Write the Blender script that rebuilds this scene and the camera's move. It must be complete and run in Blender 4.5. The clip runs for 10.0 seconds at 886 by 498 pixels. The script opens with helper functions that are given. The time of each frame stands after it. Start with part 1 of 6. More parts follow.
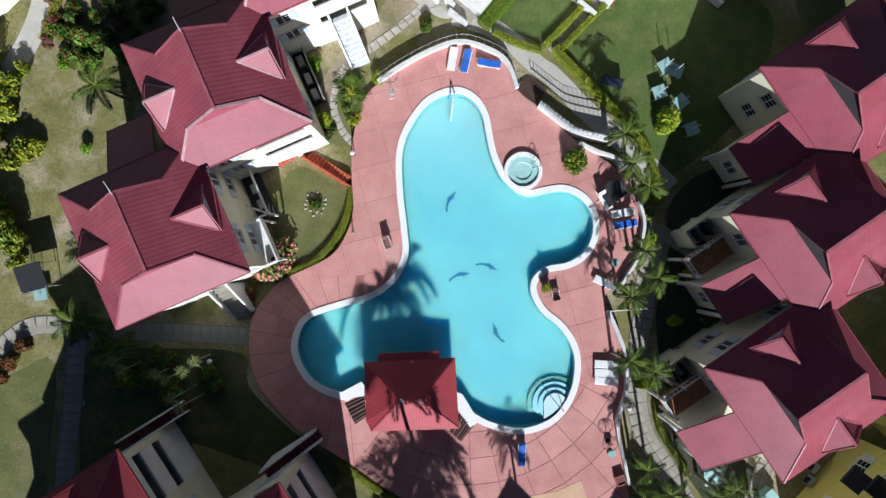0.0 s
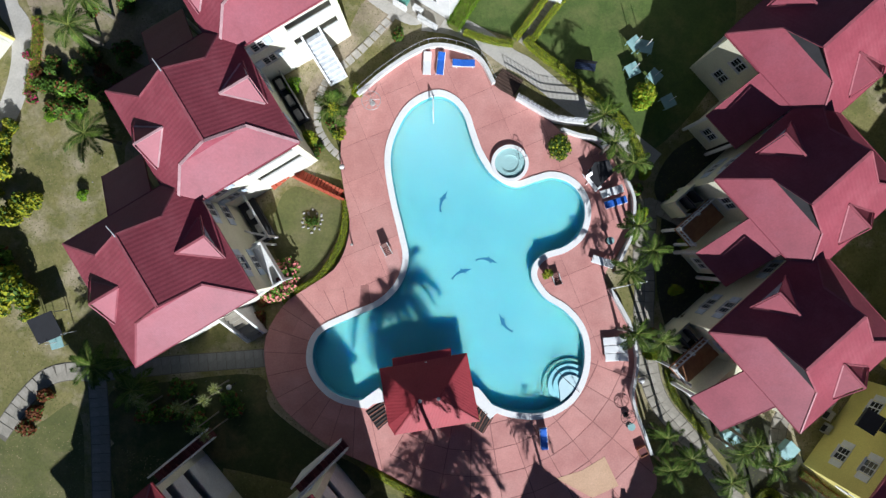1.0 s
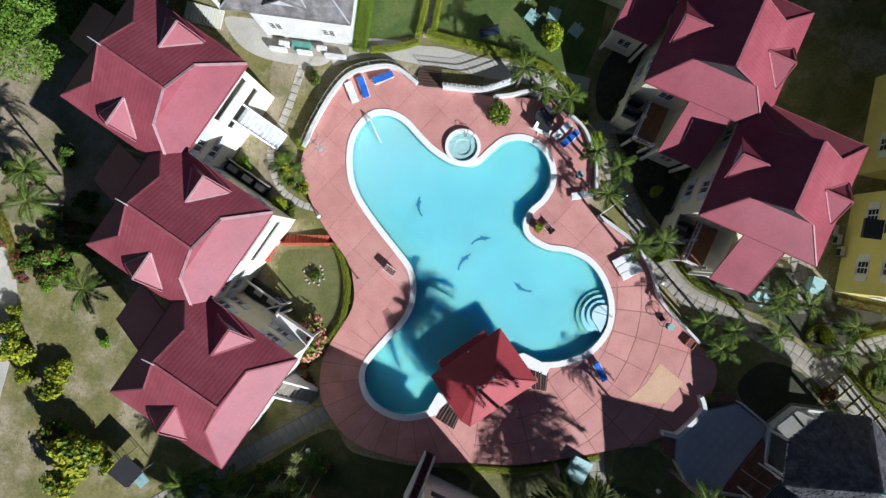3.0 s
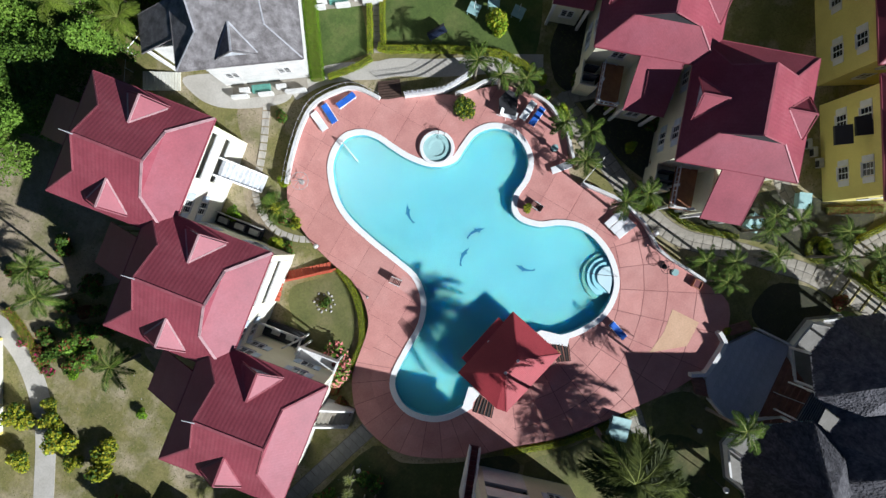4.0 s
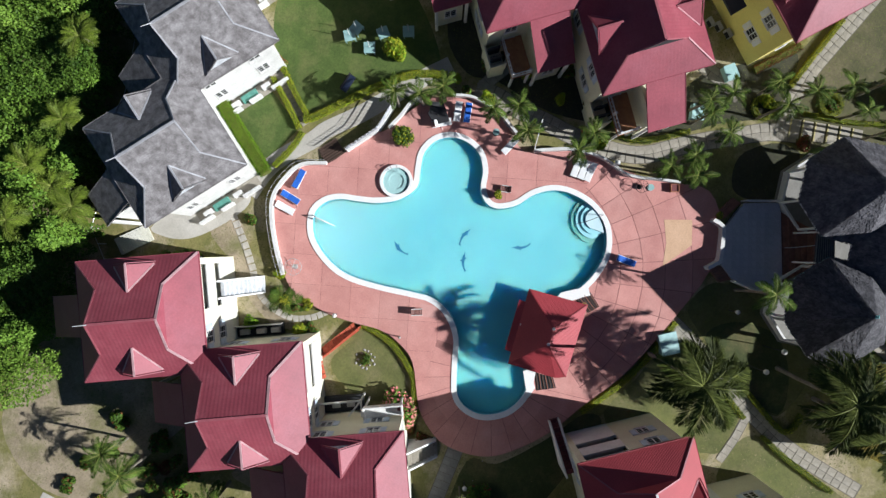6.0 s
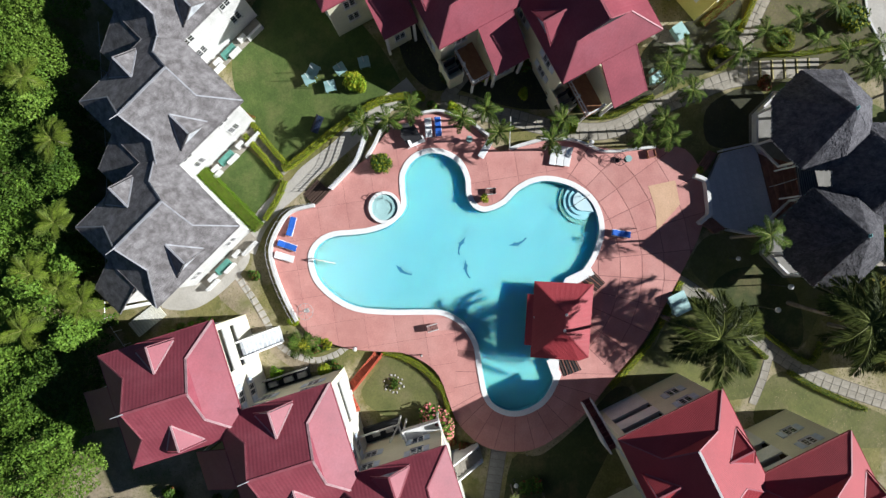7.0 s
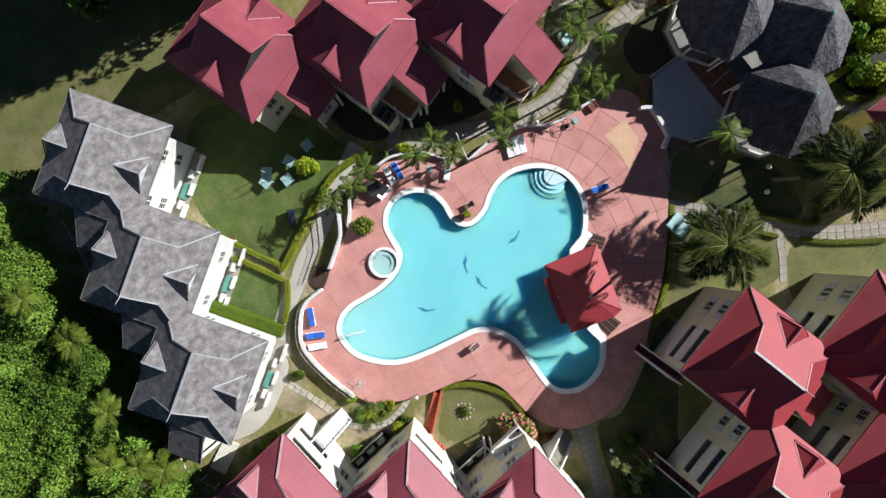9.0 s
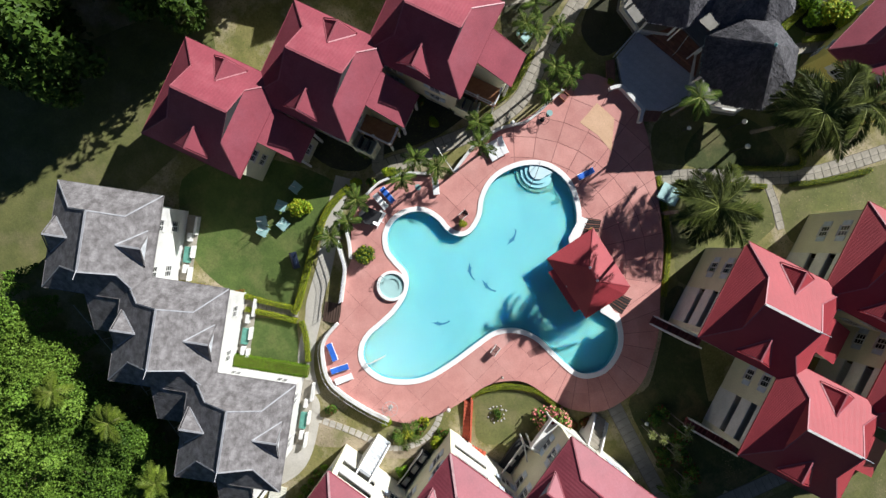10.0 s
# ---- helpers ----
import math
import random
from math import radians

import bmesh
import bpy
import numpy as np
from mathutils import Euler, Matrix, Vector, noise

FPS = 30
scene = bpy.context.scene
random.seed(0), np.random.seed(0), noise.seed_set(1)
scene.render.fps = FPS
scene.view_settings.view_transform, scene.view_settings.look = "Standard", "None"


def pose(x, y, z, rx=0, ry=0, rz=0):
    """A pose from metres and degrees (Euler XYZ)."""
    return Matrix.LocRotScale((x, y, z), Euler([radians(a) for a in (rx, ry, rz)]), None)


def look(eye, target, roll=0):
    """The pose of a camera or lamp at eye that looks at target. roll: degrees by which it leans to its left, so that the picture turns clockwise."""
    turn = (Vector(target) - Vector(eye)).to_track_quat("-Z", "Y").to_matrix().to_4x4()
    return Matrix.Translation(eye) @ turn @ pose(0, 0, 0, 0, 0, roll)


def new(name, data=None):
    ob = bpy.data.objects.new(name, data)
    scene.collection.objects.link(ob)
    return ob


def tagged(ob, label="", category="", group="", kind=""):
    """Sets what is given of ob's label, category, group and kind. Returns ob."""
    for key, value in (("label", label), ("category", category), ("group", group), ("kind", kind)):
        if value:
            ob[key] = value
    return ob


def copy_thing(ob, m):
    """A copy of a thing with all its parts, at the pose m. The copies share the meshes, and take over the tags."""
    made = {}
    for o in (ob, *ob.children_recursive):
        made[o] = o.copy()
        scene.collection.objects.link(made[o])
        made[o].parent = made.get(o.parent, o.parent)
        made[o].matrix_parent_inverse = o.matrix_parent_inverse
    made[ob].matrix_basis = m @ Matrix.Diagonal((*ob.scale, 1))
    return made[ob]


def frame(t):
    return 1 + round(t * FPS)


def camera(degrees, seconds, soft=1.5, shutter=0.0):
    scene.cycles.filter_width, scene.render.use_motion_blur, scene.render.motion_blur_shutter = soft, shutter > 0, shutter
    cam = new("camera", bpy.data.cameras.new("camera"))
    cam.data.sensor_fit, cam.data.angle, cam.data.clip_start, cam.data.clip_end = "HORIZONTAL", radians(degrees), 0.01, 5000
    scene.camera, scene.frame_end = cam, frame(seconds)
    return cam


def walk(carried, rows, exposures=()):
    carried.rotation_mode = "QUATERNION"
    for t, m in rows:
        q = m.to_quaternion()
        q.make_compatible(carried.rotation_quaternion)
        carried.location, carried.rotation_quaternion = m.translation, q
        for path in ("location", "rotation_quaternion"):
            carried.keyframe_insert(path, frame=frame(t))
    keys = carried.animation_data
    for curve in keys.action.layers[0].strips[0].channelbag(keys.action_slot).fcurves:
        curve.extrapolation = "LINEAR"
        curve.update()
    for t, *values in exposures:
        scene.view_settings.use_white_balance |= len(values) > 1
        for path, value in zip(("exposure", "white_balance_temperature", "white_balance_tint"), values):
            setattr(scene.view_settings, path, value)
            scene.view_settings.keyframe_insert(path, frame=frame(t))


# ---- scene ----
cam = camera(75.0, 10.0, soft=1.4)
# seconds, eye in metres, tilt about the picture's two axes, heading
ROWS = [
    (0, 0.000, 0.000, 48.536, 0.26, -0.15, 0.00),
    (0.5, 0.051, -0.031, 48.965, 0.32, -0.12, -2.50),
    (1, 0.106, -0.050, 49.580, 0.31, -0.11, -7.28),
    (1.5, 0.159, -0.034, 50.215, 0.26, -0.17, -12.36),
    (2, 0.228, -0.010, 50.871, 0.16, -0.17, -18.27),
    (2.5, 0.335, 0.003, 51.488, 0.02, -0.15, -24.98),
    (4, 0.652, 0.020, 53.439, -0.19, -0.16, -45.03),
    (4.5, 0.860, 0.071, 54.152, -0.16, -0.16, -51.42),
    (5, 1.128, 0.156, 54.867, -0.10, -0.15, -57.50),
    (5.5, 1.541, 0.287, 55.649, -0.05, -0.11, -64.50),
    (7, 3.471, 0.752, 57.680, -0.16, -0.19, -84.02),
    (7.5, 4.209, 0.772, 58.349, -0.13, -0.16, -90.71),
    (8, 4.895, 0.729, 59.010, -0.08, -0.09, -97.20),
    (8.5, 5.591, 0.609, 59.620, -0.09, -0.02, -103.33),
    (9, 6.269, 0.415, 60.211, -0.14, 0.04, -109.28),
    (9.5, 6.953, 0.174, 60.803, -0.18, 0.10, -115.20),
    (10, 7.666, -0.098, 61.333, -0.25, 0.08, -120.38),
]
walk(cam, [(t, pose(x, y, z, 0, 0, yaw) @ pose(0, 0, 0, a, b, 0)) for t, x, y, z, a, b, yaw in ROWS], [(0.0, 0.48, 6050, 10), (3.0, 0.52, 6080, 10), (6.0, 0.57, 6280, 10), (10.0, 0.65, 6560, 10)])

# ---- light ----
SUN_FROM = 278.7      # compass of the sun in the plan, degrees anticlockwise from +x
SUN_HIGH = 29.3
world = bpy.data.worlds.new("world")
scene.world = world
world.use_nodes = True
wn = world.node_tree.nodes
sky = wn.new("ShaderNodeTexSky")
sky.sky_type, sky.sun_disc = "NISHITA", False
sky.sun_elevation, sky.sun_rotation = radians(SUN_HIGH), radians(90 - SUN_FROM)
sky.air_density, sky.dust_density, sky.ozone_density = 1.0, 0.0, 6.0
wn["Background"].inputs["Strength"].default_value = 0.023
world.node_tree.links.new(sky.outputs["Color"], wn["Background"].inputs["Color"])
sun = new("sun", bpy.data.lights.new("sun", "SUN"))
sun.data.energy, sun.data.angle, sun.data.color = 5.0, radians(0.53), (0.985, 1.0, 1.0)
sa, se = radians(SUN_FROM), radians(SUN_HIGH)
sun.matrix_basis = look((60 * math.cos(sa) * math.cos(se), 60 * math.sin(sa) * math.cos(se), 60 * math.sin(se)), (0, 0, 0))


# ---- materials ----
def material(name, base, dark=None, scale=1.0, rough=0.8, bump=0.0, fine=None, metal=0.0, spread=0.0, spec=0.5, wave=None, wave_scale=20.0, wave_bump=0.0, stain=None, stain_scale=0.15, stain_amount=0.5, grit=0.28):
    """A surface with two scales of variation; spread: how much whole pieces differ; wave: axis of corrugation."""
    m = bpy.data.materials.new(name)
    m.use_nodes = True
    t = m.node_tree
    n, l = t.nodes, t.links
    out = n["Principled BSDF"]
    out.inputs["Roughness"].default_value = rough
    out.inputs["Metallic"].default_value = metal
    out.inputs["Specular IOR Level"].default_value = spec
    co = n.new("ShaderNodeTexCoord")
    dark = dark or tuple(c * 0.72 for c in base)

    def noise_at(s, detail=6.0, r=0.6):
        q = n.new("ShaderNodeTexNoise")
        q.inputs["Scale"].default_value, q.inputs["Detail"].default_value, q.inputs["Roughness"].default_value = s, detail, r
        l.new(co.outputs["Object"], q.inputs["Vector"])
        return q

    big = noise_at(scale)
    ramp = n.new("ShaderNodeValToRGB")
    ramp.color_ramp.elements[0].position, ramp.color_ramp.elements[1].position = 0.35, 0.65
    ramp.color_ramp.elements[0].color, ramp.color_ramp.elements[1].color = (*dark, 1), (*base, 1)
    l.new(big.outputs["Fac"], ramp.inputs["Fac"])
    colour = ramp.outputs["Color"]
    if stain:
        sn = noise_at(stain_scale, 5.0, 0.65)
        sr = n.new("ShaderNodeMapRange")
        sr.inputs["From Min"].default_value, sr.inputs["From Max"].default_value = 0.48, 0.68
        sr.inputs["To Max"].default_value = stain_amount
        l.new(sn.outputs["Fac"], sr.inputs["Value"])
        mx = n.new("ShaderNodeMix")
        mx.data_type = "RGBA"
        mx.inputs["B"].default_value = (*stain, 1)
        l.new(sr.outputs["Result"], mx.inputs["Factor"])
        l.new(colour, mx.inputs["A"])
        colour = mx.outputs["Result"]
    grain = noise_at(fine or scale * 9, 4.0, 0.7)
    gr = n.new("ShaderNodeMapRange")
    gr.inputs["To Min"].default_value, gr.inputs["To Max"].default_value = 1 - grit, 1 + grit
    l.new(grain.outputs["Fac"], gr.inputs["Value"])
    mul = n.new("ShaderNodeVectorMath")
    mul.operation = "SCALE"
    l.new(colour, mul.inputs[0])
    l.new(gr.outputs["Result"], mul.inputs["Scale"])
    colour = mul.outputs["Vector"]
    if spread:
        info = n.new("ShaderNodeObjectInfo")
        isl = n.new("ShaderNodeNewGeometry")
        add = n.new("ShaderNodeMath")
        add.operation = "ADD"
        l.new(info.outputs["Random"], add.inputs[0])
        l.new(isl.outputs["Random Per Island"], add.inputs[1])
        mr = n.new("ShaderNodeMapRange")
        mr.inputs["From Max"].default_value = 2.0
        mr.inputs["To Min"].default_value, mr.inputs["To Max"].default_value = 1 - spread, 1 + spread
        l.new(add.outputs["Value"], mr.inputs["Value"])
        mul2 = n.new("ShaderNodeVectorMath")
        mul2.operation = "SCALE"
        l.new(colour, mul2.inputs[0])
        l.new(mr.outputs["Result"], mul2.inputs["Scale"])
        colour = mul2.outputs["Vector"]
    l.new(colour, out.inputs["Base Color"])
    last = None
    if bump:
        b = n.new("ShaderNodeBump")
        b.inputs["Strength"].default_value, b.inputs["Distance"].default_value = bump, 0.05
        l.new(grain.outputs["Fac"], b.inputs["Height"])
        last = b
    if wave:
        w = n.new("ShaderNodeTexWave")
        w.wave_type, w.bands_direction = "BANDS", wave
        w.inputs["Scale"].default_value, w.inputs["Distortion"].default_value = wave_scale, 0.0
        l.new(co.outputs["Object"], w.inputs["Vector"])
        b = n.new("ShaderNodeBump")
        b.inputs["Strength"].default_value, b.inputs["Distance"].default_value = wave_bump, 0.04
        l.new(w.outputs["Fac"], b.inputs["Height"])
        if last:
            l.new(last.outputs["Normal"], b.inputs["Normal"])
        last = b
    if last:
        l.new(last.outputs["Normal"], out.inputs["Normal"])
    return m


RED_X = material("red_roof_side", (0.29, 0.062, 0.082), (0.225, 0.048, 0.064), 0.35, 0.5, 0.05, 6, wave="X", wave_scale=1.0, wave_bump=0.13, stain=(0.33, 0.09, 0.11), stain_scale=0.4, stain_amount=0.7, spec=0.3)
RED_Y = material("red_roof_end", (0.29, 0.064, 0.084), (0.23, 0.05, 0.068), 0.35, 0.5, 0.05, 6, wave="Y", wave_scale=2.6, wave_bump=0.08, stain=(0.33, 0.10, 0.13), stain_scale=0.25, spec=0.3)
SCAR_X = material("scarlet_roof_side", (0.34, 0.036, 0.046), (0.28, 0.028, 0.037), 0.35, 0.6, 0.05, 6, wave="X", wave_scale=2.6, wave_bump=0.32)
SCAR_Y = material("scarlet_roof_end", (0.34, 0.036, 0.046), (0.28, 0.028, 0.037), 0.35, 0.6, 0.05, 6, wave="Y", wave_scale=2.6, wave_bump=0.32)
GREY_X = material("grey_shingle_side", (0.278, 0.262, 0.262), (0.126, 0.114, 0.113), 1.3, 0.9, 0.7, 16, wave="Y", wave_scale=1.1, wave_bump=0.18, stain=(0.095, 0.085, 0.084), stain_scale=2.4, stain_amount=0.55, grit=0.6)
GREY_Y = material("grey_shingle_end", (0.278, 0.262, 0.262), (0.126, 0.114, 0.113), 1.3, 0.9, 0.7, 16, wave="X", wave_scale=1.1, wave_bump=0.18, stain=(0.095, 0.085, 0.084), stain_scale=2.4, stain_amount=0.55, grit=0.6)
CAP_RED = material("ridge_cap_maroon", (0.36, 0.10, 0.12), None, 1.5, 0.5, 0.05)
CAP_PINK = material("ridge_cap_pink", (0.56, 0.34, 0.35), None, 1.5, 0.5, 0.05)
CAP_WHITE = material("ridge_cap_white", (0.7, 0.68, 0.66), None, 1.5, 0.5, 0.05)
CAP_GREY = material("ridge_cap_grey", (0.40, 0.40, 0.42), None, 1.5, 0.7, 0.05)
CREAM = material("cream_render", (0.68, 0.65, 0.48), (0.60, 0.57, 0.41), 0.5, 0.9, 0.1, 8)
YELLOW = material("yellow_render", (0.70, 0.60, 0.18), (0.62, 0.52, 0.15), 0.5, 0.9, 0.1, 8)
WHITE = material("white_paint", (0.68, 0.67, 0.645), (0.57, 0.56, 0.535), 0.8, 0.7, 0.08, 8)
DECK = material("pink_deck", (0.56, 0.265, 0.23), (0.47, 0.205, 0.18), 0.5, 0.85, 0.1, 7, spread=0.1, stain=(0.60, 0.33, 0.29), stain_scale=0.18)
JOINT = material("deck_joint", (0.38, 0.17, 0.15), None, 1.0, 0.95, 0.1)
COPING = material("white_coping", (0.82, 0.81, 0.79), (0.78, 0.77, 0.75), 1.2, 0.6, 0.05)
GRASS = material("dry_grass", (0.22, 0.19, 0.07), (0.13, 0.13, 0.036), 0.45, 0.95, 0.6, 5, stain=(0.42, 0.34, 0.24), stain_scale=0.2, stain_amount=0.9, grit=0.6)
LAWN = material("green_lawn", (0.085, 0.125, 0.025), (0.06, 0.095, 0.018), 0.6, 0.95, 0.5, 5, stain=(0.14, 0.13, 0.05), stain_scale=0.3, grit=0.5)
# lawn with the shade of the houses darkened into its colour
LAWN_DARK = material("shade_darkened_lawn", (0.062, 0.075, 0.02), (0.042, 0.054, 0.014), 0.5, 0.95, 0.5, 5, stain=(0.17, 0.13, 0.06), stain_scale=0.25, stain_amount=0.6, grit=0.55)
PAVE = material("grey_paving", (0.35, 0.315, 0.26), (0.25, 0.225, 0.18), 0.8, 0.9, 0.2, 8, spread=0.12)
PAVE_DARK = material("weathered_slab", (0.24, 0.23, 0.21), (0.18, 0.17, 0.15), 0.8, 0.9, 0.2, 8, spread=0.15)
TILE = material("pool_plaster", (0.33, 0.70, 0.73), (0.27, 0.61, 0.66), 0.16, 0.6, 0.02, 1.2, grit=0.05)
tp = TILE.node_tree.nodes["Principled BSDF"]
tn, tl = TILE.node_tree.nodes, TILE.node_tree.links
# plaster painted paler northwards, standing in for the weaker tint of shallow water
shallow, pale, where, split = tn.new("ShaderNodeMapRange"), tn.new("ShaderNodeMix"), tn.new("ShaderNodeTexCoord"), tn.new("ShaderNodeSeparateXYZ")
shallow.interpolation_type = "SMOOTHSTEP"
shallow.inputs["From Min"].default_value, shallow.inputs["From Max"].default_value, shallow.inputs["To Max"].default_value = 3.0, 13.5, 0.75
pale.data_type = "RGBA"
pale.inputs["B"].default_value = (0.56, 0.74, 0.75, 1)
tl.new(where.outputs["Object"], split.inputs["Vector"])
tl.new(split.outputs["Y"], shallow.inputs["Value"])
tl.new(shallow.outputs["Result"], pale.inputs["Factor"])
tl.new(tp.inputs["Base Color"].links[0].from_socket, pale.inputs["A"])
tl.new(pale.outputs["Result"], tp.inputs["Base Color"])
tp.subsurface_method = "BURLEY"
tp.inputs["Subsurface Weight"].default_value, tp.inputs["Subsurface Scale"].default_value = 0.9, 1.0
tp.inputs["Subsurface Radius"].default_value = (0.35, 1.3, 2.6)
STEP_PLASTER = material("pale_step_plaster", (0.58, 0.76, 0.79), (0.52, 0.70, 0.74), 0.6, 0.6, 0.02, 1.2, grit=0.05)
# pool plaster darkened in colour to hold down the glow of sunlit walls
TILE_WALL = material("darkened_wall_plaster", (0.20, 0.45, 0.50), (0.16, 0.38, 0.44), 0.5, 0.6, 0.02, 1.2, grit=0.05)
SHINGLE = material("dark_shake", (0.12, 0.115, 0.125), (0.045, 0.043, 0.05), 1.2, 0.9, 0.8, 9, spread=0.6)
PLAZA = material("plaza_stone", (0.48, 0.49, 0.52), (0.41, 0.42, 0.45), 0.6, 0.9, 0.1, 6, spread=0.08)


# ---- mesh helpers ----
def mesh_of(bm, name, mats):
    me = bpy.data.meshes.new(name)
    bmesh.ops.recalc_face_normals(bm, faces=bm.faces)
    bm.to_mesh(me)
    bm.free()
    for m in mats if isinstance(mats, (list, tuple)) else [mats]:
        me.materials.append(m)
    return me


def part(name, bm, mats, parent, label="", at=None):
    ob = new(name, mesh_of(bm, name, mats))
    ob.parent = parent
    if at is not None:
        ob.matrix_basis = at
    return tagged(ob, label)


def thing(name, label, category, at=None, group="", kind=""):
    ob = new(name)
    ob.matrix_basis = at or Matrix()
    return tagged(ob, label, category, group, kind)


def single(name, bm, mats, label, category, at=None, group="", kind=""):
    ob = new(name, mesh_of(bm, name, mats))
    ob.matrix_basis = at or Matrix()
    return tagged(ob, label, category, group, kind)


def box(x0, y0, z0, x1, y1, z1, bm=None, bevel=0.0):
    bm = bm or bmesh.new()
    v = [bm.verts.new((x, y, z)) for z in (z0, z1) for y in (y0, y1) for x in (x0, x1)]
    made = [bm.faces.new([v[i] for i in q]) for q in ((0, 2, 3, 1), (4, 5, 7, 6), (0, 1, 5, 4), (2, 6, 7, 3), (0, 4, 6, 2), (1, 3, 7, 5))]
    if bevel:
        bmesh.ops.bevel(bm, geom=list({e for f in made for e in f.edges}), offset=bevel, segments=2, affect="EDGES", profile=0.5)
    return bm


def prism(points, z0, z1, bm=None, caps=True):
    """A flat outline raised from z0 to z1."""
    bm = bm or bmesh.new()
    low = [bm.verts.new((x, y, z0)) for x, y in points]
    top = [bm.verts.new((x, y, z1)) for x, y in points]
    k = len(points)
    for i in range(k):
        bm.faces.new((low[i], low[(i + 1) % k], top[(i + 1) % k], top[i]))
    if caps:
        f = [bm.faces.new(top), bm.faces.new(low[::-1])]
        bmesh.ops.triangulate(bm, faces=f)
    return bm


def bar(a, b, w, h, bm=None, up=(0, 0, 1)):
    """A beam of section w by h from a to b."""
    bm = bm or bmesh.new()
    a, b = Vector(a), Vector(b)
    d = (b - a).normalized()
    s = d.cross(Vector(up))
    s = s.normalized() if s.length > 1e-4 else Vector((1, 0, 0))
    u = s.cross(d)
    v = [bm.verts.new(p + s * i * w / 2 + u * j * h / 2) for p in (a, b) for i, j in ((-1, -1), (1, -1), (1, 1), (-1, 1))]
    for q in ((0, 1, 2, 3), (7, 6, 5, 4), (0, 4, 5, 1), (1, 5, 6, 2), (2, 6, 7, 3), (3, 7, 4, 0)):
        bm.faces.new([v[i] for i in q])
    return bm


def tube(points, radii, sides=8, bm=None, cap=True):
    bm = bm or bmesh.new()
    rings = []
    pts = [Vector(p) for p in points]
    for i, p in enumerate(pts):
        d = (pts[min(i + 1, len(pts) - 1)] - pts[max(i - 1, 0)]).normalized()
        s = d.cross(Vector((0.13, 0.21, 0.97)))
        s = s.normalized() if s.length > 1e-3 else Vector((1, 0, 0))
        u = s.cross(d)
        r = radii[i] if isinstance(radii, (list, tuple)) else radii
        rings.append([bm.verts.new(p + (s * math.cos(a) + u * math.sin(a)) * r) for a in (2 * math.pi * k / sides for k in range(sides))])
    for a, b in zip(rings, rings[1:]):
        for k in range(sides):
            bm.faces.new((a[k], a[(k + 1) % sides], b[(k + 1) % sides], b[k]))
    if cap:
        bm.faces.new(rings[0][::-1])
        bm.faces.new(rings[-1])
    return bm


def smooth_loop(pts, per=6):
    """A closed curve through the points."""
    out, k = [], len(pts)
    for i in range(k):
        p0, p1, p2, p3 = (Vector(pts[(i + j) % k]) for j in (-1, 0, 1, 2))
        for s in range(per):
            t = s / per
            out.append(tuple(0.5 * (2 * p1 + (p2 - p0) * t + (2 * p0 - 5 * p1 + 4 * p2 - p3) * t * t + (3 * p1 - p0 - 3 * p2 + p3) * t ** 3)))
    return out


def smooth_line(pts, per=6):
    out, k = [], len(pts)
    for i in range(k - 1):
        p0, p1, p2, p3 = (Vector(pts[min(max(i + j, 0), k - 1)]) for j in (-1, 0, 1, 2))
        for s in range(per):
            t = s / per
            out.append(tuple(0.5 * (2 * p1 + (p2 - p0) * t + (2 * p0 - 5 * p1 + 4 * p2 - p3) * t * t + (3 * p1 - p0 - 3 * p2 + p3) * t ** 3)))
    out.append(tuple(pts[-1]))
    return out


def area2(pts):
    return sum(a[0] * b[1] - b[0] * a[1] for a, b in zip(pts, pts[1:] + pts[:1]))


def inset(pts, d):
    """The outline moved inwards by d (outwards: minus)."""
    if area2(pts) < 0:
        pts = pts[::-1]
    out, k = [], len(pts)
    for i in range(k):
        a, b = Vector(pts[i - 1]), Vector(pts[(i + 1) % k])
        t = (b - a).normalized()
        out.append((pts[i][0] - t.y * d, pts[i][1] + t.x * d))
    return out


def ring(outer, inner, z0, z1, bm=None):
    """A band between two outlines with as many points."""
    bm = bm or bmesh.new()
    k = len(outer)
    v = [[bm.verts.new((x, y, z)) for x, y in line] for line, z in ((outer, z0), (outer, z1), (inner, z1), (inner, z0))]
    for i in range(k):
        j = (i + 1) % k
        for a, b in zip(v, v[1:] + v[:1]):
            bm.faces.new((a[i], a[j], b[j], b[i]))
    return bm


def ribbon(line, width, z0, z1, bm=None):
    """A strip of some width along an open line."""
    bm = bm or bmesh.new()
    k, sides = len(line), []
    for i in range(k):
        a, b = Vector(line[max(i - 1, 0)][:2]), Vector(line[min(i + 1, k - 1)][:2])
        t = (b - a).normalized() * width / 2
        x, y = line[i][:2]
        sides.append([bm.verts.new(p) for p in ((x - t.y, y + t.x, z0), (x - t.y, y + t.x, z1), (x + t.y, y - t.x, z1), (x + t.y, y - t.x, z0))])
    for a, b in zip(sides, sides[1:]):
        for j in range(4):
            bm.faces.new((a[j], b[j], b[(j + 1) % 4], a[(j + 1) % 4]))
    bm.faces.new(sides[0][::-1])
    bm.faces.new(sides[-1])
    return bm


GROUND = -0.5

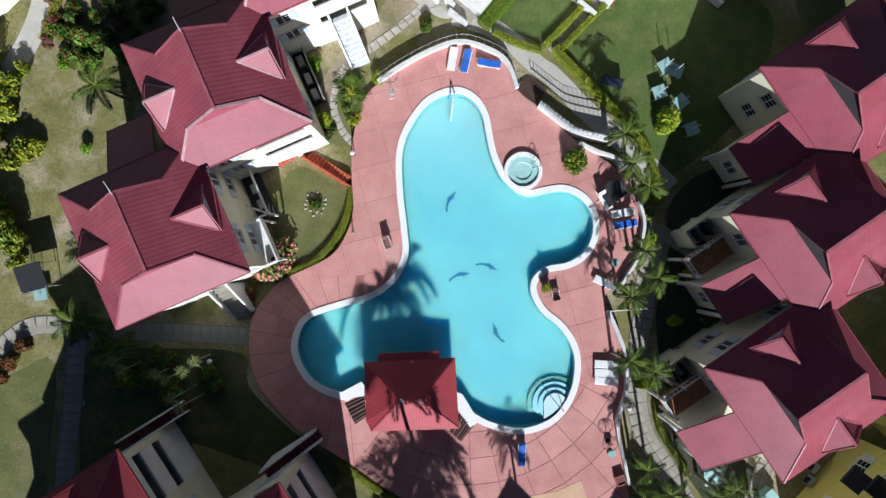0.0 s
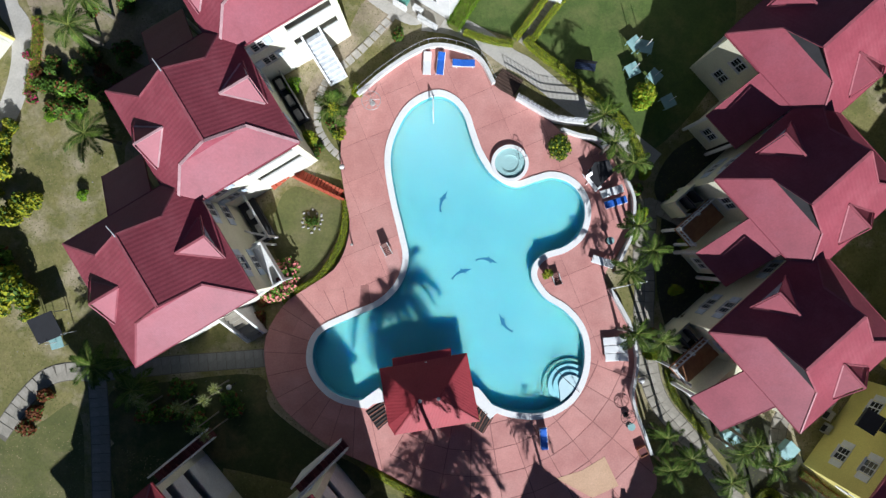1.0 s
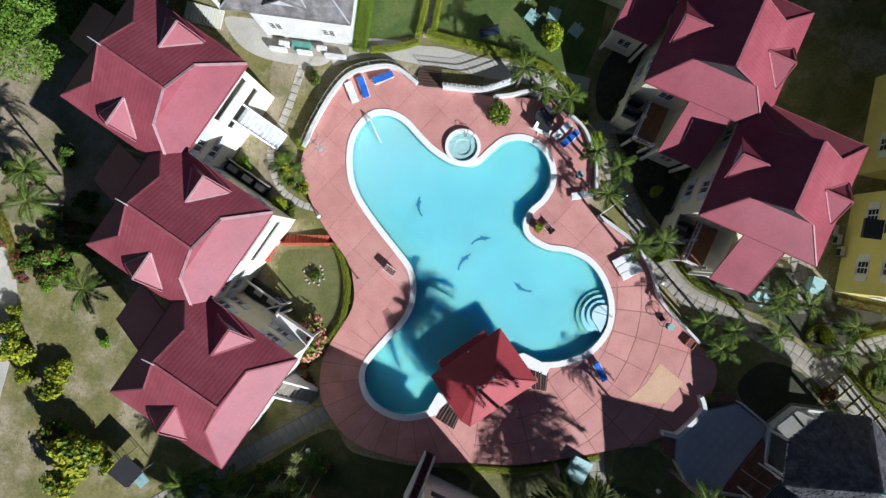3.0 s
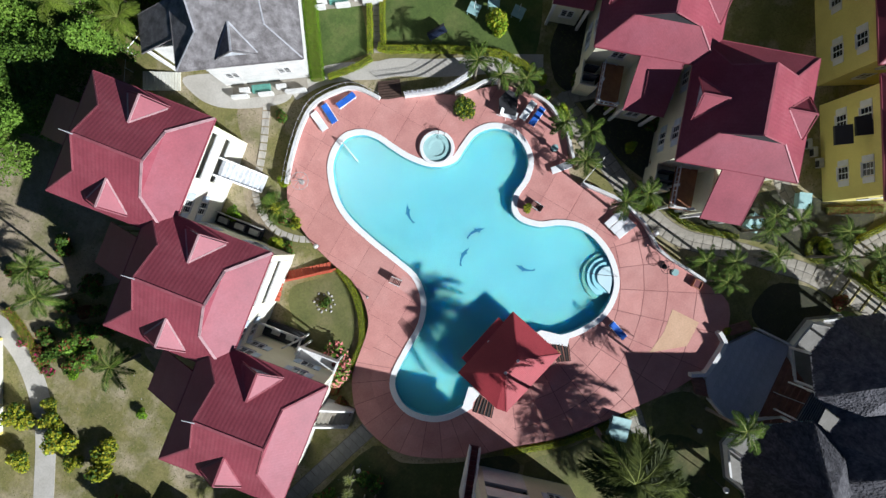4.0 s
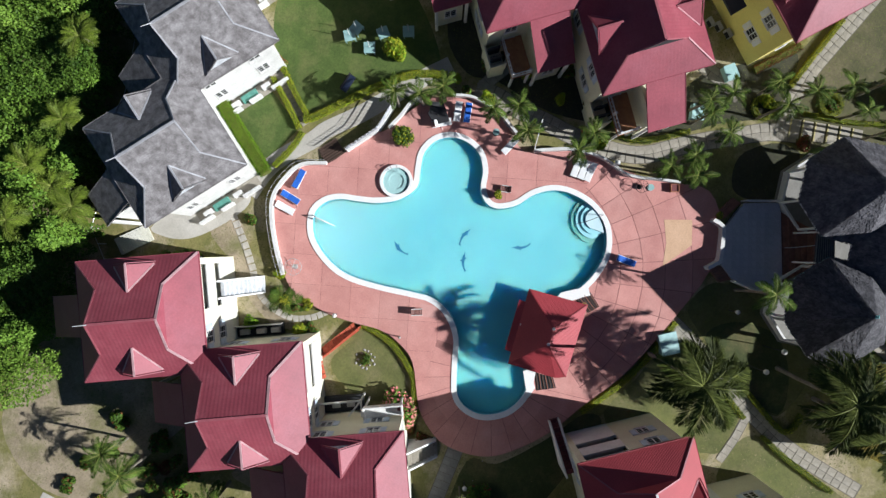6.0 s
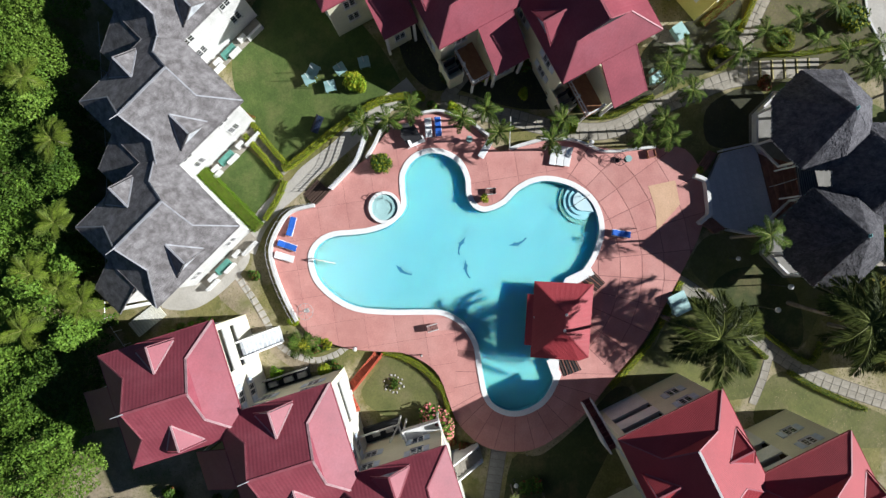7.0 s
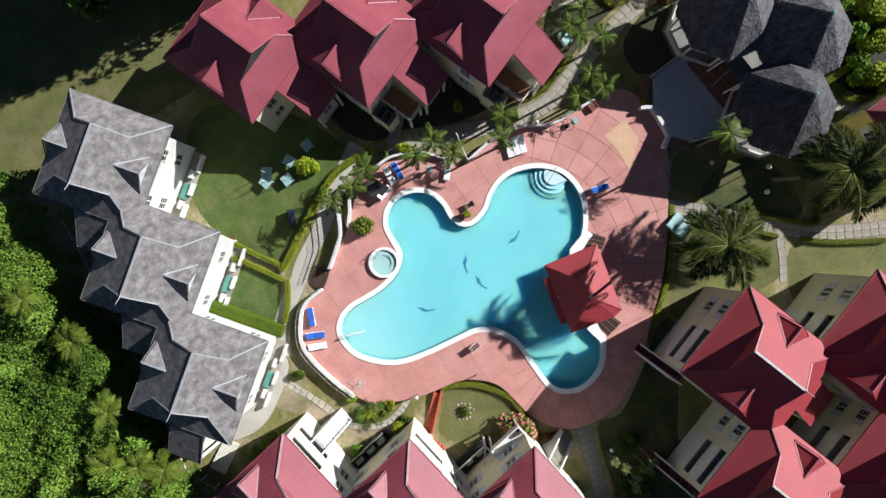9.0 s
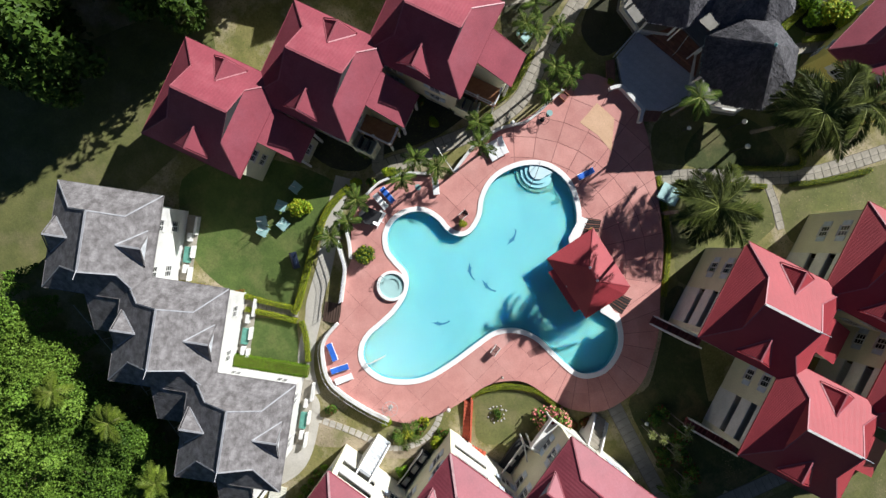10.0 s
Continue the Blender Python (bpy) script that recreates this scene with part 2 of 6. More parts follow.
# ---- outlines of the pool terrace ----
POOL = [(1.2, 13.35), (2.63, 12.73), (3.44, 11.44), (3.78, 9.77), (4.25, 7.86), (5.25, 5.95), (7.0, 4.7), (8.92, 4.95), (10.35, 5.09),
        (11.78, 4.43), (12.64, 3.09), (12.7, 1.5), (12.0, 0.0), (10.6, -0.9), (8.9, -1.25), (7.75, -2.1), (7.5, -3.4), (8.4, -5.1), (9.86, -6.33),
        (10.9, -7.9), (11.19, -9.75), (10.7, -12.0), (9.3, -13.9), (6.9, -14.8), (4.3, -14.35), (2.2, -13.2), (0.6, -11.9), (-3.0, -11.6),
        (-6.3, -11.6), (-8.7, -11.74), (-10.7, -10.8), (-11.9, -9.0), (-12.0, -7.2), (-11.0, -5.6), (-8.2, -4.62), (-5.6, -3.85), (-3.7, -2.3),
        (-2.8, -0.24), (-2.9, 2.0), (-3.25, 5.2), (-3.28, 8.33), (-2.5, 10.6), (-0.9, 12.6)]
DECK_EDGE = [(6.32, 13.7), (5.4, 15.9), (4.07, 16.88), (1.78, 17.61), (-0.38, 17.1), (-3.11, 15.71), (-5.27, 14.24), (-6.69, 12.54),
             (-7.52, 9.07), (-7.55, 5.89), (-7.42, 3.64), (-7.97, 1.6), (-9.33, -0.36), (-12.34, -1.87), (-14.03, -2.91), (-15.81, -5.32),
             (-16.16, -8.06), (-15.74, -10.38), (-14.5, -12.4), (-11.67, -15.25), (-7.8, -17.72), (-3.6, -20.52), (3.05, -23.3), (8.6, -25.1),
             (13.13, -24.6), (15.8, -22.52), (15.58, -19.58), (15.09, -15.87), (15.11, -12.99), (15.4, -10.24), (15.28, -8.23), (14.5, -6.19),
             (13.67, -4.13), (14.65, -2.56), (15.99, -0.96), (16.71, 1.33), (16.38, 4.23), (15.53, 6.23), (13.79, 7.72), (11.48, 9.11), (10.41, 10.45), (8.24, 12.16)]
pool_line = smooth_loop(POOL, 5)
deck_line = smooth_loop(DECK_EDGE, 3)
if area2(pool_line) < 0:
    pool_line = pool_line[::-1]
if area2(deck_line) < 0:
    deck_line = deck_line[::-1]
coping_line = inset(pool_line, -0.52)

# ---- ground ----
def holed(outer, holes, z0, z1):
    """A slab with holes, from a fill of its outlines."""
    bm = bmesh.new()
    for z in (z1,):
        edges = []
        for loop in (outer, *holes):
            v = [bm.verts.new((x, y, z)) for x, y in loop]
            edges += [bm.edges.new((a, b)) for a, b in zip(v, v[1:] + v[:1])]
        bmesh.ops.triangle_fill(bm, edges=edges, use_beauty=True)
    for loop in (outer, *holes):
        lo = [bm.verts.new((x, y, z0)) for x, y in loop]
        hi = [bm.verts.new((x, y, z1)) for x, y in loop]
        k = len(loop)
        for i in range(k):
            bm.faces.new((lo[i], lo[(i + 1) % k], hi[(i + 1) % k], hi[i]))
    return bm


ground = single("ground", holed([(-900, -900), (900, -900), (900, 900), (-900, 900)], [inset(deck_line, 0.6)], GROUND - 0.3, GROUND), GRASS, "dry patchy grass with bare tan earth", "ground", kind="structure")
JAC = (6.85, 6.75)
jac_outer = [(JAC[0] + 1.6 * math.cos(a), JAC[1] + 1.6 * math.sin(a)) for a in (2 * math.pi * k / 40 for k in range(40))]
jac_inner = [(JAC[0] + 1.3 * math.cos(a), JAC[1] + 1.3 * math.sin(a)) for a in (2 * math.pi * k / 40 for k in range(40))]
deck = single("pool_deck", holed(deck_line, [coping_line], GROUND - 1.5, -0.013), JOINT, "salmon pink concrete pool terrace with dark joints", "terrace", kind="structure")
WATER_Z = -0.12
FLOOR_Z = -0.66


def water_material(name, tint):
    m = bpy.data.materials.new(name)
    m.use_nodes = True
    n, l = m.node_tree.nodes, m.node_tree.links
    n.remove(n["Principled BSDF"])
    clear, gloss, mix, fres = (n.new("ShaderNode" + k) for k in ("BsdfTransparent", "BsdfGlossy", "MixShader", "Fresnel"))
    clear.inputs["Color"].default_value = (*tint, 1)
    gloss.inputs["Roughness"].default_value = 0.03
    fres.inputs["IOR"].default_value = 1.33
    co, nz, bp = n.new("ShaderNodeTexCoord"), n.new("ShaderNodeTexNoise"), n.new("ShaderNodeBump")
    nz.inputs["Scale"].default_value, nz.inputs["Detail"].default_value = 1.6, 3.0
    bp.inputs["Strength"].default_value, bp.inputs["Distance"].default_value = 0.12, 0.1
    l.new(co.outputs["Object"], nz.inputs["Vector"])
    l.new(nz.outputs["Fac"], bp.inputs["Height"])
    for s in (gloss, fres):
        l.new(bp.outputs["Normal"], s.inputs["Normal"])
    l.new(fres.outputs["Fac"], mix.inputs["Fac"])
    l.new(clear.outputs["BSDF"], mix.inputs[1])
    l.new(gloss.outputs["BSDF"], mix.inputs[2])
    l.new(mix.outputs["Shader"], n["Material Output"].inputs["Surface"])
    return m


WATER = water_material("pool_water", (0.61, 0.93, 0.97))
TUB_WATER = water_material("tub_water", (0.66, 0.82, 0.83))
DOLPHIN = material("dolphin_blue", (0.06, 0.27, 0.46), None, 2.0, 0.6)
pool = thing("swimming_pool", "free-form pool with white coping and pale turquoise plaster", "pool", kind="structure")
bm = bmesh.new()
k = len(pool_line)
top = [bm.verts.new((x, y, 0.0)) for x, y in inset(pool_line, -0.05)]
low = [bm.verts.new((x, y, FLOOR_Z)) for x, y in inset(pool_line, 0.1)]
for i in range(k):
    bm.faces.new((top[i], top[(i + 1) % k], low[(i + 1) % k], low[i]))
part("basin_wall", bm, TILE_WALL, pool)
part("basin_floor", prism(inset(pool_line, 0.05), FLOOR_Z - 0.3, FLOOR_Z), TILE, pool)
bm = ring(coping_line, pool_line, -0.2, 0.07)
bmesh.ops.bevel(bm, geom=[e for e in bm.edges if len(e.link_faces) == 2 and all(v.co.z > 0.06 for v in e.verts) and e.calc_face_angle(0) > 1], offset=0.03, segments=2, affect="EDGES")
part("coping", bm, COPING, pool)
bm = prism(inset(pool_line, -0.02), WATER_Z - 0.001, WATER_Z)
bmesh.ops.delete(bm, geom=[f for f in bm.faces if f.normal.z < 0.5 and f.calc_center_median().z < WATER_Z - 0.0002], context="FACES")
water = part("water", bm, WATER, pool, "clear turquoise water")
water.visible_shadow = False


def dolphin():
    """A leaping dolphin, cut flat, about 1.9 m long."""
    back = [(-0.95, -0.15), (-0.7, 0.02), (-0.35, 0.22), (0.0, 0.3), (0.08, 0.5), (0.2, 0.3), (0.5, 0.2), (0.72, 0.05), (0.95, -0.02),
            (0.72, -0.08), (0.45, -0.08), (0.3, -0.28), (0.22, -0.08), (-0.1, 0.0), (-0.45, -0.05), (-0.75, -0.2), (-0.85, -0.42)]
    return prism([(x * 1.05, y * 0.8) for x, y in back], 0, 0.006)


first = None
for x, y, a in ((0.75, 4.35, 60), (1.55, -2.05, 15), (3.9, -1.25, -20), (4.75, -6.9, 115)):
    if first is None:
        first = part("dolphin", dolphin(), DOLPHIN, pool, "dark blue dolphin picture on the pool floor")
        first.matrix_basis = pose(x, y, FLOOR_Z + 0.004, 0, 0, a)
    else:
        o = first.copy()
        scene.collection.objects.link(o)
        o.matrix_basis = pose(x, y, FLOOR_Z + 0.004, 0, 0, a)
# rounded steps in the south-east bay
for i, r in enumerate((2.35, 1.9, 1.45, 1.0)):
    cx, cy = 9.6, -12.9
    pts = [(cx + r * math.cos(a), cy + r * math.sin(a)) for a in (radians(20 + 12.5 * j) for j in range(15))]
    bm = prism(pts + [(cx - 1.0, cy - 1.2), (cx + 1.2, cy + 0.2)], FLOOR_Z + 0.15 * i, FLOOR_Z + 0.15 * (i + 1))
    part("step", bm, TILE if i == 0 else STEP_PLASTER, pool)

# ---- houses ----
RIDGE, SLOPE = 11.0, 0.65
HX, BY, CY = 2.65, 2.56, 4.95
OVER = 0.08
CX = HX + CY - BY
LOUVER = material("white_louver", (0.62, 0.64, 0.66), None, 2, 0.6)
GLASS = material("dark_glass", (0.03, 0.035, 0.04), None, 1, 0.12, spec=0.8)
BLUE_SHUT = material("pale_blue_shutter", (0.50, 0.58, 0.68), None, 2, 0.6)
POLE = material("pale_pole", (0.6, 0.6, 0.62), None, 3, 0.4, metal=0.3)
# near-black: paints unlit openings; also used for dark terrace floors and partitions
DARK_IN = material("near_black_fill", (0.03, 0.03, 0.033), None, 1, 0.9)
GREEN_PLASTIC = material("green_plastic", (0.10, 0.30, 0.24), None, 2, 0.5)
WOOD_WARM = material("warm_wood", (0.32, 0.15, 0.06), (0.24, 0.10, 0.04), 2, 0.7, 0.1)
FLOOR_WOOD = material("balcony_boards", (0.38, 0.18, 0.08), (0.27, 0.12, 0.055), 2, 0.8, 0.1)
MAROON = material("maroon_tile", (0.16, 0.03, 0.03), None, 2, 0.6)
BRICK = material("red_brick_step", (0.50, 0.10, 0.05), (0.40, 0.07, 0.035), 2, 0.8, 0.2, spread=0.1)

LFRONT = material("white_front", (0.66, 0.645, 0.575), (0.60, 0.58, 0.48), 0.6, 0.8, 0.05, 6)

def zr(y):
    return RIDGE - SLOPE * abs(y)


EAVE = zr(CY)


def roof_slab(pts, thick=0.14):
    """A flat sheet through the points, with thickness below."""
    bm = bmesh.new()
    a = [bm.verts.new(p) for p in pts]
    b = [bm.verts.new((p[0], p[1], p[2] - thick)) for p in pts]
    bm.faces.new(a)
    bm.faces.new(b[::-1])
    k = len(pts)
    for i in range(k):
        bm.faces.new((a[i], a[(i + 1) % k], b[(i + 1) % k], b[i]))
    return bm


def prism_y(points, y0, y1):
    bm = bmesh.new()
    a = [bm.verts.new((x, y0, z)) for x, z in points]
    b = [bm.verts.new((x, y1, z)) for x, z in points]
    k = len(points)
    bm.faces.new(a)
    bm.faces.new(b[::-1])
    for i in range(k):
        bm.faces.new((a[i], a[(i + 1) % k], b[(i + 1) % k], b[i]))
    return bm


DORM_Y, DORM_W, DORM_Z = 4.3, 1.6, zr(2.2)


def dormer(parent, side, mats, cap):
    """A gabled dormer on one slope, with a slatted white front."""
    z0 = zr(DORM_Y) + 0.02
    d = part("dormer", bmesh.new(), mats[1], parent)
    for sx in (-1, 1):
        bm = bmesh.new()
        q = [(0, 2.2 * side, DORM_Z), (0, (DORM_Y + 0.08) * side, DORM_Z), (sx * (DORM_W + 0.1), (DORM_Y + 0.08) * side, z0 - 0.06), (sx * (DORM_W + 0.1), DORM_Y * side, z0 - 0.06)]
        a = [bm.verts.new(p) for p in q]
        b = [bm.verts.new((p[0], p[1], p[2] - 0.1)) for p in q]
        for f in ((a[0], a[1], a[2], a[3]), (b[3], b[2], b[1], b[0]), (a[1], b[1], b[2], a[2]), (a[2], b[2], b[3], a[3]), (a[3], b[3], b[0], a[0]), (a[0], b[0], b[1], a[1])):
            bm.faces.new(f)
        part("dormer_roof", bm, mats[1], d)
        bm = bar((sx * (DORM_W + 0.12), (DORM_Y + 0.2) * side, z0 - 0.08), (0, (DORM_Y + 0.2) * side, DORM_Z + 0.02), 0.06, 0.12)
        part("barge_board", bm, mats[1], d)
        part("valley_strip", bar((sx * (DORM_W + 0.05), DORM_Y * side, z0 + 0.03), (0, 2.21 * side, DORM_Z + 0.03), 0.12, 0.03), cap, d)
    part("dormer_ridge", bar((0, 2.2 * side, DORM_Z + 0.03), (0, (DORM_Y + 0.18) * side, DORM_Z + 0.03), 0.16, 0.06), cap, d)
    part("vent_back", prism_y([(-DORM_W + 0.1, z0 - 0.2), (DORM_W - 0.1, z0 - 0.2), (0, DORM_Z - 0.12)], (DORM_Y - 0.06) * side, (DORM_Y + 0.0) * side), LOUVER, d)
    high = DORM_Z - z0
    for i in range(10):
        f = (i + 0.5) / 10
        half = (DORM_W - 0.1) * (1 - f)
        if half > 0.1:
            part("slat", bar((-half, (DORM_Y + 0.03) * side, z0 + high * f), (half, (DORM_Y + 0.03) * side, z0 + high * f), 0.06, 0.04), LOUVER, d)


def window(parent, x, y, z, w, h, face, shut=None):
    """A window with frame, glazing bars and pane; face: the wall's outward angle."""
    f = part("window", box(-0.03, -w / 2, 0, 0.01, w / 2, h), GLASS, parent, at=pose(x, y, z, 0, 0, face))
    bm = bmesh.new()
    for zz in (0, h):
        bar((0.03, -w / 2 - 0.04, zz), (0.03, w / 2 + 0.04, zz), 0.08, 0.08, bm)
    for s in (-w / 2, w / 2):
        bar((0.03, s, 0.04), (0.03, s, h - 0.04), 0.08, 0.08, bm)
    part("frame", bm, WHITE, f)
    bm = bmesh.new()
    bar((0.025, 0, 0.04), (0.025, 0, h - 0.04), 0.05, 0.1, bm)
    for i in (1, 2):
        bar((0.02, -w / 2, h * i / 3), (0.02, w / 2, h * i / 3), 0.03, 0.03, bm)
    part("glazing_bar", bm, WHITE, f)
    part("sill", box(0.0, -w / 2 - 0.1, -0.12, 0.14, w / 2 + 0.1, -0.05), WHITE, f)
    if shut:
        for s in (-1, 1):
            part("shutter", box(0.015, s * (w * 0.77 + 0.05) - w * 0.24, -0.02, 0.06, s * (w * 0.77 + 0.05) + w * 0.24, h + 0.02), shut, f)
    return f


def stair(parent, x, y0, y1, z_top, z_low, length, treads, rails, n=8):
    """An outside flight that runs down along +x between two white side walls."""
    for i in range(n):
        a, b = x + length * i / n, x + length * (i + 1) / n
        zt = z_top - (z_top - z_low) * (i + 0.5) / n
        part("tread", box(a, y0, zt - 0.5, b + 0.02, y1, zt), treads, parent)
    for y in (y0, y1):
        bm = bmesh.new()
        q = [(x, z_low - 0.2), (x + length, z_low - 0.2), (x + length, z_low + 0.75), (x, z_top + 0.75)]
        a = [bm.verts.new((p[0], y - 0.08, p[1])) for p in q]
        b = [bm.verts.new((p[0], y + 0.08, p[1])) for p in q]
        bm.faces.new(a)
        bm.faces.new(b[::-1])
        for i in range(4):
            bm.faces.new((a[i], a[(i + 1) % 4], b[(i + 1) % 4], b[i]))
        part("stair_wall", bm, rails, parent)


def house(name, label, at, mats, cap, walls, group, porch=False, steps=None, front_open=True, front=None, wing=None, front_cap=None, vent=None, ridge=None, inset=0.0):
    """front_open: two tiers of balconies in the +x wall; wing: end, span and reach of the low wing's roof; inset: how far the walls stand further back under the eaves."""
    h = thing(name, label, "house", at, group)
    lift = at.translation.z
    g = GROUND - 0.4 - lift
    wx, wy, top = 4.5 - inset, 4.5 - inset, EAVE + 0.2
    front = front or walls
    part("wall", box(-wx, -wy, g, wx, -wy + 0.25, top), walls, h)
    part("wall", box(-wx, wy - 0.25, g, wx, wy, top), walls, h)
    part("wall", box(-wx, -wy + 0.25, g, -wx + 0.25, wy - 0.25, top), walls, h)
    if front_open:
        part("wall", box(wx - 0.25, -wy + 0.25, g, wx, 0.1, top), front, h)
        part("wall", box(wx - 0.25, 3.95, g, wx, wy - 0.25, top), front, h)
        for z0, z1 in ((g, 2.1), (3.25, 4.95), (6.1, top)):
            part("parapet", box(wx - 0.22, 0.1, z0, wx + 0.03, 3.95, z1), front if front is LFRONT else WHITE, h)
        for z in (0.9, 3.9):
            part("balcony_floor", box(wx - 1.8, 0.1, z - 0.15, wx - 0.25, 3.95, z), WHITE, h)
            part("balcony_door", box(wx - 1.86, 0.9, z, wx - 1.8, 3.0, z + 2.1), GLASS, h)
        part("balcony_back", box(wx - 1.95, 0.1, g, wx - 1.87, 3.95, top), walls, h)
        for z in (2.1, 4.95):
            part("hand_rail", bar((wx + 0.0, 0.15, z + 0.12), (wx + 0.0, 3.9, z + 0.12), 0.1, 0.06), WHITE, h)
            for i in range(4):
                y = 0.6 + i * 0.95
                part("rail_post", bar((wx, y, z), (wx, y, z + 0.12), 0.06, 0.06), WHITE, h)
        for z in (2.0, 4.85):
            window(h, wx, -2.3, z, 1.05, 1.25, 0, BLUE_SHUT)
    else:
        part("wall", box(wx - 0.25, -wy + 0.25, g, wx, wy - 0.25, top), front, h)
        for z in (2.0, 4.85):
            for y in (-2.4, 2.4):
                window(h, wx, y, z, 1.1, 1.3, 0)
    for z in (1.8, 4.8):
        for y in (-2.5, 2.5):
            window(h, -wx, y, z, 1.1, 1.3, 180)
        for x in (-2.4, 2.2):
            window(h, x, wy, z, 1.1, 1.3, 90, BLUE_SHUT if walls is CREAM else WHITE if walls is YELLOW else None)
            window(h, x, -wy, z, 1.1, 1.3, -90, BLUE_SHUT if walls is CREAM else WHITE if walls is YELLOW else None)
    zb = zr(BY)
    for s in (-1, 1):
        part("roof_slope", roof_slab([(-HX - OVER, 0, RIDGE), (HX + OVER, 0, RIDGE), (HX, s * BY, zb), (CX, s * CY, EAVE), (-CX, s * CY, EAVE), (-HX, s * BY, zb)]), mats[0], h)
        dormer(h, s, mats, front_cap or cap)
        part("fascia", bar((-CX, s * (CY + 0.03), EAVE - 0.1), (CX, s * (CY + 0.03), EAVE - 0.1), 0.05, 0.2), mats[1], h)
    for s in (-1, 1):
        part("roof_hip", roof_slab([(s * HX, -BY, zb), (s * HX, BY, zb), (s * CX, CY, EAVE), (s * CX, -CY, EAVE)]), mats[1], h)
        bm = bmesh.new()
        a = [bm.verts.new(p) for p in ((s * (HX + 0.02), -BY, zb - 0.03), (s * (HX + 0.02), BY, zb - 0.03), (s * (HX - 0.25), 0, RIDGE - 0.03))]
        b = [bm.verts.new(p) for p in ((s * (HX - 0.3), -BY + 0.2, zb - 0.03), (s * (HX - 0.3), BY - 0.2, zb - 0.03), (s * (HX - 0.4), 0, RIDGE - 0.1))]
        bm.faces.new(a)
        bm.faces.new(b[::-1])
        for i in range(3):
            bm.faces.new((a[i], a[(i + 1) % 3], b[(i + 1) % 3], b[i]))
        # a near-black vent face paints the unlit gap under the ridge
        part("gablet", bm, vent or mats[1], h)
        part("fascia", bar((s * (CX + 0.03), -CY, EAVE - 0.1), (s * (CX + 0.03), CY, EAVE - 0.1), 0.05, 0.2), mats[1], h)
        for q in (-1, 1):
            hc = front_cap if front_cap and s > 0 else cap
            part("hip_cap", bar((s * (HX + OVER), 0, RIDGE + 0.03), (s * (HX + 0.03), q * BY, zb + 0.04), 0.2 if hc is CAP_PINK else 0.12, 0.025), hc, h)
            part("hip_cap", bar((s * HX, q * BY, zb + 0.03), (s * CX, q * CY, EAVE + 0.03), 0.2 if hc is CAP_PINK else 0.12, 0.025), hc, h)
    part("ridge_cap", bar((-HX - OVER, 0, RIDGE - 0.01), (HX + OVER, 0, RIDGE - 0.01), 0.2, 0.05), ridge or cap, h)
    if not vent:
        part("finial_pole", tube([(-HX + 0.1, 0, RIDGE), (-HX - 0.75, 0, RIDGE + 0.35)], [0.05, 0.03]), POLE, h)
    if wing:
        sx, y0, y1, x1 = wing
        z1 = EAVE - SLOPE * (x1 - CX)
        part("wing_roof", roof_slab([(sx * (CX - 0.05), y0, EAVE + 0.02), (sx * (CX - 0.05), y1, EAVE + 0.02), (sx * x1, y1, z1), (sx * x1, y0, z1)]), mats[1], h)
        for y in (y0 - 0.03, y1 + 0.03):
            part("barge_board", bar((sx * CX, y, EAVE - 0.08), (sx * x1, y, z1 - 0.08), 0.05, 0.18), mats[1], h)
        part("wing_wall", box(min(sx * wx, sx * (x1 - 0.7)), y0 + 0.5, g, max(sx * wx, sx * (x1 - 0.7)), y1 - 0.5, z1 - 0.1), walls, h)
        for y in (y0 + 0.25, y1 - 0.25):
            part("porch_post", box(sx * (x1 - 0.4) - 0.12, y - 0.12, g, sx * (x1 - 0.4) + 0.12, y + 0.12, z1 + 0.1), WHITE, h)
        window(h, sx * (x1 - 0.7), (y0 + y1) / 2, 1.6, 1.1, 1.3, 0 if sx > 0 else 180)
    if porch:
        part("balcony_floor", box(wx, -3.1, 2.95, 8.2, -1.15, 3.1), FLOOR_WOOD, h)
        for x, y in ((8.05, -2.95), (8.05, -1.35), (6.2, -2.95)):
            part("balcony_post", box(x - 0.1, y - 0.1, g, x + 0.1, y + 0.1, 4.1), WHITE, h)
        for q in (((wx, -3.02), (8.12, -3.02)), ((8.12, -3.02), (8.12, -1.15))):
            for z in (3.25, 4.05):
                part("balcony_rail", bar((*q[0], z), (*q[1], z), 0.1, 0.08), WHITE, h)
            m = 9 if q[0][0] == wx else 5
            for i in range(m):
                f = (i + 0.5) / m
                x, y = q[0][0] + (q[1][0] - q[0][0]) * f, q[0][1] + (q[1][1] - q[0][1]) * f
                part("baluster", bar((x, y, 3.25), (x, y, 4.05), 0.05, 0.05), WHITE, h)
        part("porch_floor", box(wx, -4.6, g, 6.6, -3.25, 2.2), walls, h)
        part("porch_wall", box(wx, -4.75, g, 6.7, -4.6, 3.1), walls, h)
        part("porch_wall", box(6.6, -4.6, g, 6.75, -3.25, 3.1), walls, h)
        for x in (5.2, 6.0):
            part("partition", box(x - 0.04, -4.6, 2.2, x + 0.04, -3.4, 3.9), DARK_IN, h)
    if steps:
        stair(h, *steps[:4], steps[4] - lift, *steps[5:])
    return h


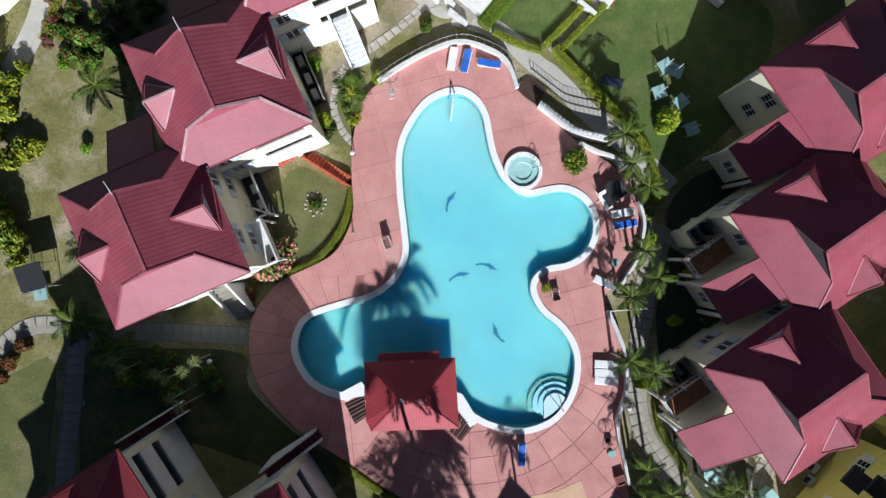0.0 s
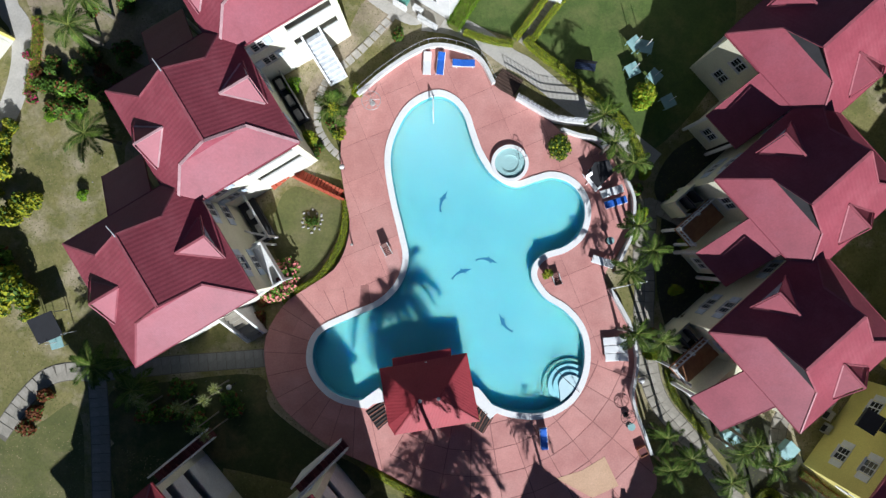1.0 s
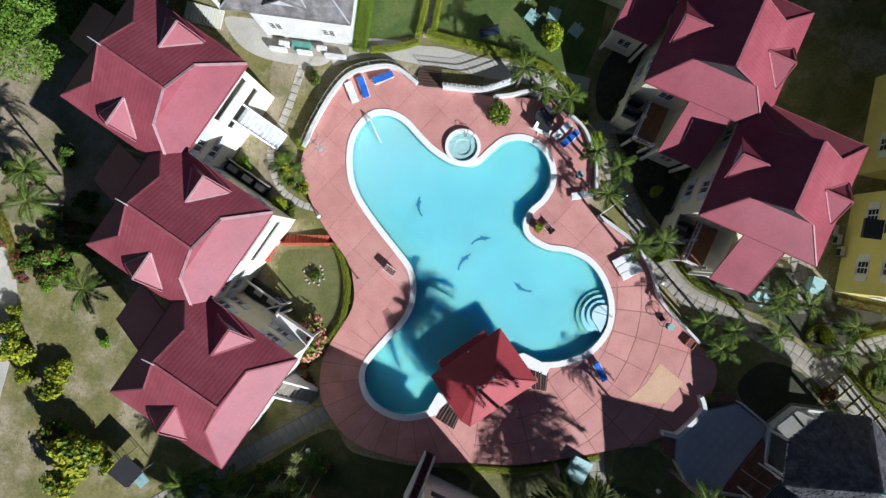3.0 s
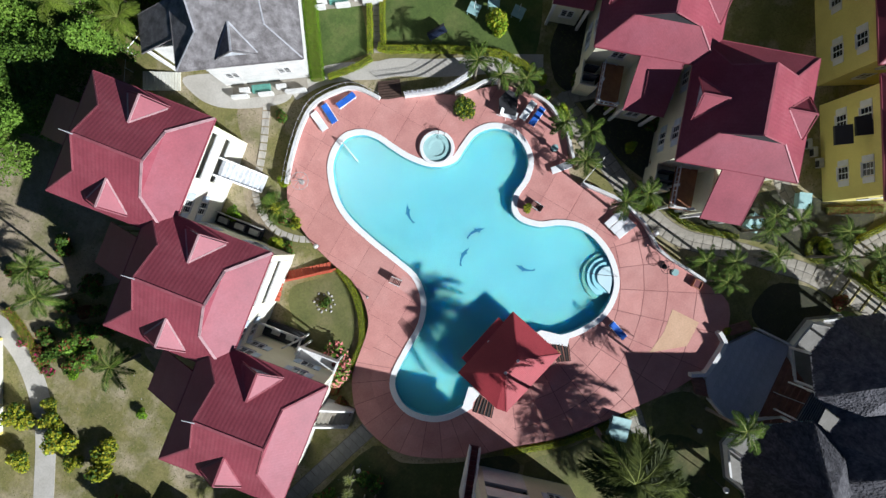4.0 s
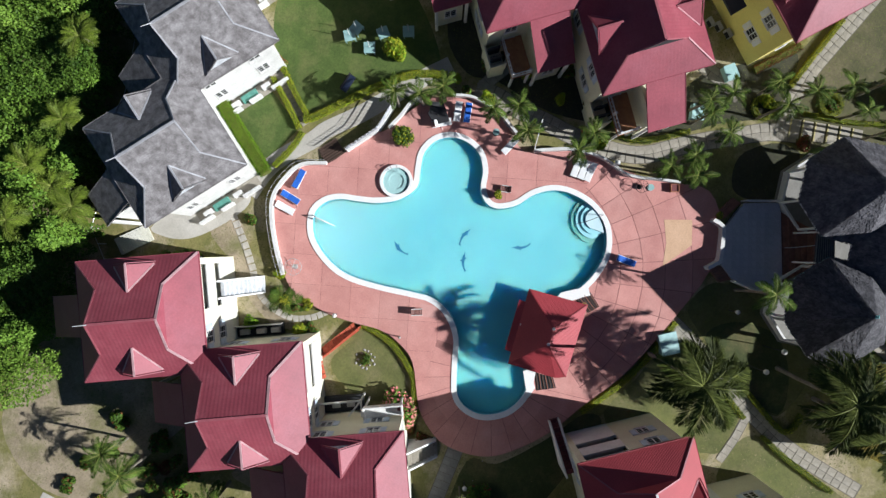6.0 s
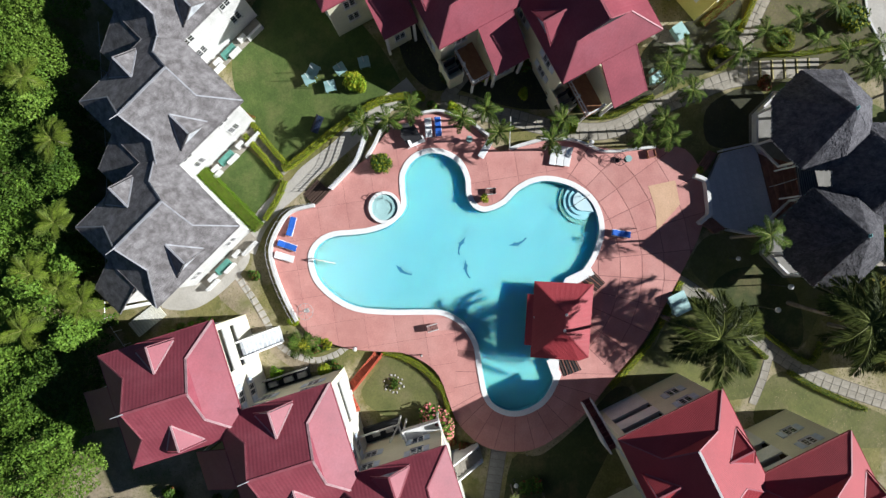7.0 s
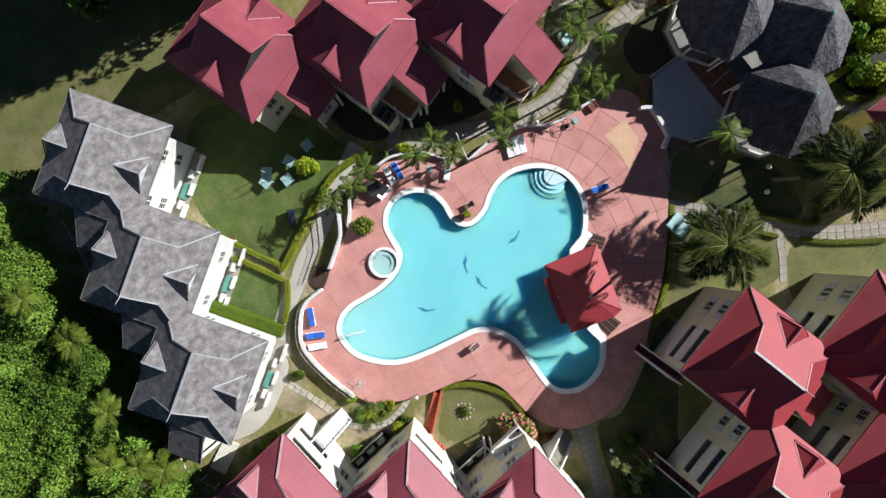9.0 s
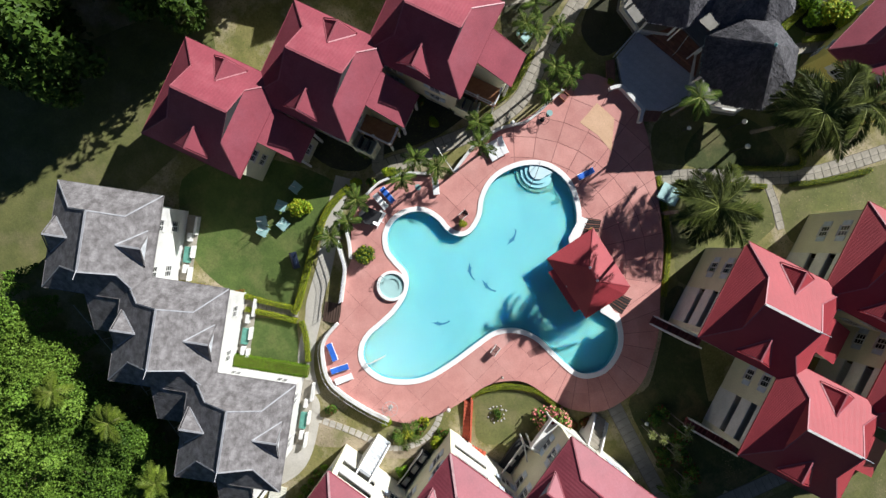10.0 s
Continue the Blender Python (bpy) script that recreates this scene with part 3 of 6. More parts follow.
ROOF_RED, ROOF_SCARLET, ROOF_GREY = (RED_X, RED_Y), (SCAR_X, SCAR_Y), (GREY_X, GREY_Y)
A_L, A_R, A_S, A_G = -66.5, -145.4, 32.5, -39.1
UP_L, UP_R, UP_S, UP_G = 1.2, -0.4, 0.8, -0.2      # floors of the four rows above or below the terrace's own datum
WL, WG, WS, WR = (-1, -1.2, 2.2, 8.7), (-1, -2.3, 0.9, 8.8), (-1, -2.2, 1.2, 8.7), (1, -1.1, 2.3, 8.9)
house("house", "two-storey cream house with maroon metal roof beside a terrace", pose(-19.7, 1.25, UP_L, 0, 0, A_L), ROOF_RED, CAP_RED, CREAM, "maroon-roofed houses", steps=(4.6, -0.45, 1.1, 1.6, -0.3, 2.7, PAVE, WHITE), front=LFRONT, wing=WL)
house("house", "cream house with maroon metal roof, white front and red steps", pose(-15.42, 11.54, UP_L, 0, 0, A_L), ROOF_RED, CAP_RED, CREAM, "maroon-roofed houses", front=LFRONT, wing=WL, front_cap=CAP_PINK)
house("house", "white-fronted house with maroon metal roof and white outside stairs", pose(-11.2, 21.96, UP_L, 0, 0, A_L), ROOF_RED, CAP_RED, CREAM, "maroon-roofed houses", steps=(4.6, 0.75, 2.3, 2.6, -0.3, 2.8, LOUVER, WHITE, 10), front=LFRONT, wing=WL, front_cap=CAP_PINK)
first_r = house("house", "two-storey cream house with maroon metal roof and long porch roof", pose(29.76, 11.98, UP_R, 0, 0, A_R), ROOF_RED, CAP_RED, CREAM, "maroon-roofed houses with porches", front_open=False, wing=WR, vent=DARK_IN)
second_r = house("house", "cream house with maroon metal roof and railed timber balcony", pose(27.6, 1.49, UP_R, 0, 0, A_R), ROOF_RED, CAP_RED, CREAM, "maroon-roofed houses with porches", porch=True, front_open=False, wing=WR, vent=DARK_IN)
copy_thing(second_r, pose(25.75, -9.56, UP_R, 0, 0, A_R))
first_s = house("house", "cream house with scarlet corrugated roof and blue-grey shutters", pose(-12.86, -22.87, UP_S, 0, 0, A_S), ROOF_SCARLET, CAP_RED, CREAM, "scarlet-roofed houses", steps=(2.0, 4.6, 5.5, 2.2, 0.2, 4.4, MAROON, WHITE, 12), wing=WS, ridge=CAP_WHITE)
for x, y in ((-24.01, -20.56), (-15.36, -34.23), (-26.5, -31.9)):
    copy_thing(first_s, pose(x, y, UP_S, 0, 0, A_S))
first_g = house("house", "bright white house with weathered grey shingle roof", pose(2.7, 25.4, UP_G, 0, 0, A_G), ROOF_GREY, CAP_GREY, WHITE, "grey-roofed houses", front_open=False, wing=WG, inset=0.55)
for x, y in ((13.56, 26.2), (24.16, 27.1)):
    copy_thing(first_g, pose(x, y, UP_G, 0, 0, A_G))

# small patios along the pool side of the grey-roofed houses
for x, y in ((2.7, 25.4), (13.56, 26.2), (24.16, 27.1)):
    t = thing("patio", "narrow paved patio with low white walls and stored boxes", "patio", pose(x, y, 0, 0, 0, A_G), group="white patios")
    part("floor", box(-3.4, -5.3, GROUND - 0.2, 3.6, -3.97, GROUND + 0.1), PAVE, t)
    for a, b, c in ((-3.4, -1.9, 0.3), (-0.9, 0.4, 0.3), (1.6, 3.5, 0.35)):
        part("low_wall", box(a, -5.35, GROUND - 0.1, b, -5.1, c), WHITE, t)
    for a in (-2.6, 0.8):
        part("cooling_unit", box(a, -4.9, GROUND + 0.1, a + 0.9, -4.5, GROUND + 0.8, bevel=0.03), WHITE, t)
    part("green_bench", box(-1.5, -5.0, GROUND + 0.1, 0.2, -4.3, GROUND + 0.55, bevel=0.04), GREEN_PLASTIC, t)

# ---- pool bar ----
hut = thing("pool_bar", "sunken swim-up bar hut with scarlet metal roof", "hut")
ra, rb = Vector((-3.18, -11.76, 2.8)), Vector((-1.66, -11.78, 2.8))
EZ = 1.0
nw, ne, se, sw = (-6.34, -9.12, EZ), (1.12, -8.74, EZ), (1.44, -14.55, EZ), (-5.78, -14.79, EZ)
part("roof_slope", roof_slab([ra, rb, ne, (-0.2, -8.8, EZ), (-0.17, -8.2, EZ - 0.15), (-5.2, -8.42, EZ - 0.15), (-5.2, -9.06, EZ), nw]), SCAR_X, hut)
part("roof_slope", roof_slab([ra, rb, se, sw]), SCAR_X, hut)
part("roof_hip", roof_slab([rb, ne, se]), SCAR_Y, hut)
part("roof_hip", roof_slab([ra, nw, (-6.2, -13.9, EZ), sw]), SCAR_Y, hut)
for a, b in ((ra, rb), (rb, ne), (rb, se), (ra, nw), (ra, sw)):
    part("ridge_cap", bar(Vector(a) + Vector((0, 0, 0.03)), Vector(b) + Vector((0, 0, 0.03)), 0.12, 0.02), SCAR_X, hut)
for x, y in ((-5.8, -9.4), (0.7, -9.1), (0.95, -14.1), (-5.3, -14.3), (-2.4, -9.1), (-2.2, -14.3)):
    part("post", box(x - 0.1, y - 0.1, -1.3, x + 0.1, y + 0.1, EZ + 0.1), WHITE, hut)
part("bar_counter", box(-5.6, -10.2, -1.3, 0.6, -9.7, 0.1), WHITE, hut)
part("counter_top", box(-5.7, -10.3, 0.1, 0.7, -9.5, 0.17), MAROON, hut)
for p in (ra, rb):
    part("finial", tube([p, p + Vector((0, 0, 0.12)), p + Vector((0, 0, 0.2))], [0.1, 0.16, 0.05], 10), POLE, hut)

# ---- deck slabs ----
SLAB_T = 0.014
top_only = bmesh.new()
edges = []
for loop in (inset(deck_line, 0.02), inset(coping_line, -0.01)):
    v = [top_only.verts.new((x, y, 0.0)) for x, y in loop]
    edges += [top_only.edges.new((a, b)) for a, b in zip(v, v[1:] + v[:1])]
bmesh.ops.triangle_fill(top_only, edges=edges, use_beauty=True)


def cut_cell(lines):
    """The part of the deck inside all the half-planes (point, outward normal)."""
    bm = top_only.copy()
    for p, nrm in lines:
        bmesh.ops.bisect_plane(bm, geom=bm.verts[:] + bm.edges[:] + bm.faces[:], plane_co=(p[0], p[1], 0), plane_no=(nrm[0], nrm[1], 0), clear_outer=True)
        if not bm.faces:
            break
    if sum(f.calc_area() for f in bm.faces) < 0.08:
        bm.free()
        return None
    rim = [e for e in bm.edges if e.is_boundary]
    low = bmesh.ops.extrude_edge_only(bm, edges=rim)["geom"]
    bmesh.ops.translate(bm, verts=[g for g in low if isinstance(g, bmesh.types.BMVert)], vec=(0, 0, -SLAB_T))
    return bm


def quad_lines(q, gap=0.025):
    """Half-planes of a convex outline, drawn in by half a joint."""
    if area2(q) < 0:
        q = q[::-1]
    out = []
    for a, b in zip(q, q[1:] + q[:1]):
        d = (Vector(b) - Vector(a)).normalized()
        nrm = Vector((d.y, -d.x))
        out.append((Vector(a) - nrm * gap, nrm))
    return out


def rect_lines(x0, x1, y0, y1):
    return [((x0, 0), (-1, 0)), ((x1, 0), (1, 0)), ((0, y0), (0, -1)), ((0, y1), (0, 1))]


cells = []
rng = random.Random(4)
# round the west bay
for i in range(14):
    a0, a1 = radians(80 + 15 * i), radians(95 + 15 * i)
    for r0, r1 in ((3.0, 5.9), (5.9, 8.2), (8.2, 14.0)):
        q = [(-8.2 + r * math.cos(a), -8.0 + r * math.sin(a)) for r, a in ((r0, a0), (r1 * 1.01, a0), (r1 * 1.01, a1), (r0, a1))]
        cells.append((q, rect_lines(-40, -6.5, -40, -2.0), 0.03))
# the south apron
for i in range(17):
    a0, a1 = radians(192 + 10 * i), radians(202 + 10 * i)
    for r0, r1 in ((3.0, 9.2), (9.2, 11.4), (11.4, 13.6), (13.6, 15.8), (15.8, 18.5), (18.5, 24.0)):
        q = [(2.0 + r * math.cos(a), -6.0 + r * math.sin(a)) for r, a in ((r0, a0), (r1, a0), (r1, a1), (r0, a1))]
        cells.append((q, rect_lines(-6.5, 40, -40, -11.0), 0.038))
# the rest, in bays about three metres square
for i in range(-7, 9):
    for j in range(-6, 9):
        w = 2.9
        q = [(i * w, j * w), ((i + 1) * w, j * w), ((i + 1) * w, (j + 1) * w), (i * w, (j + 1) * w)]
        q = [(x * 0.966 - y * 0.259 + 0.7, x * 0.259 + y * 0.966) for x, y in q]
        cells.append((q, rect_lines(-40, 40, -2.0, 40), 0.014))
        cells.append((q, rect_lines(-6.5, 40, -11.0, -2.0), 0.018))
for q, more, gap in cells:
    bm = cut_cell(quad_lines(q, gap) + more)
    if bm:
        part("slab", bm, DECK, deck)
top_only.free()
PALE_DECK = material("worn_pink_deck", (0.62, 0.34, 0.30), (0.55, 0.28, 0.25), 0.8, 0.85, 0.1, 7)
SAND = material("tan_patch", (0.62, 0.40, 0.26), (0.54, 0.34, 0.21), 0.6, 0.9, 0.1, 7)
single("deck_patch", prism([(-4.9, 0.3), (-3.7, 0.75), (-3.45, -0.9), (-4.55, -1.25)], 0.0, 0.006), PALE_DECK, "pale worn patch in the pink terrace", "paving", kind="structure")
single("deck_patch", prism([(11.72, -19.21), (12.59, -21.83), (10.24, -22.57), (7.37, -20.54), (9.68, -20.13)], 0.0, 0.012), SAND, "bare tan concrete patch in the pink terrace", "paving", kind="structure")

# ---- hot tub ----
tub = thing("hot_tub", "round white-rimmed hot tub with pale water", "hot tub")
bm = ring(jac_outer, jac_inner, -0.02, 0.3)
bmesh.ops.bevel(bm, geom=[e for e in bm.edges if all(v.co.z > 0.29 for v in e.verts) and len(e.link_faces) == 2 and e.calc_face_angle(0) > 1], offset=0.05, segments=2, affect="EDGES")
part("rim", bm, COPING, tub)
part("basin_floor", prism(jac_inner, 0.0, 0.03), COPING, tub)
bm = ring([(JAC[0] + 1.29 * math.cos(a), JAC[1] + 1.29 * math.sin(a)) for a in (2 * math.pi * k / 40 for k in range(40))], [(JAC[0] + 0.75 * math.cos(a), JAC[1] + 0.75 * math.sin(a)) for a in (2 * math.pi * k / 40 for k in range(40))], 0.03, 0.13)
part("seat", bm, COPING, tub)
w = part("water", prism(jac_inner, 0.219, 0.22), TUB_WATER, tub)
w.visible_shadow = False
CHROME = material("chrome", (0.7, 0.7, 0.72), None, 2, 0.15, metal=1.0)
for a in (15, 40):
    c, s = math.cos(radians(a)), math.sin(radians(a))
    part("grab_rail", tube([(JAC[0] + r * c, JAC[1] + r * s, z) for r, z in ((0.9, 0.1), (0.95, 0.75), (1.2, 0.95), (1.5, 0.75), (1.55, 0.0))], 0.03, 6), CHROME, tub)
rail = thing("pool_rail", "white steel handrail into the shallow end", "handrail")
part("rail_bar", tube([(1.1, 13.3, 0.05), (1.0, 12.9, 0.85), (0.9, 12.0, 0.75), (0.8, 11.2, 0.1), (0.78, 11.1, -1.2)], 0.06, 8), WHITE, rail)
part("rail_post", tube([(0.95, 12.3, -1.3), (0.95, 12.3, 0.8)], 0.04, 6), WHITE, rail)
srail = thing("pool_rail", "thin steel handrail over the rounded pool steps", "handrail")
part("rail_bar", tube([(10.3, -13.5, 0.0), (9.9, -13.0, 0.8), (9.0, -11.9, 0.6), (8.4, -11.0, -0.4), (8.3, -10.9, -1.3)], 0.03, 6), CHROME, srail)

# ---- white walls round the terrace ----
WALLS = [
    ("wall_north", [(6.32, 13.7), (5.5, 15.8), (4.1, 16.85), (1.78, 17.55), (-0.38, 17.05), (-3.11, 15.66), (-5.3, 14.2)], 0.32, 0.55),
    ("wall_stair", [(8.1, 12.2), (10.3, 10.5), (11.3, 9.9), (13.9, 9.3)], 0.26, 0.7),
    ("wall_gate", [(11.5, 9.05), (13.0, 8.35), (14.5, 7.8), (15.3, 6.9)], 0.26, 0.7),
    ("wall_east", [(16.5, 4.2), (16.9, 2.6), (16.8, 1.3), (16.4, -0.5), (15.7, -1.7), (15.0, -2.8)], 0.24, 0.6),
    ("wall_middle", [(13.9, -5.0), (14.4, -6.1), (15.15, -8.0)], 0.3, 0.6),
    ("wall_south", [(15.15, -8.0), (15.4, -9.8), (15.4, -11.5), (15.0, -13.0), (14.65, -14.2), (14.8, -15.7), (15.2, -17.4), (15.6, -19.4)], 0.24, 0.6),
    ("wall_plaza", [(13.14, -23.5), (12.95, -24.3), (12.6, -24.72), (11.0, -25.1), (9.6, -25.36), (9.2, -25.1), (8.5, -24.45)], 0.36, 0.8),
]
for name, pts, w, h in WALLS:
    bm = ribbon(smooth_line(pts, 5), w, GROUND - 0.6, h)
    single(name, bm, WHITE, "low white-painted masonry wall beside the terrace", "wall", kind="structure")
for x, y in ((15.02, -12.62),):
    g = thing("globe_lamp", "white globe lamp on a short post on the wall", "lamp")
    part("post", tube([(x, y, 0.5), (x, y, 1.9)], 0.05, 8), WHITE, g)
    bm = bmesh.new()
    bmesh.ops.create_uvsphere(bm, u_segments=16, v_segments=10, radius=0.26, matrix=Matrix.Translation((x, y, 2.1)))
    part("globe", bm, WHITE, g)

# ---- steps from the terrace ----
WOOD = material("dark_wood", (0.09, 0.05, 0.035), (0.06, 0.035, 0.025), 2, 0.8, 0.2, spread=0.2)

BRICK_WOOD = material("red_brown_timber", (0.24, 0.10, 0.07), (0.17, 0.07, 0.05), 2, 0.8, 0.2)


def flight(name, label, a, b, width, z0, z1, n, mat, depth=None):
    """Steps from a (at z0) to b (at z1)."""
    t = thing(name, label, "steps")
    a, b = Vector(a), Vector(b)
    d = (b - a) / n
    s = Vector((-d.y, d.x)).normalized() * width / 2
    for i in range(n):
        p, q = a + d * i, a + d * (i + 0.86)
        z = z0 + (z1 - z0) * (i + 0.5) / n
        part("step", prism([tuple(p - s), tuple(q - s), tuple(q + s), tuple(p + s)], z - (depth or 0.5), z), mat, t)
    return t


flight("north_steps", "dark timber steps down from the terrace", (7.0, 13.0), (8.2, 14.5), 2.1, 0.0, GROUND, 7, WOOD)
for q in ([(1.5, -13.6), (2.7, -14.65), (1.65, -15.95), (0.7, -15.1)], [(-6.5, -12.0), (-6.3, -13.85), (-7.25, -14.5), (-8.1, -12.75)]):
    gr = thing("bar_stairs", "dark timber slatted stairs beside the pool bar", "stairs", group="bar stairs")
    # flat dark sheet on the deck, painting the shade of the sunken stairwell
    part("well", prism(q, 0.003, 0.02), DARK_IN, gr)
    c = [Vector(p) for p in q]
    for i in range(6):
        f = (i + 0.5) / 6
        a, b = c[0].lerp(c[1], f), c[3].lerp(c[2], f)
        part("tread", bar((a.x, a.y, 0.06 - 0.004 * i), (b.x, b.y, 0.06 - 0.004 * i), 0.1, 0.06), BRICK_WOOD if i % 2 else WOOD, gr)
for q in ([(1.2, -11.75), (1.75, -11.95), (3.15, -14.25), (2.4, -14.75), (0.9, -12.6)], [(-6.7, -10.9), (-6.3, -11.5), (-7.9, -12.55), (-9.0, -12.25), (-8.6, -11.9)]):
    single("coping_end", prism(q, 0.0, 0.075), COPING, "white coping widened where it meets the pool bar", "coping", kind="structure")
flight("red_steps", "red brick garden steps between low red walls", (-7.9, 5.95), (-11.9, 8.55), 0.95, 0.02, GROUND, 14, BRICK)
flight("red_steps", "red brick garden steps between low red walls", (-12.0, 8.9), (-13.9, 7.6), 1.3, GROUND + 0.5, GROUND + 0.9, 5, BRICK)
single("red_wall", ribbon([(-7.7, 5.5), (-9.9, 6.85), (-11.6, 7.9)], 0.16, GROUND - 0.1, 0.25), BRICK, "low red brick wall beside the steps", "wall", kind="structure")
single("deck_landing", box(-7.6, 11.2, GROUND - 0.2, -6.3, 12.7, 0.02), DECK, "pink concrete step block at the terrace edge", "block", kind="structure")

# ---- paths ----
CONCRETE = material("pale_concrete", (0.50, 0.47, 0.42), (0.42, 0.39, 0.34), 0.4, 0.9, 0.1, 6, stain=(0.36, 0.33, 0.28), stain_scale=0.3)


PATHS = []


def along(line, step):
    """Points, headings and lengths at even steps along a line."""
    pts = [Vector(p) for p in line]
    out, acc = [], 0.0
    for a, b in zip(pts, pts[1:]):
        d = (b - a).length
        while acc <= d:
            out.append((a + (b - a) * (acc / d), math.atan2((b - a).y, (b - a).x)))
            acc += step
        acc -= d
    return out


def flag_path(name, label, pts, width, mat, bay=0.9, cols=2, z=GROUND, bed=True, gap=0.05):
    line = smooth_line(pts, 8)
    PATHS.append((line, width / 2 + 0.15))
    p = thing(name, label, "path", kind="structure")
    if bed:
        part("bed", ribbon(line, width + 0.1, z - 0.1, z + 0.015), JOINT_GREY, p)
    w = width / cols
    me = mesh_of(box(-bay / 2 + gap / 2, -w / 2 + gap / 2, 0, bay / 2 - gap / 2, w / 2 - gap / 2, 0.05, bevel=0.012), "flag", mat)
    for c, a in along(line, bay):
        for k in range(cols):
            off = (k + 0.5) * w - width / 2
            o = new("flagstone", me)
            o.parent = p
            o.matrix_basis = pose(c.x - math.sin(a) * off, c.y + math.cos(a) * off, z - 0.005 + rng.uniform(0, 0.012), 0, 0, math.degrees(a) + rng.uniform(-2, 2))
    return p


JOINT_GREY = material("grey_joint", (0.17, 0.15, 0.12), None, 1, 0.95, 0.2)
flag_path("path_east", "grey flagstone walk outside the terrace wall", [(18.1, 1.9), (18.0, 0.0), (17.4, -2.4), (17.2, -5.1), (16.8, -7.5), (16.6, -9.9), (16.6, -12.5), (16.9, -14.5), (17.6, -16.2), (18.8, -18.0), (20.2, -20.3), (21.6, -23.0), (23.2, -26.1), (24.0, -29.0)], 1.7, PAVE)
flag_path("path_east_branch", "grey flagstone path towards the houses", [(18.6, 1.7), (20.5, 0.5), (22.5, -0.9)], 1.2, PAVE, cols=1)
flag_path("path_corner", "grey flagstone walk between hedges", [(24.5, -27.6), (26.6, -27.5), (28.7, -28.0), (31.0, -28.6), (36.2, -30.7), (42, -33)], 1.5, PAVE)
flag_path("path_apron", "grey flagstone walk beside a porch", [(29.0, -16.5), (27.4, -18.3), (26.7, -20.4), (25.6, -22.6)], 1.4, PAVE)
flag_path("path_south", "grey flagstone walk between clipped hedges", [(2.4, -23.6), (0.9, -26.5), (-1.6, -30.6), (-3.6, -33.9), (-5.4, -37.7), (-6.4, -41.2), (-7.5, -46.2)], 1.5, PAVE)
flag_path("path_south_branch", "narrow stepping path of pale stones", [(-4.2, -33.3), (-6.4, -32.9), (-8.8, -32.2)], 0.8, PAVE, cols=1)
flag_path("path_west", "weathered grey boardwalk slabs", [(-16.0, -7.2), (-19.9, -7.0), (-23.5, -6.8), (-27.5, -6.7), (-30.6, -6.6)], 1.5, PAVE_DARK, 0.8, 1)
flag_path("path_west_end", "pale curved stone path", [(-31.2, -6.6), (-33.1, -6.2), (-34.9, -6.4), (-36.1, -7.1), (-37.6, -8.4), (-40, -11)], 1.5, PAVE, 0.9, 1)
flag_path("path_south_west", "weathered grey boardwalk slabs", [(-30.9, -7.6), (-31.2, -12.2), (-31.8, -18.2), (-32.4, -26)], 1.6, PAVE_DARK, 0.8, 1)
STONE_PALE = material("pale_stepping_stone", (0.47, 0.43, 0.37), (0.36, 0.33, 0.28), 0.8, 0.9, 0.2, 8, spread=0.12)
flag_path("path_stones", "single row of square stepping stones in grass", [(-1.6, 20.8), (-3.7, 19.0), (-5.7, 17.5), (-7.0, 16.8)], 0.8, STONE_PALE, 0.75, 1, bed=False, gap=0.12)
flag_path("path_stones", "curved row of pale stepping stones round a bed", [(-7.2, 16.6), (-8.15, 15.7), (-8.9, 14.1), (-9.15, 12.1), (-8.4, 10.25), (-7.5, 9.2)], 0.7, STONE_PALE, 0.6, 1, bed=False, gap=0.08)
flag_path("path_pavilion", "grey flagstone path behind the pavilion", [(6.7, -43.6), (5.8, -45.8), (4.7, -48.6)], 1.2, PAVE, 0.8, 1)
flag_path("path_gate", "narrow brick path between two hedges", [(13.6, 21.5), (11.4, 19.2), (9.3, 17.0)], 0.8, PAVE, 0.5, 1)
for nm, pts, wd in (("walk_north", [(19.5, 5.4), (16.9, 8.0), (14.7, 9.9), (12.0, 12.3), (9.5, 14.9), (8.1, 15.9), (5.8, 18.0), (3.7, 19.3), (1.0, 20.1)], 1.7),
                    ("road_west", [(-34.2, 30), (-34.6, 26.1), (-33.7, 24.0), (-33.9, 21.0), (-35.0, 18.0), (-36.6, 15.4), (-38.3, 13.3), (-43, 9)], 1.9)):
    PATHS.append((smooth_line(pts, 6), wd / 2 + 0.1))
    single(nm, ribbon(smooth_line(pts, 6), wd, GROUND - 0.1, GROUND + 0.03), CONCRETE, "pale concrete walk with stains", "path", kind="structure")
single("apron", prism(smooth_loop([(2.2, 20.9), (0.4, 19.8), (-1.6, 20.8), (-3.95, 22.9), (-5.2, 24.7), (-5.6, 26.6), (-5.2, 28.2), (-2.8, 26.4), (-0.4, 24.0)], 4), GROUND - 0.1, GROUND + 0.035), CONCRETE, "curved pale concrete apron before a white house", "paving", kind="structure")
flight("ramp_steps", "cream ribbed ramp steps on the slope", (-5.6, 28.1), (-8.0, 30.5), 1.7, GROUND + 0.1, GROUND + 0.4, 12, LFRONT)
EDGING = material("cream_edging", (0.60, 0.52, 0.24), None, 2, 0.8)
for i in range(6):
    sl = thing("slab_terrace", "broad grey concrete slab step edged in cream", "paving", pose(24.45 + 0.2 * i, -28.7 - 1.22 * i, 0, 0, 0, 9), "slab steps", kind="structure")
    part("slab", box(-0.95, -0.48, GROUND - 0.1, 0.95, 0.44, GROUND + 0.06, bevel=0.02), PAVE, sl)
    part("edging", box(-0.97, 0.445, GROUND - 0.1, 0.97, 0.56, GROUND + 0.085), EDGING, sl)

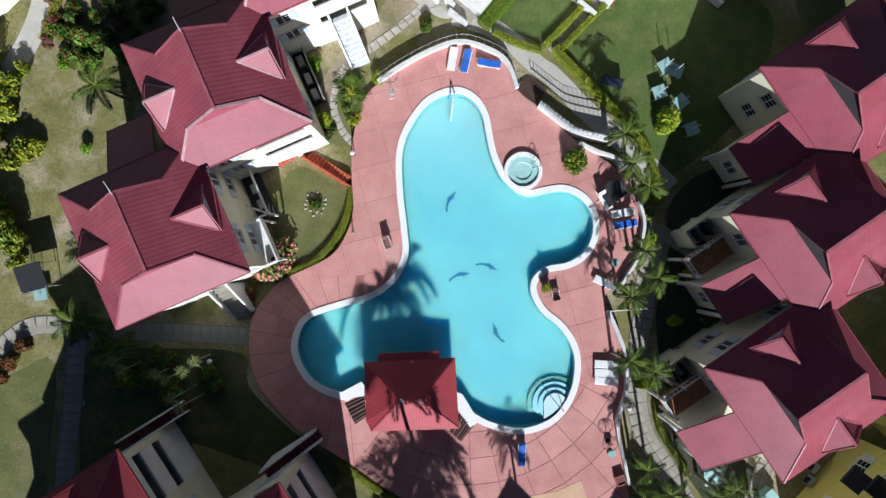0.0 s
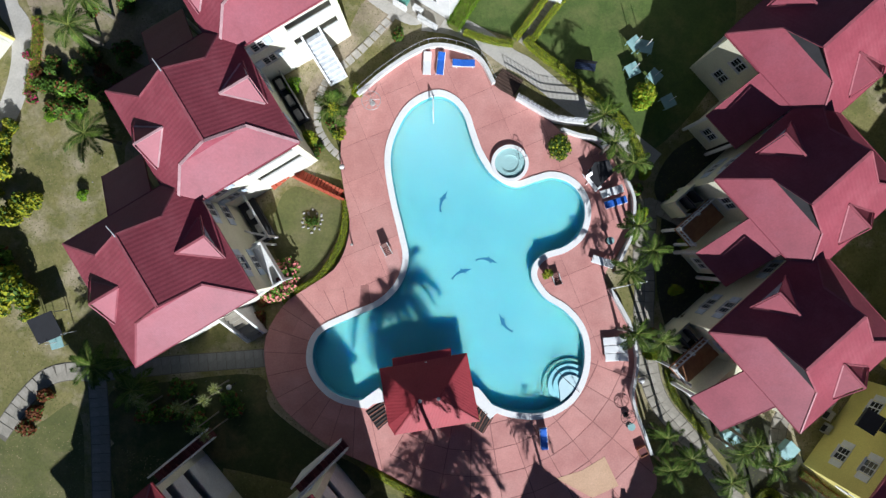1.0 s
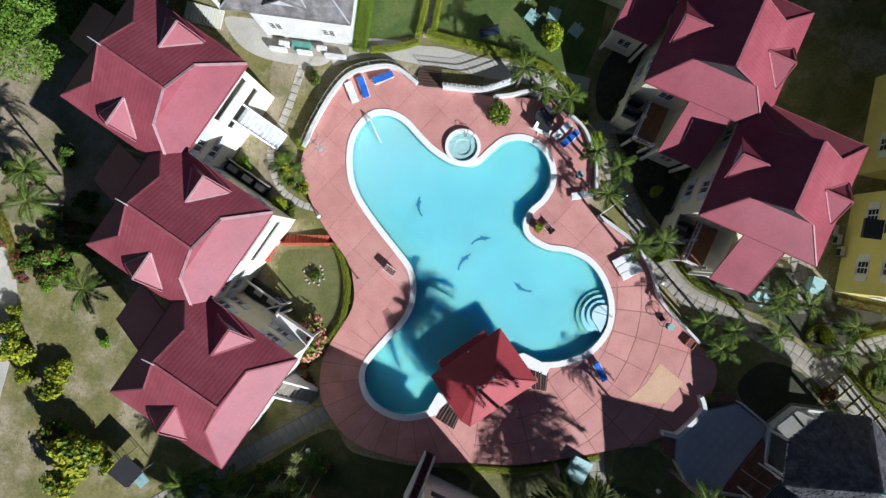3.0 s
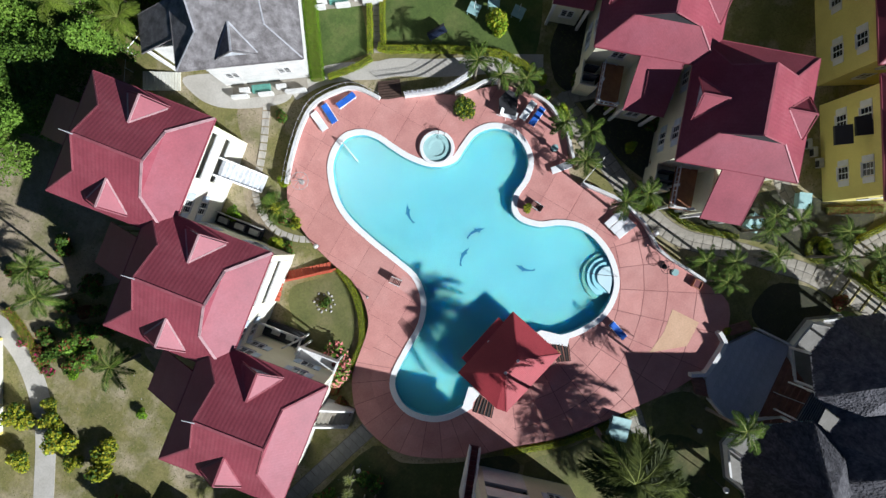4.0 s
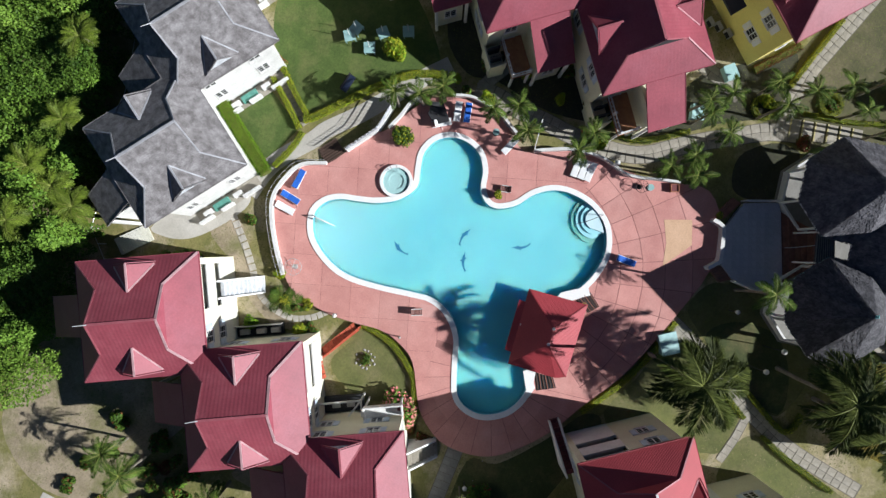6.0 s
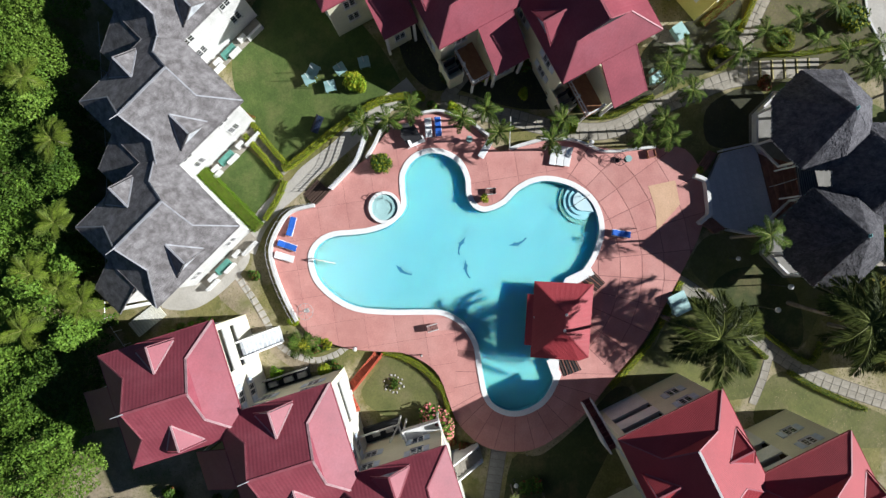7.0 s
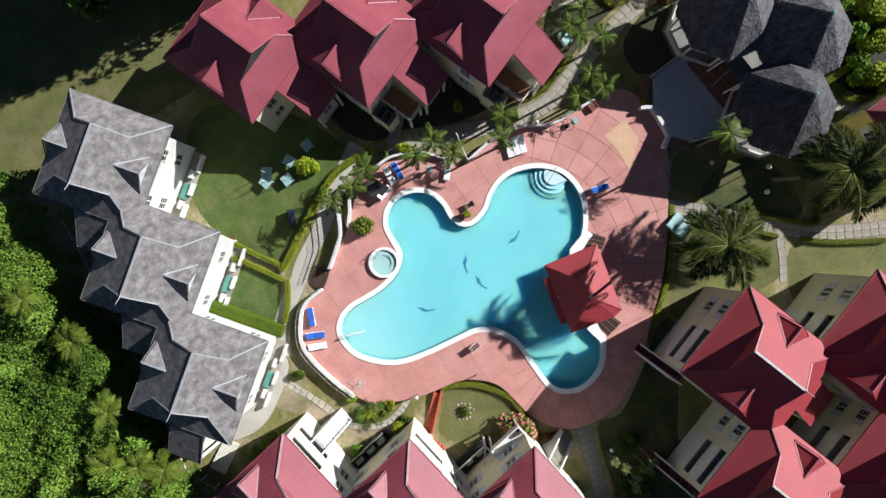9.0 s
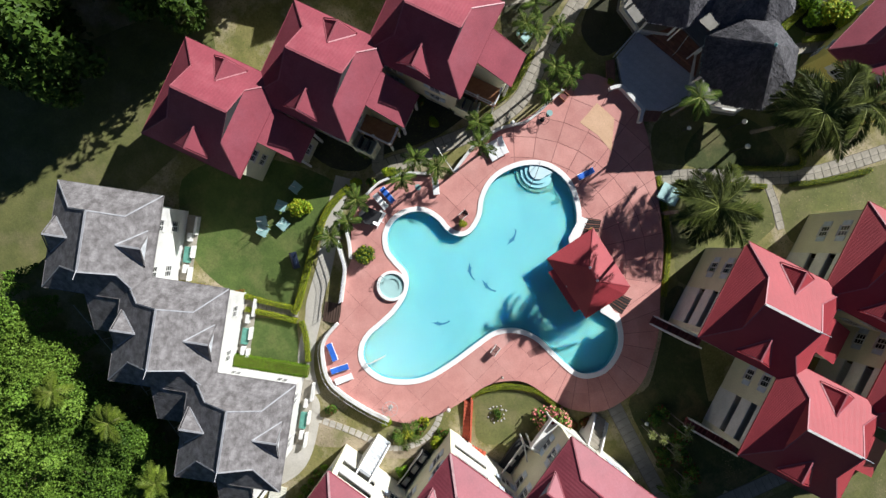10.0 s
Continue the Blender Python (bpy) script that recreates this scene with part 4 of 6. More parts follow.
# ---- pavilions and dance floor ----
def shakes(r, z0, z1, rows, seed):
    """Overlapping wooden shakes on an eight-sided roof, each a small slab."""
    rg = random.Random(seed)
    verts, faces = [], []
    for side in range(8):
        a0, a1 = radians(22.5 + 45 * side), radians(67.5 + 45 * side)
        p0, p1 = Vector((r * math.cos(a0), r * math.sin(a0), z0)), Vector((r * math.cos(a1), r * math.sin(a1), z0))
        tip = Vector((0, 0, z1))
        nrm = (p1 - p0).cross(tip - p0).normalized()
        for j in range(rows):
            f0, f1 = j / rows, min((j + 1.35) / rows, 1.0)
            la, lb = p0.lerp(tip, f0), p1.lerp(tip, f0)
            ua, ub = p0.lerp(tip, f1), p1.lerp(tip, f1)
            count = max(1, round((lb - la).length / 0.13))
            for k in range(count):
                s0, s1 = (k + rg.uniform(-0.1, 0.05)) / count, (k + 1 + rg.uniform(-0.05, 0.1)) / count
                lift = nrm * rg.uniform(0.03, 0.10)
                drop = (la - ua).normalized() * rg.uniform(-0.05, 0.16)
                q = [la.lerp(lb, s0) + lift + drop, la.lerp(lb, s1) + lift + drop, ua.lerp(ub, s1) + nrm * 0.02, ua.lerp(ub, s0) + nrm * 0.02]
                i = len(verts)
                verts += [tuple(v) for v in q] + [tuple(q[0] - nrm * 0.06), tuple(q[1] - nrm * 0.06)]
                faces += [(i, i + 1, i + 2, i + 3), (i + 4, i + 5, i + 1, i)]
    me = bpy.data.meshes.new("shake_cover")
    me.from_pydata(verts, [], faces)
    me.materials.append(SHINGLE)
    return me


TEAL = material("teal_paint", (0.12, 0.36, 0.36), None, 2, 0.6)
WOOD_BROWN = material("brown_timber", (0.26, 0.12, 0.08), (0.18, 0.08, 0.055), 2, 0.8, 0.2)
PZ0, PZ1, PR = 4.6, 9.2, 4.9
for n, (x, y) in enumerate(((18.8, -32.9), (14.5, -38.9), (8.2, -35.1))):
    p = thing("pavilion", "octagonal pavilion with dark weathered wooden shake roof", "pavilion", pose(x, y, 0, 0, 0, 6), group="pavilions")
    bm = bmesh.new()
    rim = [bm.verts.new((PR * math.cos(a), PR * math.sin(a), PZ0)) for a in (radians(22.5 + 45 * k) for k in range(8))]
    low = [bm.verts.new((PR * math.cos(a), PR * math.sin(a), PZ0 - 0.15)) for a in (radians(22.5 + 45 * k) for k in range(8))]
    tip, tlow = bm.verts.new((0, 0, PZ1)), bm.verts.new((0, 0, PZ1 - 0.2))
    for i in range(8):
        j = (i + 1) % 8
        bm.faces.new((rim[i], rim[j], tip))
        bm.faces.new((low[j], low[i], tlow))
        bm.faces.new((low[i], low[j], rim[j], rim[i]))
    part("roof", bm, SHINGLE, p)
    part("floor", prism([(4.35 * math.cos(radians(22.5 + 45 * k)), 4.35 * math.sin(radians(22.5 + 45 * k))) for k in range(8)], GROUND - 0.1, GROUND + 0.12), PAVE_DARK, p)
    sh = new("shake_cover", shakes(PR + 0.05, PZ0, PZ1, 36, n))
    sh.parent = p
    tagged(sh, kind="stuff")
    part("roof_tip", tube([(0, 0, PZ1 - 0.05), (0, 0, PZ1 + 0.15), (0.2, 0.1, PZ1 + 0.3)], [0.16, 0.1, 0.03]), TEAL, p)
    for i in range(8):
        a, b = radians(22.5 + 45 * i), radians(67.5 + 45 * i)
        part("post", tube([(4.0 * math.cos(a), 4.0 * math.sin(a), GROUND), (4.0 * math.cos(a), 4.0 * math.sin(a), PZ0 + 0.1)], 0.13), WHITE, p)
        part("low_wall", bar((4.0 * math.cos(a), 4.0 * math.sin(a), 0.0), (4.0 * math.cos(b), 4.0 * math.sin(b), 0.0), 0.2, 1.0), WHITE, p)
        part("eave_board", bar((PR * math.cos(a), PR * math.sin(a), PZ0 - 0.1), (PR * math.cos(b), PR * math.sin(b), PZ0 - 0.1), 0.06, 0.22), TEAL if i % 3 == 0 else LOUVER, p)
PLAZA_EDGE = [(15.75, -26.1), (16.9, -29.26), (16.1, -29.75), (9.68, -32.1), (8.2, -30.0), (8.4, -27.3), (9.3, -25.95), (12.87, -25.1)]
plaza = single("plaza", prism(PLAZA_EDGE, GROUND, 0.05), PLAZA, "grey tiled dance floor beside the pavilions", "plaza", kind="structure")
tile_me = mesh_of(box(-0.385, -0.385, 0.05, 0.385, 0.385, 0.062), "tile", PLAZA)
for i in range(-8, 9):
    for j in range(-8, 9):
        x, y = 12 + 0.8 * (i * 0.951 - j * 0.309), -29 + 0.8 * (i * 0.309 + j * 0.951)
        if all((b[0] - a[0]) * (y - a[1]) - (b[1] - a[1]) * (x - a[0]) < -0.7 * math.dist(a, b) for a, b in zip(PLAZA_EDGE, PLAZA_EDGE[1:] + PLAZA_EDGE[:1])):
            o = new("tile", tile_me)
            o.parent = plaza
            o.matrix_basis = pose(x, y, 0, 0, 0, 18)
for q in ([(13.53, -24.62), (15.65, -25.8), (15.95, -24.95), (13.49, -23.63)], [(8.6, -24.9), (9.25, -25.93), (8.3, -27.35), (7.7, -26.4)]):
    st = thing("plaza_step", "brown timber step beside the dance floor", "step", group="plaza steps")
    c = [Vector((*v, 0)) for v in q]
    for i in range(4):
        f0, f1 = i / 4 + 0.012, (i + 1) / 4 - 0.012
        bm = prism([tuple(c[k].lerp(c[m], f).xy) for k, m, f in ((0, 3, f0), (1, 2, f0), (1, 2, f1), (0, 3, f1))], GROUND, 0.02 - 0.02 * i)
        part("board", bm, WOOD_BROWN, st)
stairs = thing("plaza_stairs", "wide brown timber stairs up from the dance floor", "stairs")
sa0, sa1, sb0, sb1 = (Vector(v) for v in ((16.05, -29.85), (9.72, -32.2), (15.2, -33.7), (12.4, -34.5)))
for i in range(6):
    f0, f1 = i / 6, (i + 1) / 6 - 0.012
    q = [sa0.lerp(sb0, f0), sa1.lerp(sb1, f0), sa1.lerp(sb1, f1), sa0.lerp(sb0, f1)]
    part("tread", prism([tuple(v) for v in q], GROUND, 0.12 + 0.1 * i), WOOD_BROWN, stairs)
part("hand_rail", tube([(12.9, -31.2, 1.1), (14.0, -33.6, 1.6)], 0.035, 6), WHITE, stairs)
for x, y, z in ((12.9, -31.2, 1.1), (14.0, -33.6, 1.6)):
    part("rail_post", tube([(x, y, 0.1), (x, y, z)], 0.03, 6), WHITE, stairs)
for pts in ([(15.95, -25.95), (17.0, -29.1)], [(8.2, -27.5), (8.0, -30.0), (9.4, -32.1)]):
    single("plaza_rail", ribbon(pts, 0.16, GROUND, 0.6), WHITE, "white balustrade wall round the dance floor", "wall", kind="structure")
link = thing("link_roof", "dark ribbed link roof with white end rails between pavilions", "roof")
l0, l1, l2, l3 = (Vector(v) for v in ((14.5, -31.5, 3.7), (15.1, -33.05, 3.7), (11.85, -34.3, 3.5), (11.8, -32.3, 3.5)))
part("roof_sheet", roof_slab([tuple(v) for v in (l0, l1, l2, l3)], 0.08), SHINGLE, link)
for i in range(9):
    f = (i + 0.5) / 9
    a, b = l0.lerp(l1, f), l3.lerp(l2, f)
    part("roof_rib", bar(a + Vector((0, 0, 0.03)), b + Vector((0, 0, 0.03)), 0.07, 0.07), PAVE_DARK, link)
for a, b in ((l0, l1), (l3, l2)):
    part("end_rail", bar(a + Vector((0, 0, 0.06)), b + Vector((0, 0, 0.06)), 0.12, 0.12), WHITE, link)
for v in (l0, l1, l2, l3):
    part("post", tube([(v.x, v.y, GROUND), (v.x, v.y, v.z - 0.05)], 0.09), WHITE, link)

# ---- other houses ----
house("house", "yellow two-storey house with maroon roof and black awnings", pose(35.2, -22.0, 0, 0, 0, -133), ROOF_RED, CAP_RED, YELLOW, "yellow houses", front_open=False)
house("house", "yellow two-storey house with maroon roof partly hidden", pose(42.5, -14.0, 0, 0, 0, -133), ROOF_RED, CAP_RED, YELLOW, "yellow houses", front_open=False)
house("house", "pale yellow house with white balconies beside the concrete walk", pose(-40.6, 23.0, -1.0, 0, 0, -45), ROOF_RED, CAP_RED, YELLOW, "yellow houses", front=LFRONT)
house("house", "small yellow house with maroon roof behind palms", pose(1.8, -48.1, -2.5, 0, 0, 16), ROOF_RED, CAP_RED, YELLOW, "yellow houses", front_open=False)
BLACK = material("black_canvas", (0.015, 0.015, 0.018), None, 2, 0.7)
for x, y, z in ((31.1, -17.3, 5.6), (32.9, -18.0, 5.6)):
    aw = thing("awning", "black canvas window awning on a yellow wall", "awning", pose(x, y, z, 0, 0, 137), group="awnings")
    part("cover", roof_slab([(0, -0.8, 0.6), (0, 0.8, 0.6), (1.1, 0.8, 0.0), (1.1, -0.8, 0.0)], 0.05), BLACK, aw)
    part("valance", box(1.06, -0.8, -0.25, 1.1, 0.8, 0.0), BLACK, aw)

# ---- plants ----
def leaf_material(name, light, dark, spread=0.35):
    m = material(name, light, dark, 1.3, 0.55, 0.0, 12, spread=spread)
    b = m.node_tree.nodes["Principled BSDF"]
    b.inputs["Specular IOR Level"].default_value = 0.12
    return m


PALM = leaf_material("palm_leaf", (0.12, 0.18, 0.03), (0.035, 0.07, 0.01), 0.6)
RIB = leaf_material("frond_rib", (0.22, 0.25, 0.06), (0.16, 0.18, 0.04), 0.2)
COCO = leaf_material("coconut_leaf", (0.11, 0.13, 0.028), (0.04, 0.055, 0.012), 0.5)
LEAF = leaf_material("shrub_leaf", (0.075, 0.13, 0.018), (0.035, 0.075, 0.012))
LIME = leaf_material("lime_leaf", (0.33, 0.34, 0.022), (0.22, 0.245, 0.016), 0.22)
BRIGHT = leaf_material("bright_hedge_leaf", (0.17, 0.30, 0.015), (0.11, 0.21, 0.01))
WILD = leaf_material("wild_leaf", (0.13, 0.22, 0.03), (0.065, 0.13, 0.015), 0.5)
RUST = leaf_material("rust_leaf", (0.20, 0.06, 0.025), (0.10, 0.035, 0.015))
PINKF = leaf_material("pink_flower", (0.75, 0.30, 0.26), (0.65, 0.18, 0.18))
MAGENTA = leaf_material("magenta_flower", (0.45, 0.03, 0.12), (0.38, 0.02, 0.10))
SILVER = leaf_material("silver_leaf", (0.34, 0.36, 0.20), (0.20, 0.23, 0.10))
YELL = leaf_material("yellow_leaf", (0.40, 0.34, 0.03), (0.22, 0.22, 0.02))
DRY = leaf_material("dry_leaf", (0.30, 0.24, 0.12), (0.18, 0.14, 0.06))
BARK = material("palm_bark", (0.22, 0.19, 0.15), (0.14, 0.12, 0.09), 3, 0.9, 0.4)
STONE = material("grey_stone", (0.40, 0.38, 0.35), (0.28, 0.26, 0.24), 2, 0.9, 0.3, spread=0.25)


def quads_mesh(name, verts, faces, mats, index=None):
    me = bpy.data.meshes.new(name)
    me.from_pydata(verts, [], faces)
    for m in mats if isinstance(mats, (list, tuple)) else [mats]:
        me.materials.append(m)
    if index is not None:
        me.polygons.foreach_set("material_index", index)
    return me


def frond(length, droop, leaflet, pairs, seed, mat):
    """One feather leaf along +x that arches over, with narrow leaflets on both sides."""
    rg = random.Random(seed)
    verts, faces = [], []
    spine = []
    for i in range(pairs + 1):
        f = i / pairs
        spine.append(Vector((length * (f - 0.16 * droop * f * f), 0, length * (0.42 * f - 0.62 * droop * f * f))))
    for i in range(pairs):
        a, b = spine[i], spine[i + 1]
        k = len(verts)
        w = 0.035 * (1 - 0.7 * i / pairs)
        verts += [(a.x, -w, a.z), (a.x, w, a.z), (b.x, w * 0.8, b.z), (b.x, -w * 0.8, b.z)]
        faces.append((k, k + 1, k + 2, k + 3))
    for i in range(1, pairs):
        f = i / pairs
        p = spine[i]
        size = leaflet * (0.45 + 1.25 * math.sin(math.pi * min(1, f * 0.9 + 0.08))) * rg.uniform(0.85, 1.1)
        for s in (-1, 1):
            ang = radians(62 - 34 * f + rg.uniform(-7, 7))
            d = Vector((math.cos(ang), s * math.sin(ang), rg.uniform(-0.45, -0.1)))
            side = Vector((math.sin(ang), -s * math.cos(ang), 0)) * leaflet * 0.065
            tip = p + d * size
            mid = p + d * size * 0.45 + Vector((0, 0, 0.05 * leaflet))
            k = len(verts)
            verts += [tuple(p), tuple(mid + side), tuple(tip), tuple(mid - side)]
            faces.append((k, k + 1, k + 2, k + 3))
    return quads_mesh("frond", verts, faces, [mat, RIB], [1] * pairs + [0] * (len(faces) - pairs))


def palm(label, at, height, meshes, count, group, seed, lean=0.3, trunk=0.12, scale=1.0):
    rg = random.Random(seed)
    p = thing("palm_tree", label, "palm", at, group)
    bend = Vector((rg.uniform(-1, 1), rg.uniform(-1, 1), 0)) * lean
    pts = [bend * (1 - f) ** 2 * -1 + Vector((0, 0, height * f)) for f in (0, 0.25, 0.5, 0.75, 1.0)]
    bm = tube(pts, [trunk * 1.5, trunk * 1.1, trunk, trunk * 0.9, trunk * 0.8], 8)
    part("trunk", bm, BARK, p)
    for i in range(count):
        ring_i = i / count
        yaw = i * 137.5 + rg.uniform(-24, 24)
        tilt = 18 - 46 * ring_i + rg.uniform(-13, 13)
        o = new("frond", meshes[rg.randrange(len(meshes))])
        o.parent = p
        k = scale * rg.uniform(0.72, 1.12)
        o.matrix_basis = Matrix.Translation((0, 0, height)) @ pose(0, 0, 0, 0, 0, yaw) @ pose(0, 0, 0, 0, tilt, 0) @ Matrix.Diagonal((k, k, k, 1))
    return p


areca = [frond(2.1, 0.8 + 0.25 * s, 0.31, 48, s, PALM) for s in range(3)]
coco = [frond(4.9, 0.85 + 0.4 * s, 0.86, 64, s + 10, COCO) for s in range(3)]
BRIGHT_PALM = leaf_material("bright_palm_leaf", (0.17, 0.23, 0.03), (0.08, 0.12, 0.015), 0.5)
woodp = [frond(2.05, 0.65 + 0.22 * s, 0.42, 44, s + 60, BRIGHT_PALM) for s in range(3)]
smallp = [frond(1.9, 0.85, 0.5, 18, s + 20, PALM) for s in range(2)]
PALM_LABEL = "slender green palm with arching feather fronds"
sites = [(14.2, 9.1), (14.6, 6.8), (16.2, 5.1), (15.6, 0.1), (16.6, -2.0), (14.8, -3.5), (14.4, -8.3), (16.5, -9.3), (15.9, -16.9), (17.4, -18.5), (16.0, -19.6),
         (21.6, -18.8), (23.8, -20.0), (20.6, -21.2), (22.6, -18.2), (24.5, -25.1), (28.4, -30.4), (29.5, -33.2), (26.5, -32.3), (25.6, -35.1), (26.5, -37.4), (24.3, -38.3), (22.6, -40.0), (24.4, -36.9), (26.6, -24.0), (26.4, -27.0)]
for i, (x, y) in enumerate(sites):
    palm(PALM_LABEL, pose(x, y, GROUND), 4.6 + 0.5 * math.sin(i * 2.3), areca, 13, "palms by the terrace", i, scale=0.86)
for i, (x, y, h) in enumerate(((-26.4, 12.7, 5.0), (-26.9, 21.5, 4.5), (-25.3, 23.5, 5.0), (7.57, -28.0, 7.4), (-28.0, -6.0, 2.6), (-27.0, -8.2, 1.8), (-29.3, -5.6, 3.0))):
    palm("broad green palm with stiff fronds", pose(x, y, GROUND), h, areca, 15, "garden palms", 50 + i, scale=1.1)
for i, (x, y, h) in enumerate(((9.3, 35.6, 7.6), (2.1, 34.8, 7.4), (-3.6, 34.0, 7.2), (-4.8, 32.2, 6.4), (-2.6, 36.2, 7.6), (-7.6, 36.5, 7.5), (14.5, 38.5, 7.8))):
    palm("tall palm with arching fronds at the wood's edge", pose(x, y, GROUND), h, woodp, 15, "palms by the wood", 70 + i, scale=1.05)
for i, (x, y, h) in enumerate(((-1.6, -22.8, 10.9), (0.9, -35.2, 10.7), (-0.3, -38.9, 10.4))):
    palm("large coconut palm with long drooping fronds", pose(x, y, GROUND), h, coco, 22, "coconut palms", 90 + i, 0.8, 0.17, 0.95)
palm("small palm in a planting bed", pose(-7.6, 13.4, GROUND), 0.6, smallp, 14, "", 99)


def foliage(seed, rx, ry, rz, count, size, mats, shares=None, lumps=7, flat=0.0):
    """Leaves on a lumpy mound with its base at z = 0."""
    rg = np.random.default_rng(seed)
    centres = rg.normal(size=(lumps, 3))
    centres /= np.linalg.norm(centres, axis=1)[:, None]
    centres *= rg.uniform(0.25, 0.62, (lumps, 1))
    pick = rg.integers(0, lumps, count)
    d = rg.normal(size=(count, 3))
    d /= np.linalg.norm(d, axis=1)[:, None]
    p = centres[pick] + d * (0.40 * rg.uniform(0.55, 1.08, (count, 1)))
    p = p * np.array([rx, ry, rz]) + np.array([0, 0, rz * 0.72])
    p[:, 2] = np.maximum(p[:, 2], 0.02)
    nrm = d + rg.normal(size=(count, 3)) * 0.5 + np.array([0, 0, 0.5])
    nrm /= np.linalg.norm(nrm, axis=1)[:, None]
    t = np.cross(nrm, rg.normal(size=(count, 3)))
    t /= np.linalg.norm(t, axis=1)[:, None]
    b = np.cross(nrm, t)
    s = size * rg.uniform(0.6, 1.3, (count, 1))
    verts = np.stack([p - t * s, p + b * s * 0.55 + nrm * s * 0.12, p + t * s, p - b * s * 0.55 + nrm * s * 0.12], 1).reshape(-1, 3)
    faces = np.arange(count * 4).reshape(-1, 4)
    index = None
    if isinstance(mats, (list, tuple)) and len(mats) > 1:
        index = rg.choice(len(mats), count, p=shares).astype(np.int32)
    return quads_mesh("foliage", verts.tolist(), faces.tolist(), mats, index)


def shrub(name, label, x, y, me, yaw=0, scale=1.0, z=GROUND, group="", stem=0.4):
    s = thing(name, label, "shrub", pose(x, y, z - 0.05, 0, 0, yaw) @ Matrix.Diagonal((scale, scale, scale, 1)), group)
    f = new("foliage", me)
    f.parent = s
    bm = bmesh.new()
    for k in range(4):
        a = k * 1.7 + yaw
        tube([(0.05 * math.cos(a), 0.05 * math.sin(a), 0), (0.25 * math.cos(a), 0.25 * math.sin(a), stem)], [0.05, 0.02], 5, bm)
    part("stem", bm, BARK, s)
    return s


round_bush = foliage(1, 1.25, 1.25, 1.1, 2600, 0.11, [LEAF, LIME], [0.7, 0.3], 16)
lime_bush = foliage(2, 1.25, 1.25, 1.1, 2600, 0.11, [LIME, BRIGHT], [0.6, 0.4], 16)
wild_bush = [foliage(3 + i, 1.3, 1.1, 1.0, 1100, 0.16, [LEAF, WILD, RUST], [0.5, 0.35, 0.15], 8) for i in range(3)]
green_bush = foliage(8, 1.0, 1.0, 0.9, 1400, 0.11, [BRIGHT, LEAF], [0.6, 0.4], 10)
flower_bush = foliage(9, 1.9, 1.5, 1.1, 2200, 0.13, [WILD, PINKF], [0.6, 0.4], 12)
magenta_bush = foliage(10, 1.0, 0.9, 0.8, 800, 0.13, [LEAF, MAGENTA], [0.65, 0.35], 8)
rust_bush = foliage(11, 1.2, 1.0, 0.7, 1100, 0.13, [RUST, LEAF], [0.8, 0.2], 9)
yellow_bush = foliage(12, 1.3, 1.3, 1.2, 1500, 0.14, [LIME, YELL, LEAF], [0.45, 0.2, 0.35], 9)
shrub("round_shrub", "round clipped green shrub on the terrace", 11.2, 7.5, round_bush, z=0.0)
shrub("round_shrub", "round clipped lime shrub on the lawn", 18.9, 10.9, lime_bush, scale=1.15)
shrub("flowering_shrub", "sprawling shrub covered in coral pink flowers", -14.1, -0.9, flower_bush, scale=1.55)
shrub("green_shrub", "low round bright green shrub in dry grass", -10.75, 15.86, green_bush, scale=1.0)
shrub("wild_shrub", "olive garden shrub beside the stepping stones", -9.62, 9.97, wild_bush[2], 30, 0.8)
shrub("green_shrub", "low round bright green shrub in dry grass", -29.9, 8.8, green_bush, scale=0.7)
shrub("green_shrub", "bright green shrub at the foot of a ramp", -2.9, 29.0, green_bush, scale=1.2)
for i, (x, y) in enumerate(((-15.6, -2.4), (-16.1, -3.6), (-16.5, -4.4))):
    shrub("rust_shrub", "rust-red leafed shrub beside the terrace", x, y, rust_bush, i * 70, 0.75, group="rust shrubs")
for i, (x, y) in enumerate(((-35.2, -8.0), (-36.2, -9.3), (-37.2, -10.4))):
    shrub("rust_shrub", "rust-red leafed shrub beside the stone path", x, y, rust_bush, i * 50, 0.9, group="rust shrubs by the path")
for i, (x, y) in enumerate(((-31.6, 18.5), (-30.0, 17.9), (-28.1, 17.7), (-27.7, 20.6), (-26.0, 18.3), (-29.2, 19.8), (-31.0, 20.2), (-26.6, 16.6), (-24.6, 20.2), (-24.0, 24.8), (-27.2, 24.6), (-29.0, 26.8), (-31.5, 27.6))):
    shrub("wild_shrub", "tangled green and reddish garden shrub", x, y, wild_bush[i % 3], i * 47, 0.9 + 0.2 * math.sin(i), group="garden shrubs")
rgs = random.Random(21)
for i in range(12):
    x, y = -30.10 + rgs.uniform(-3.2, 3.2), 17.90 + rgs.uniform(-2.2, 2.2)
    shrub("wild_shrub", "tangled green and reddish garden shrub", x, y, (wild_bush[i % 3], wild_bush[(i + 1) % 3], rust_bush, green_bush)[i % 4], i * 53, 0.55 + 0.5 * rgs.random(), group="garden shrubs")
for i, (x, y, k) in enumerate(((-36.9, 1.5, 1.9), (-37.6, 4.2, 1.5), (-38.6, 0.4, 1.6))):
    shrub("yellow_shrub", "large spreading yellow-green garden shrub on dry grass", x, y, (yellow_bush, wild_bush[1], yellow_bush)[i], i * 80, k, group="large garden shrubs")
for i, (x, y) in enumerate(((-33.1, 19.4), (-33.3, 17.7), (-33.0, 21.2))):
    shrub("flowering_shrub", "shrub with magenta flowers beside the concrete walk", x, y, magenta_bush, i * 60, 0.8, group="magenta shrubs")
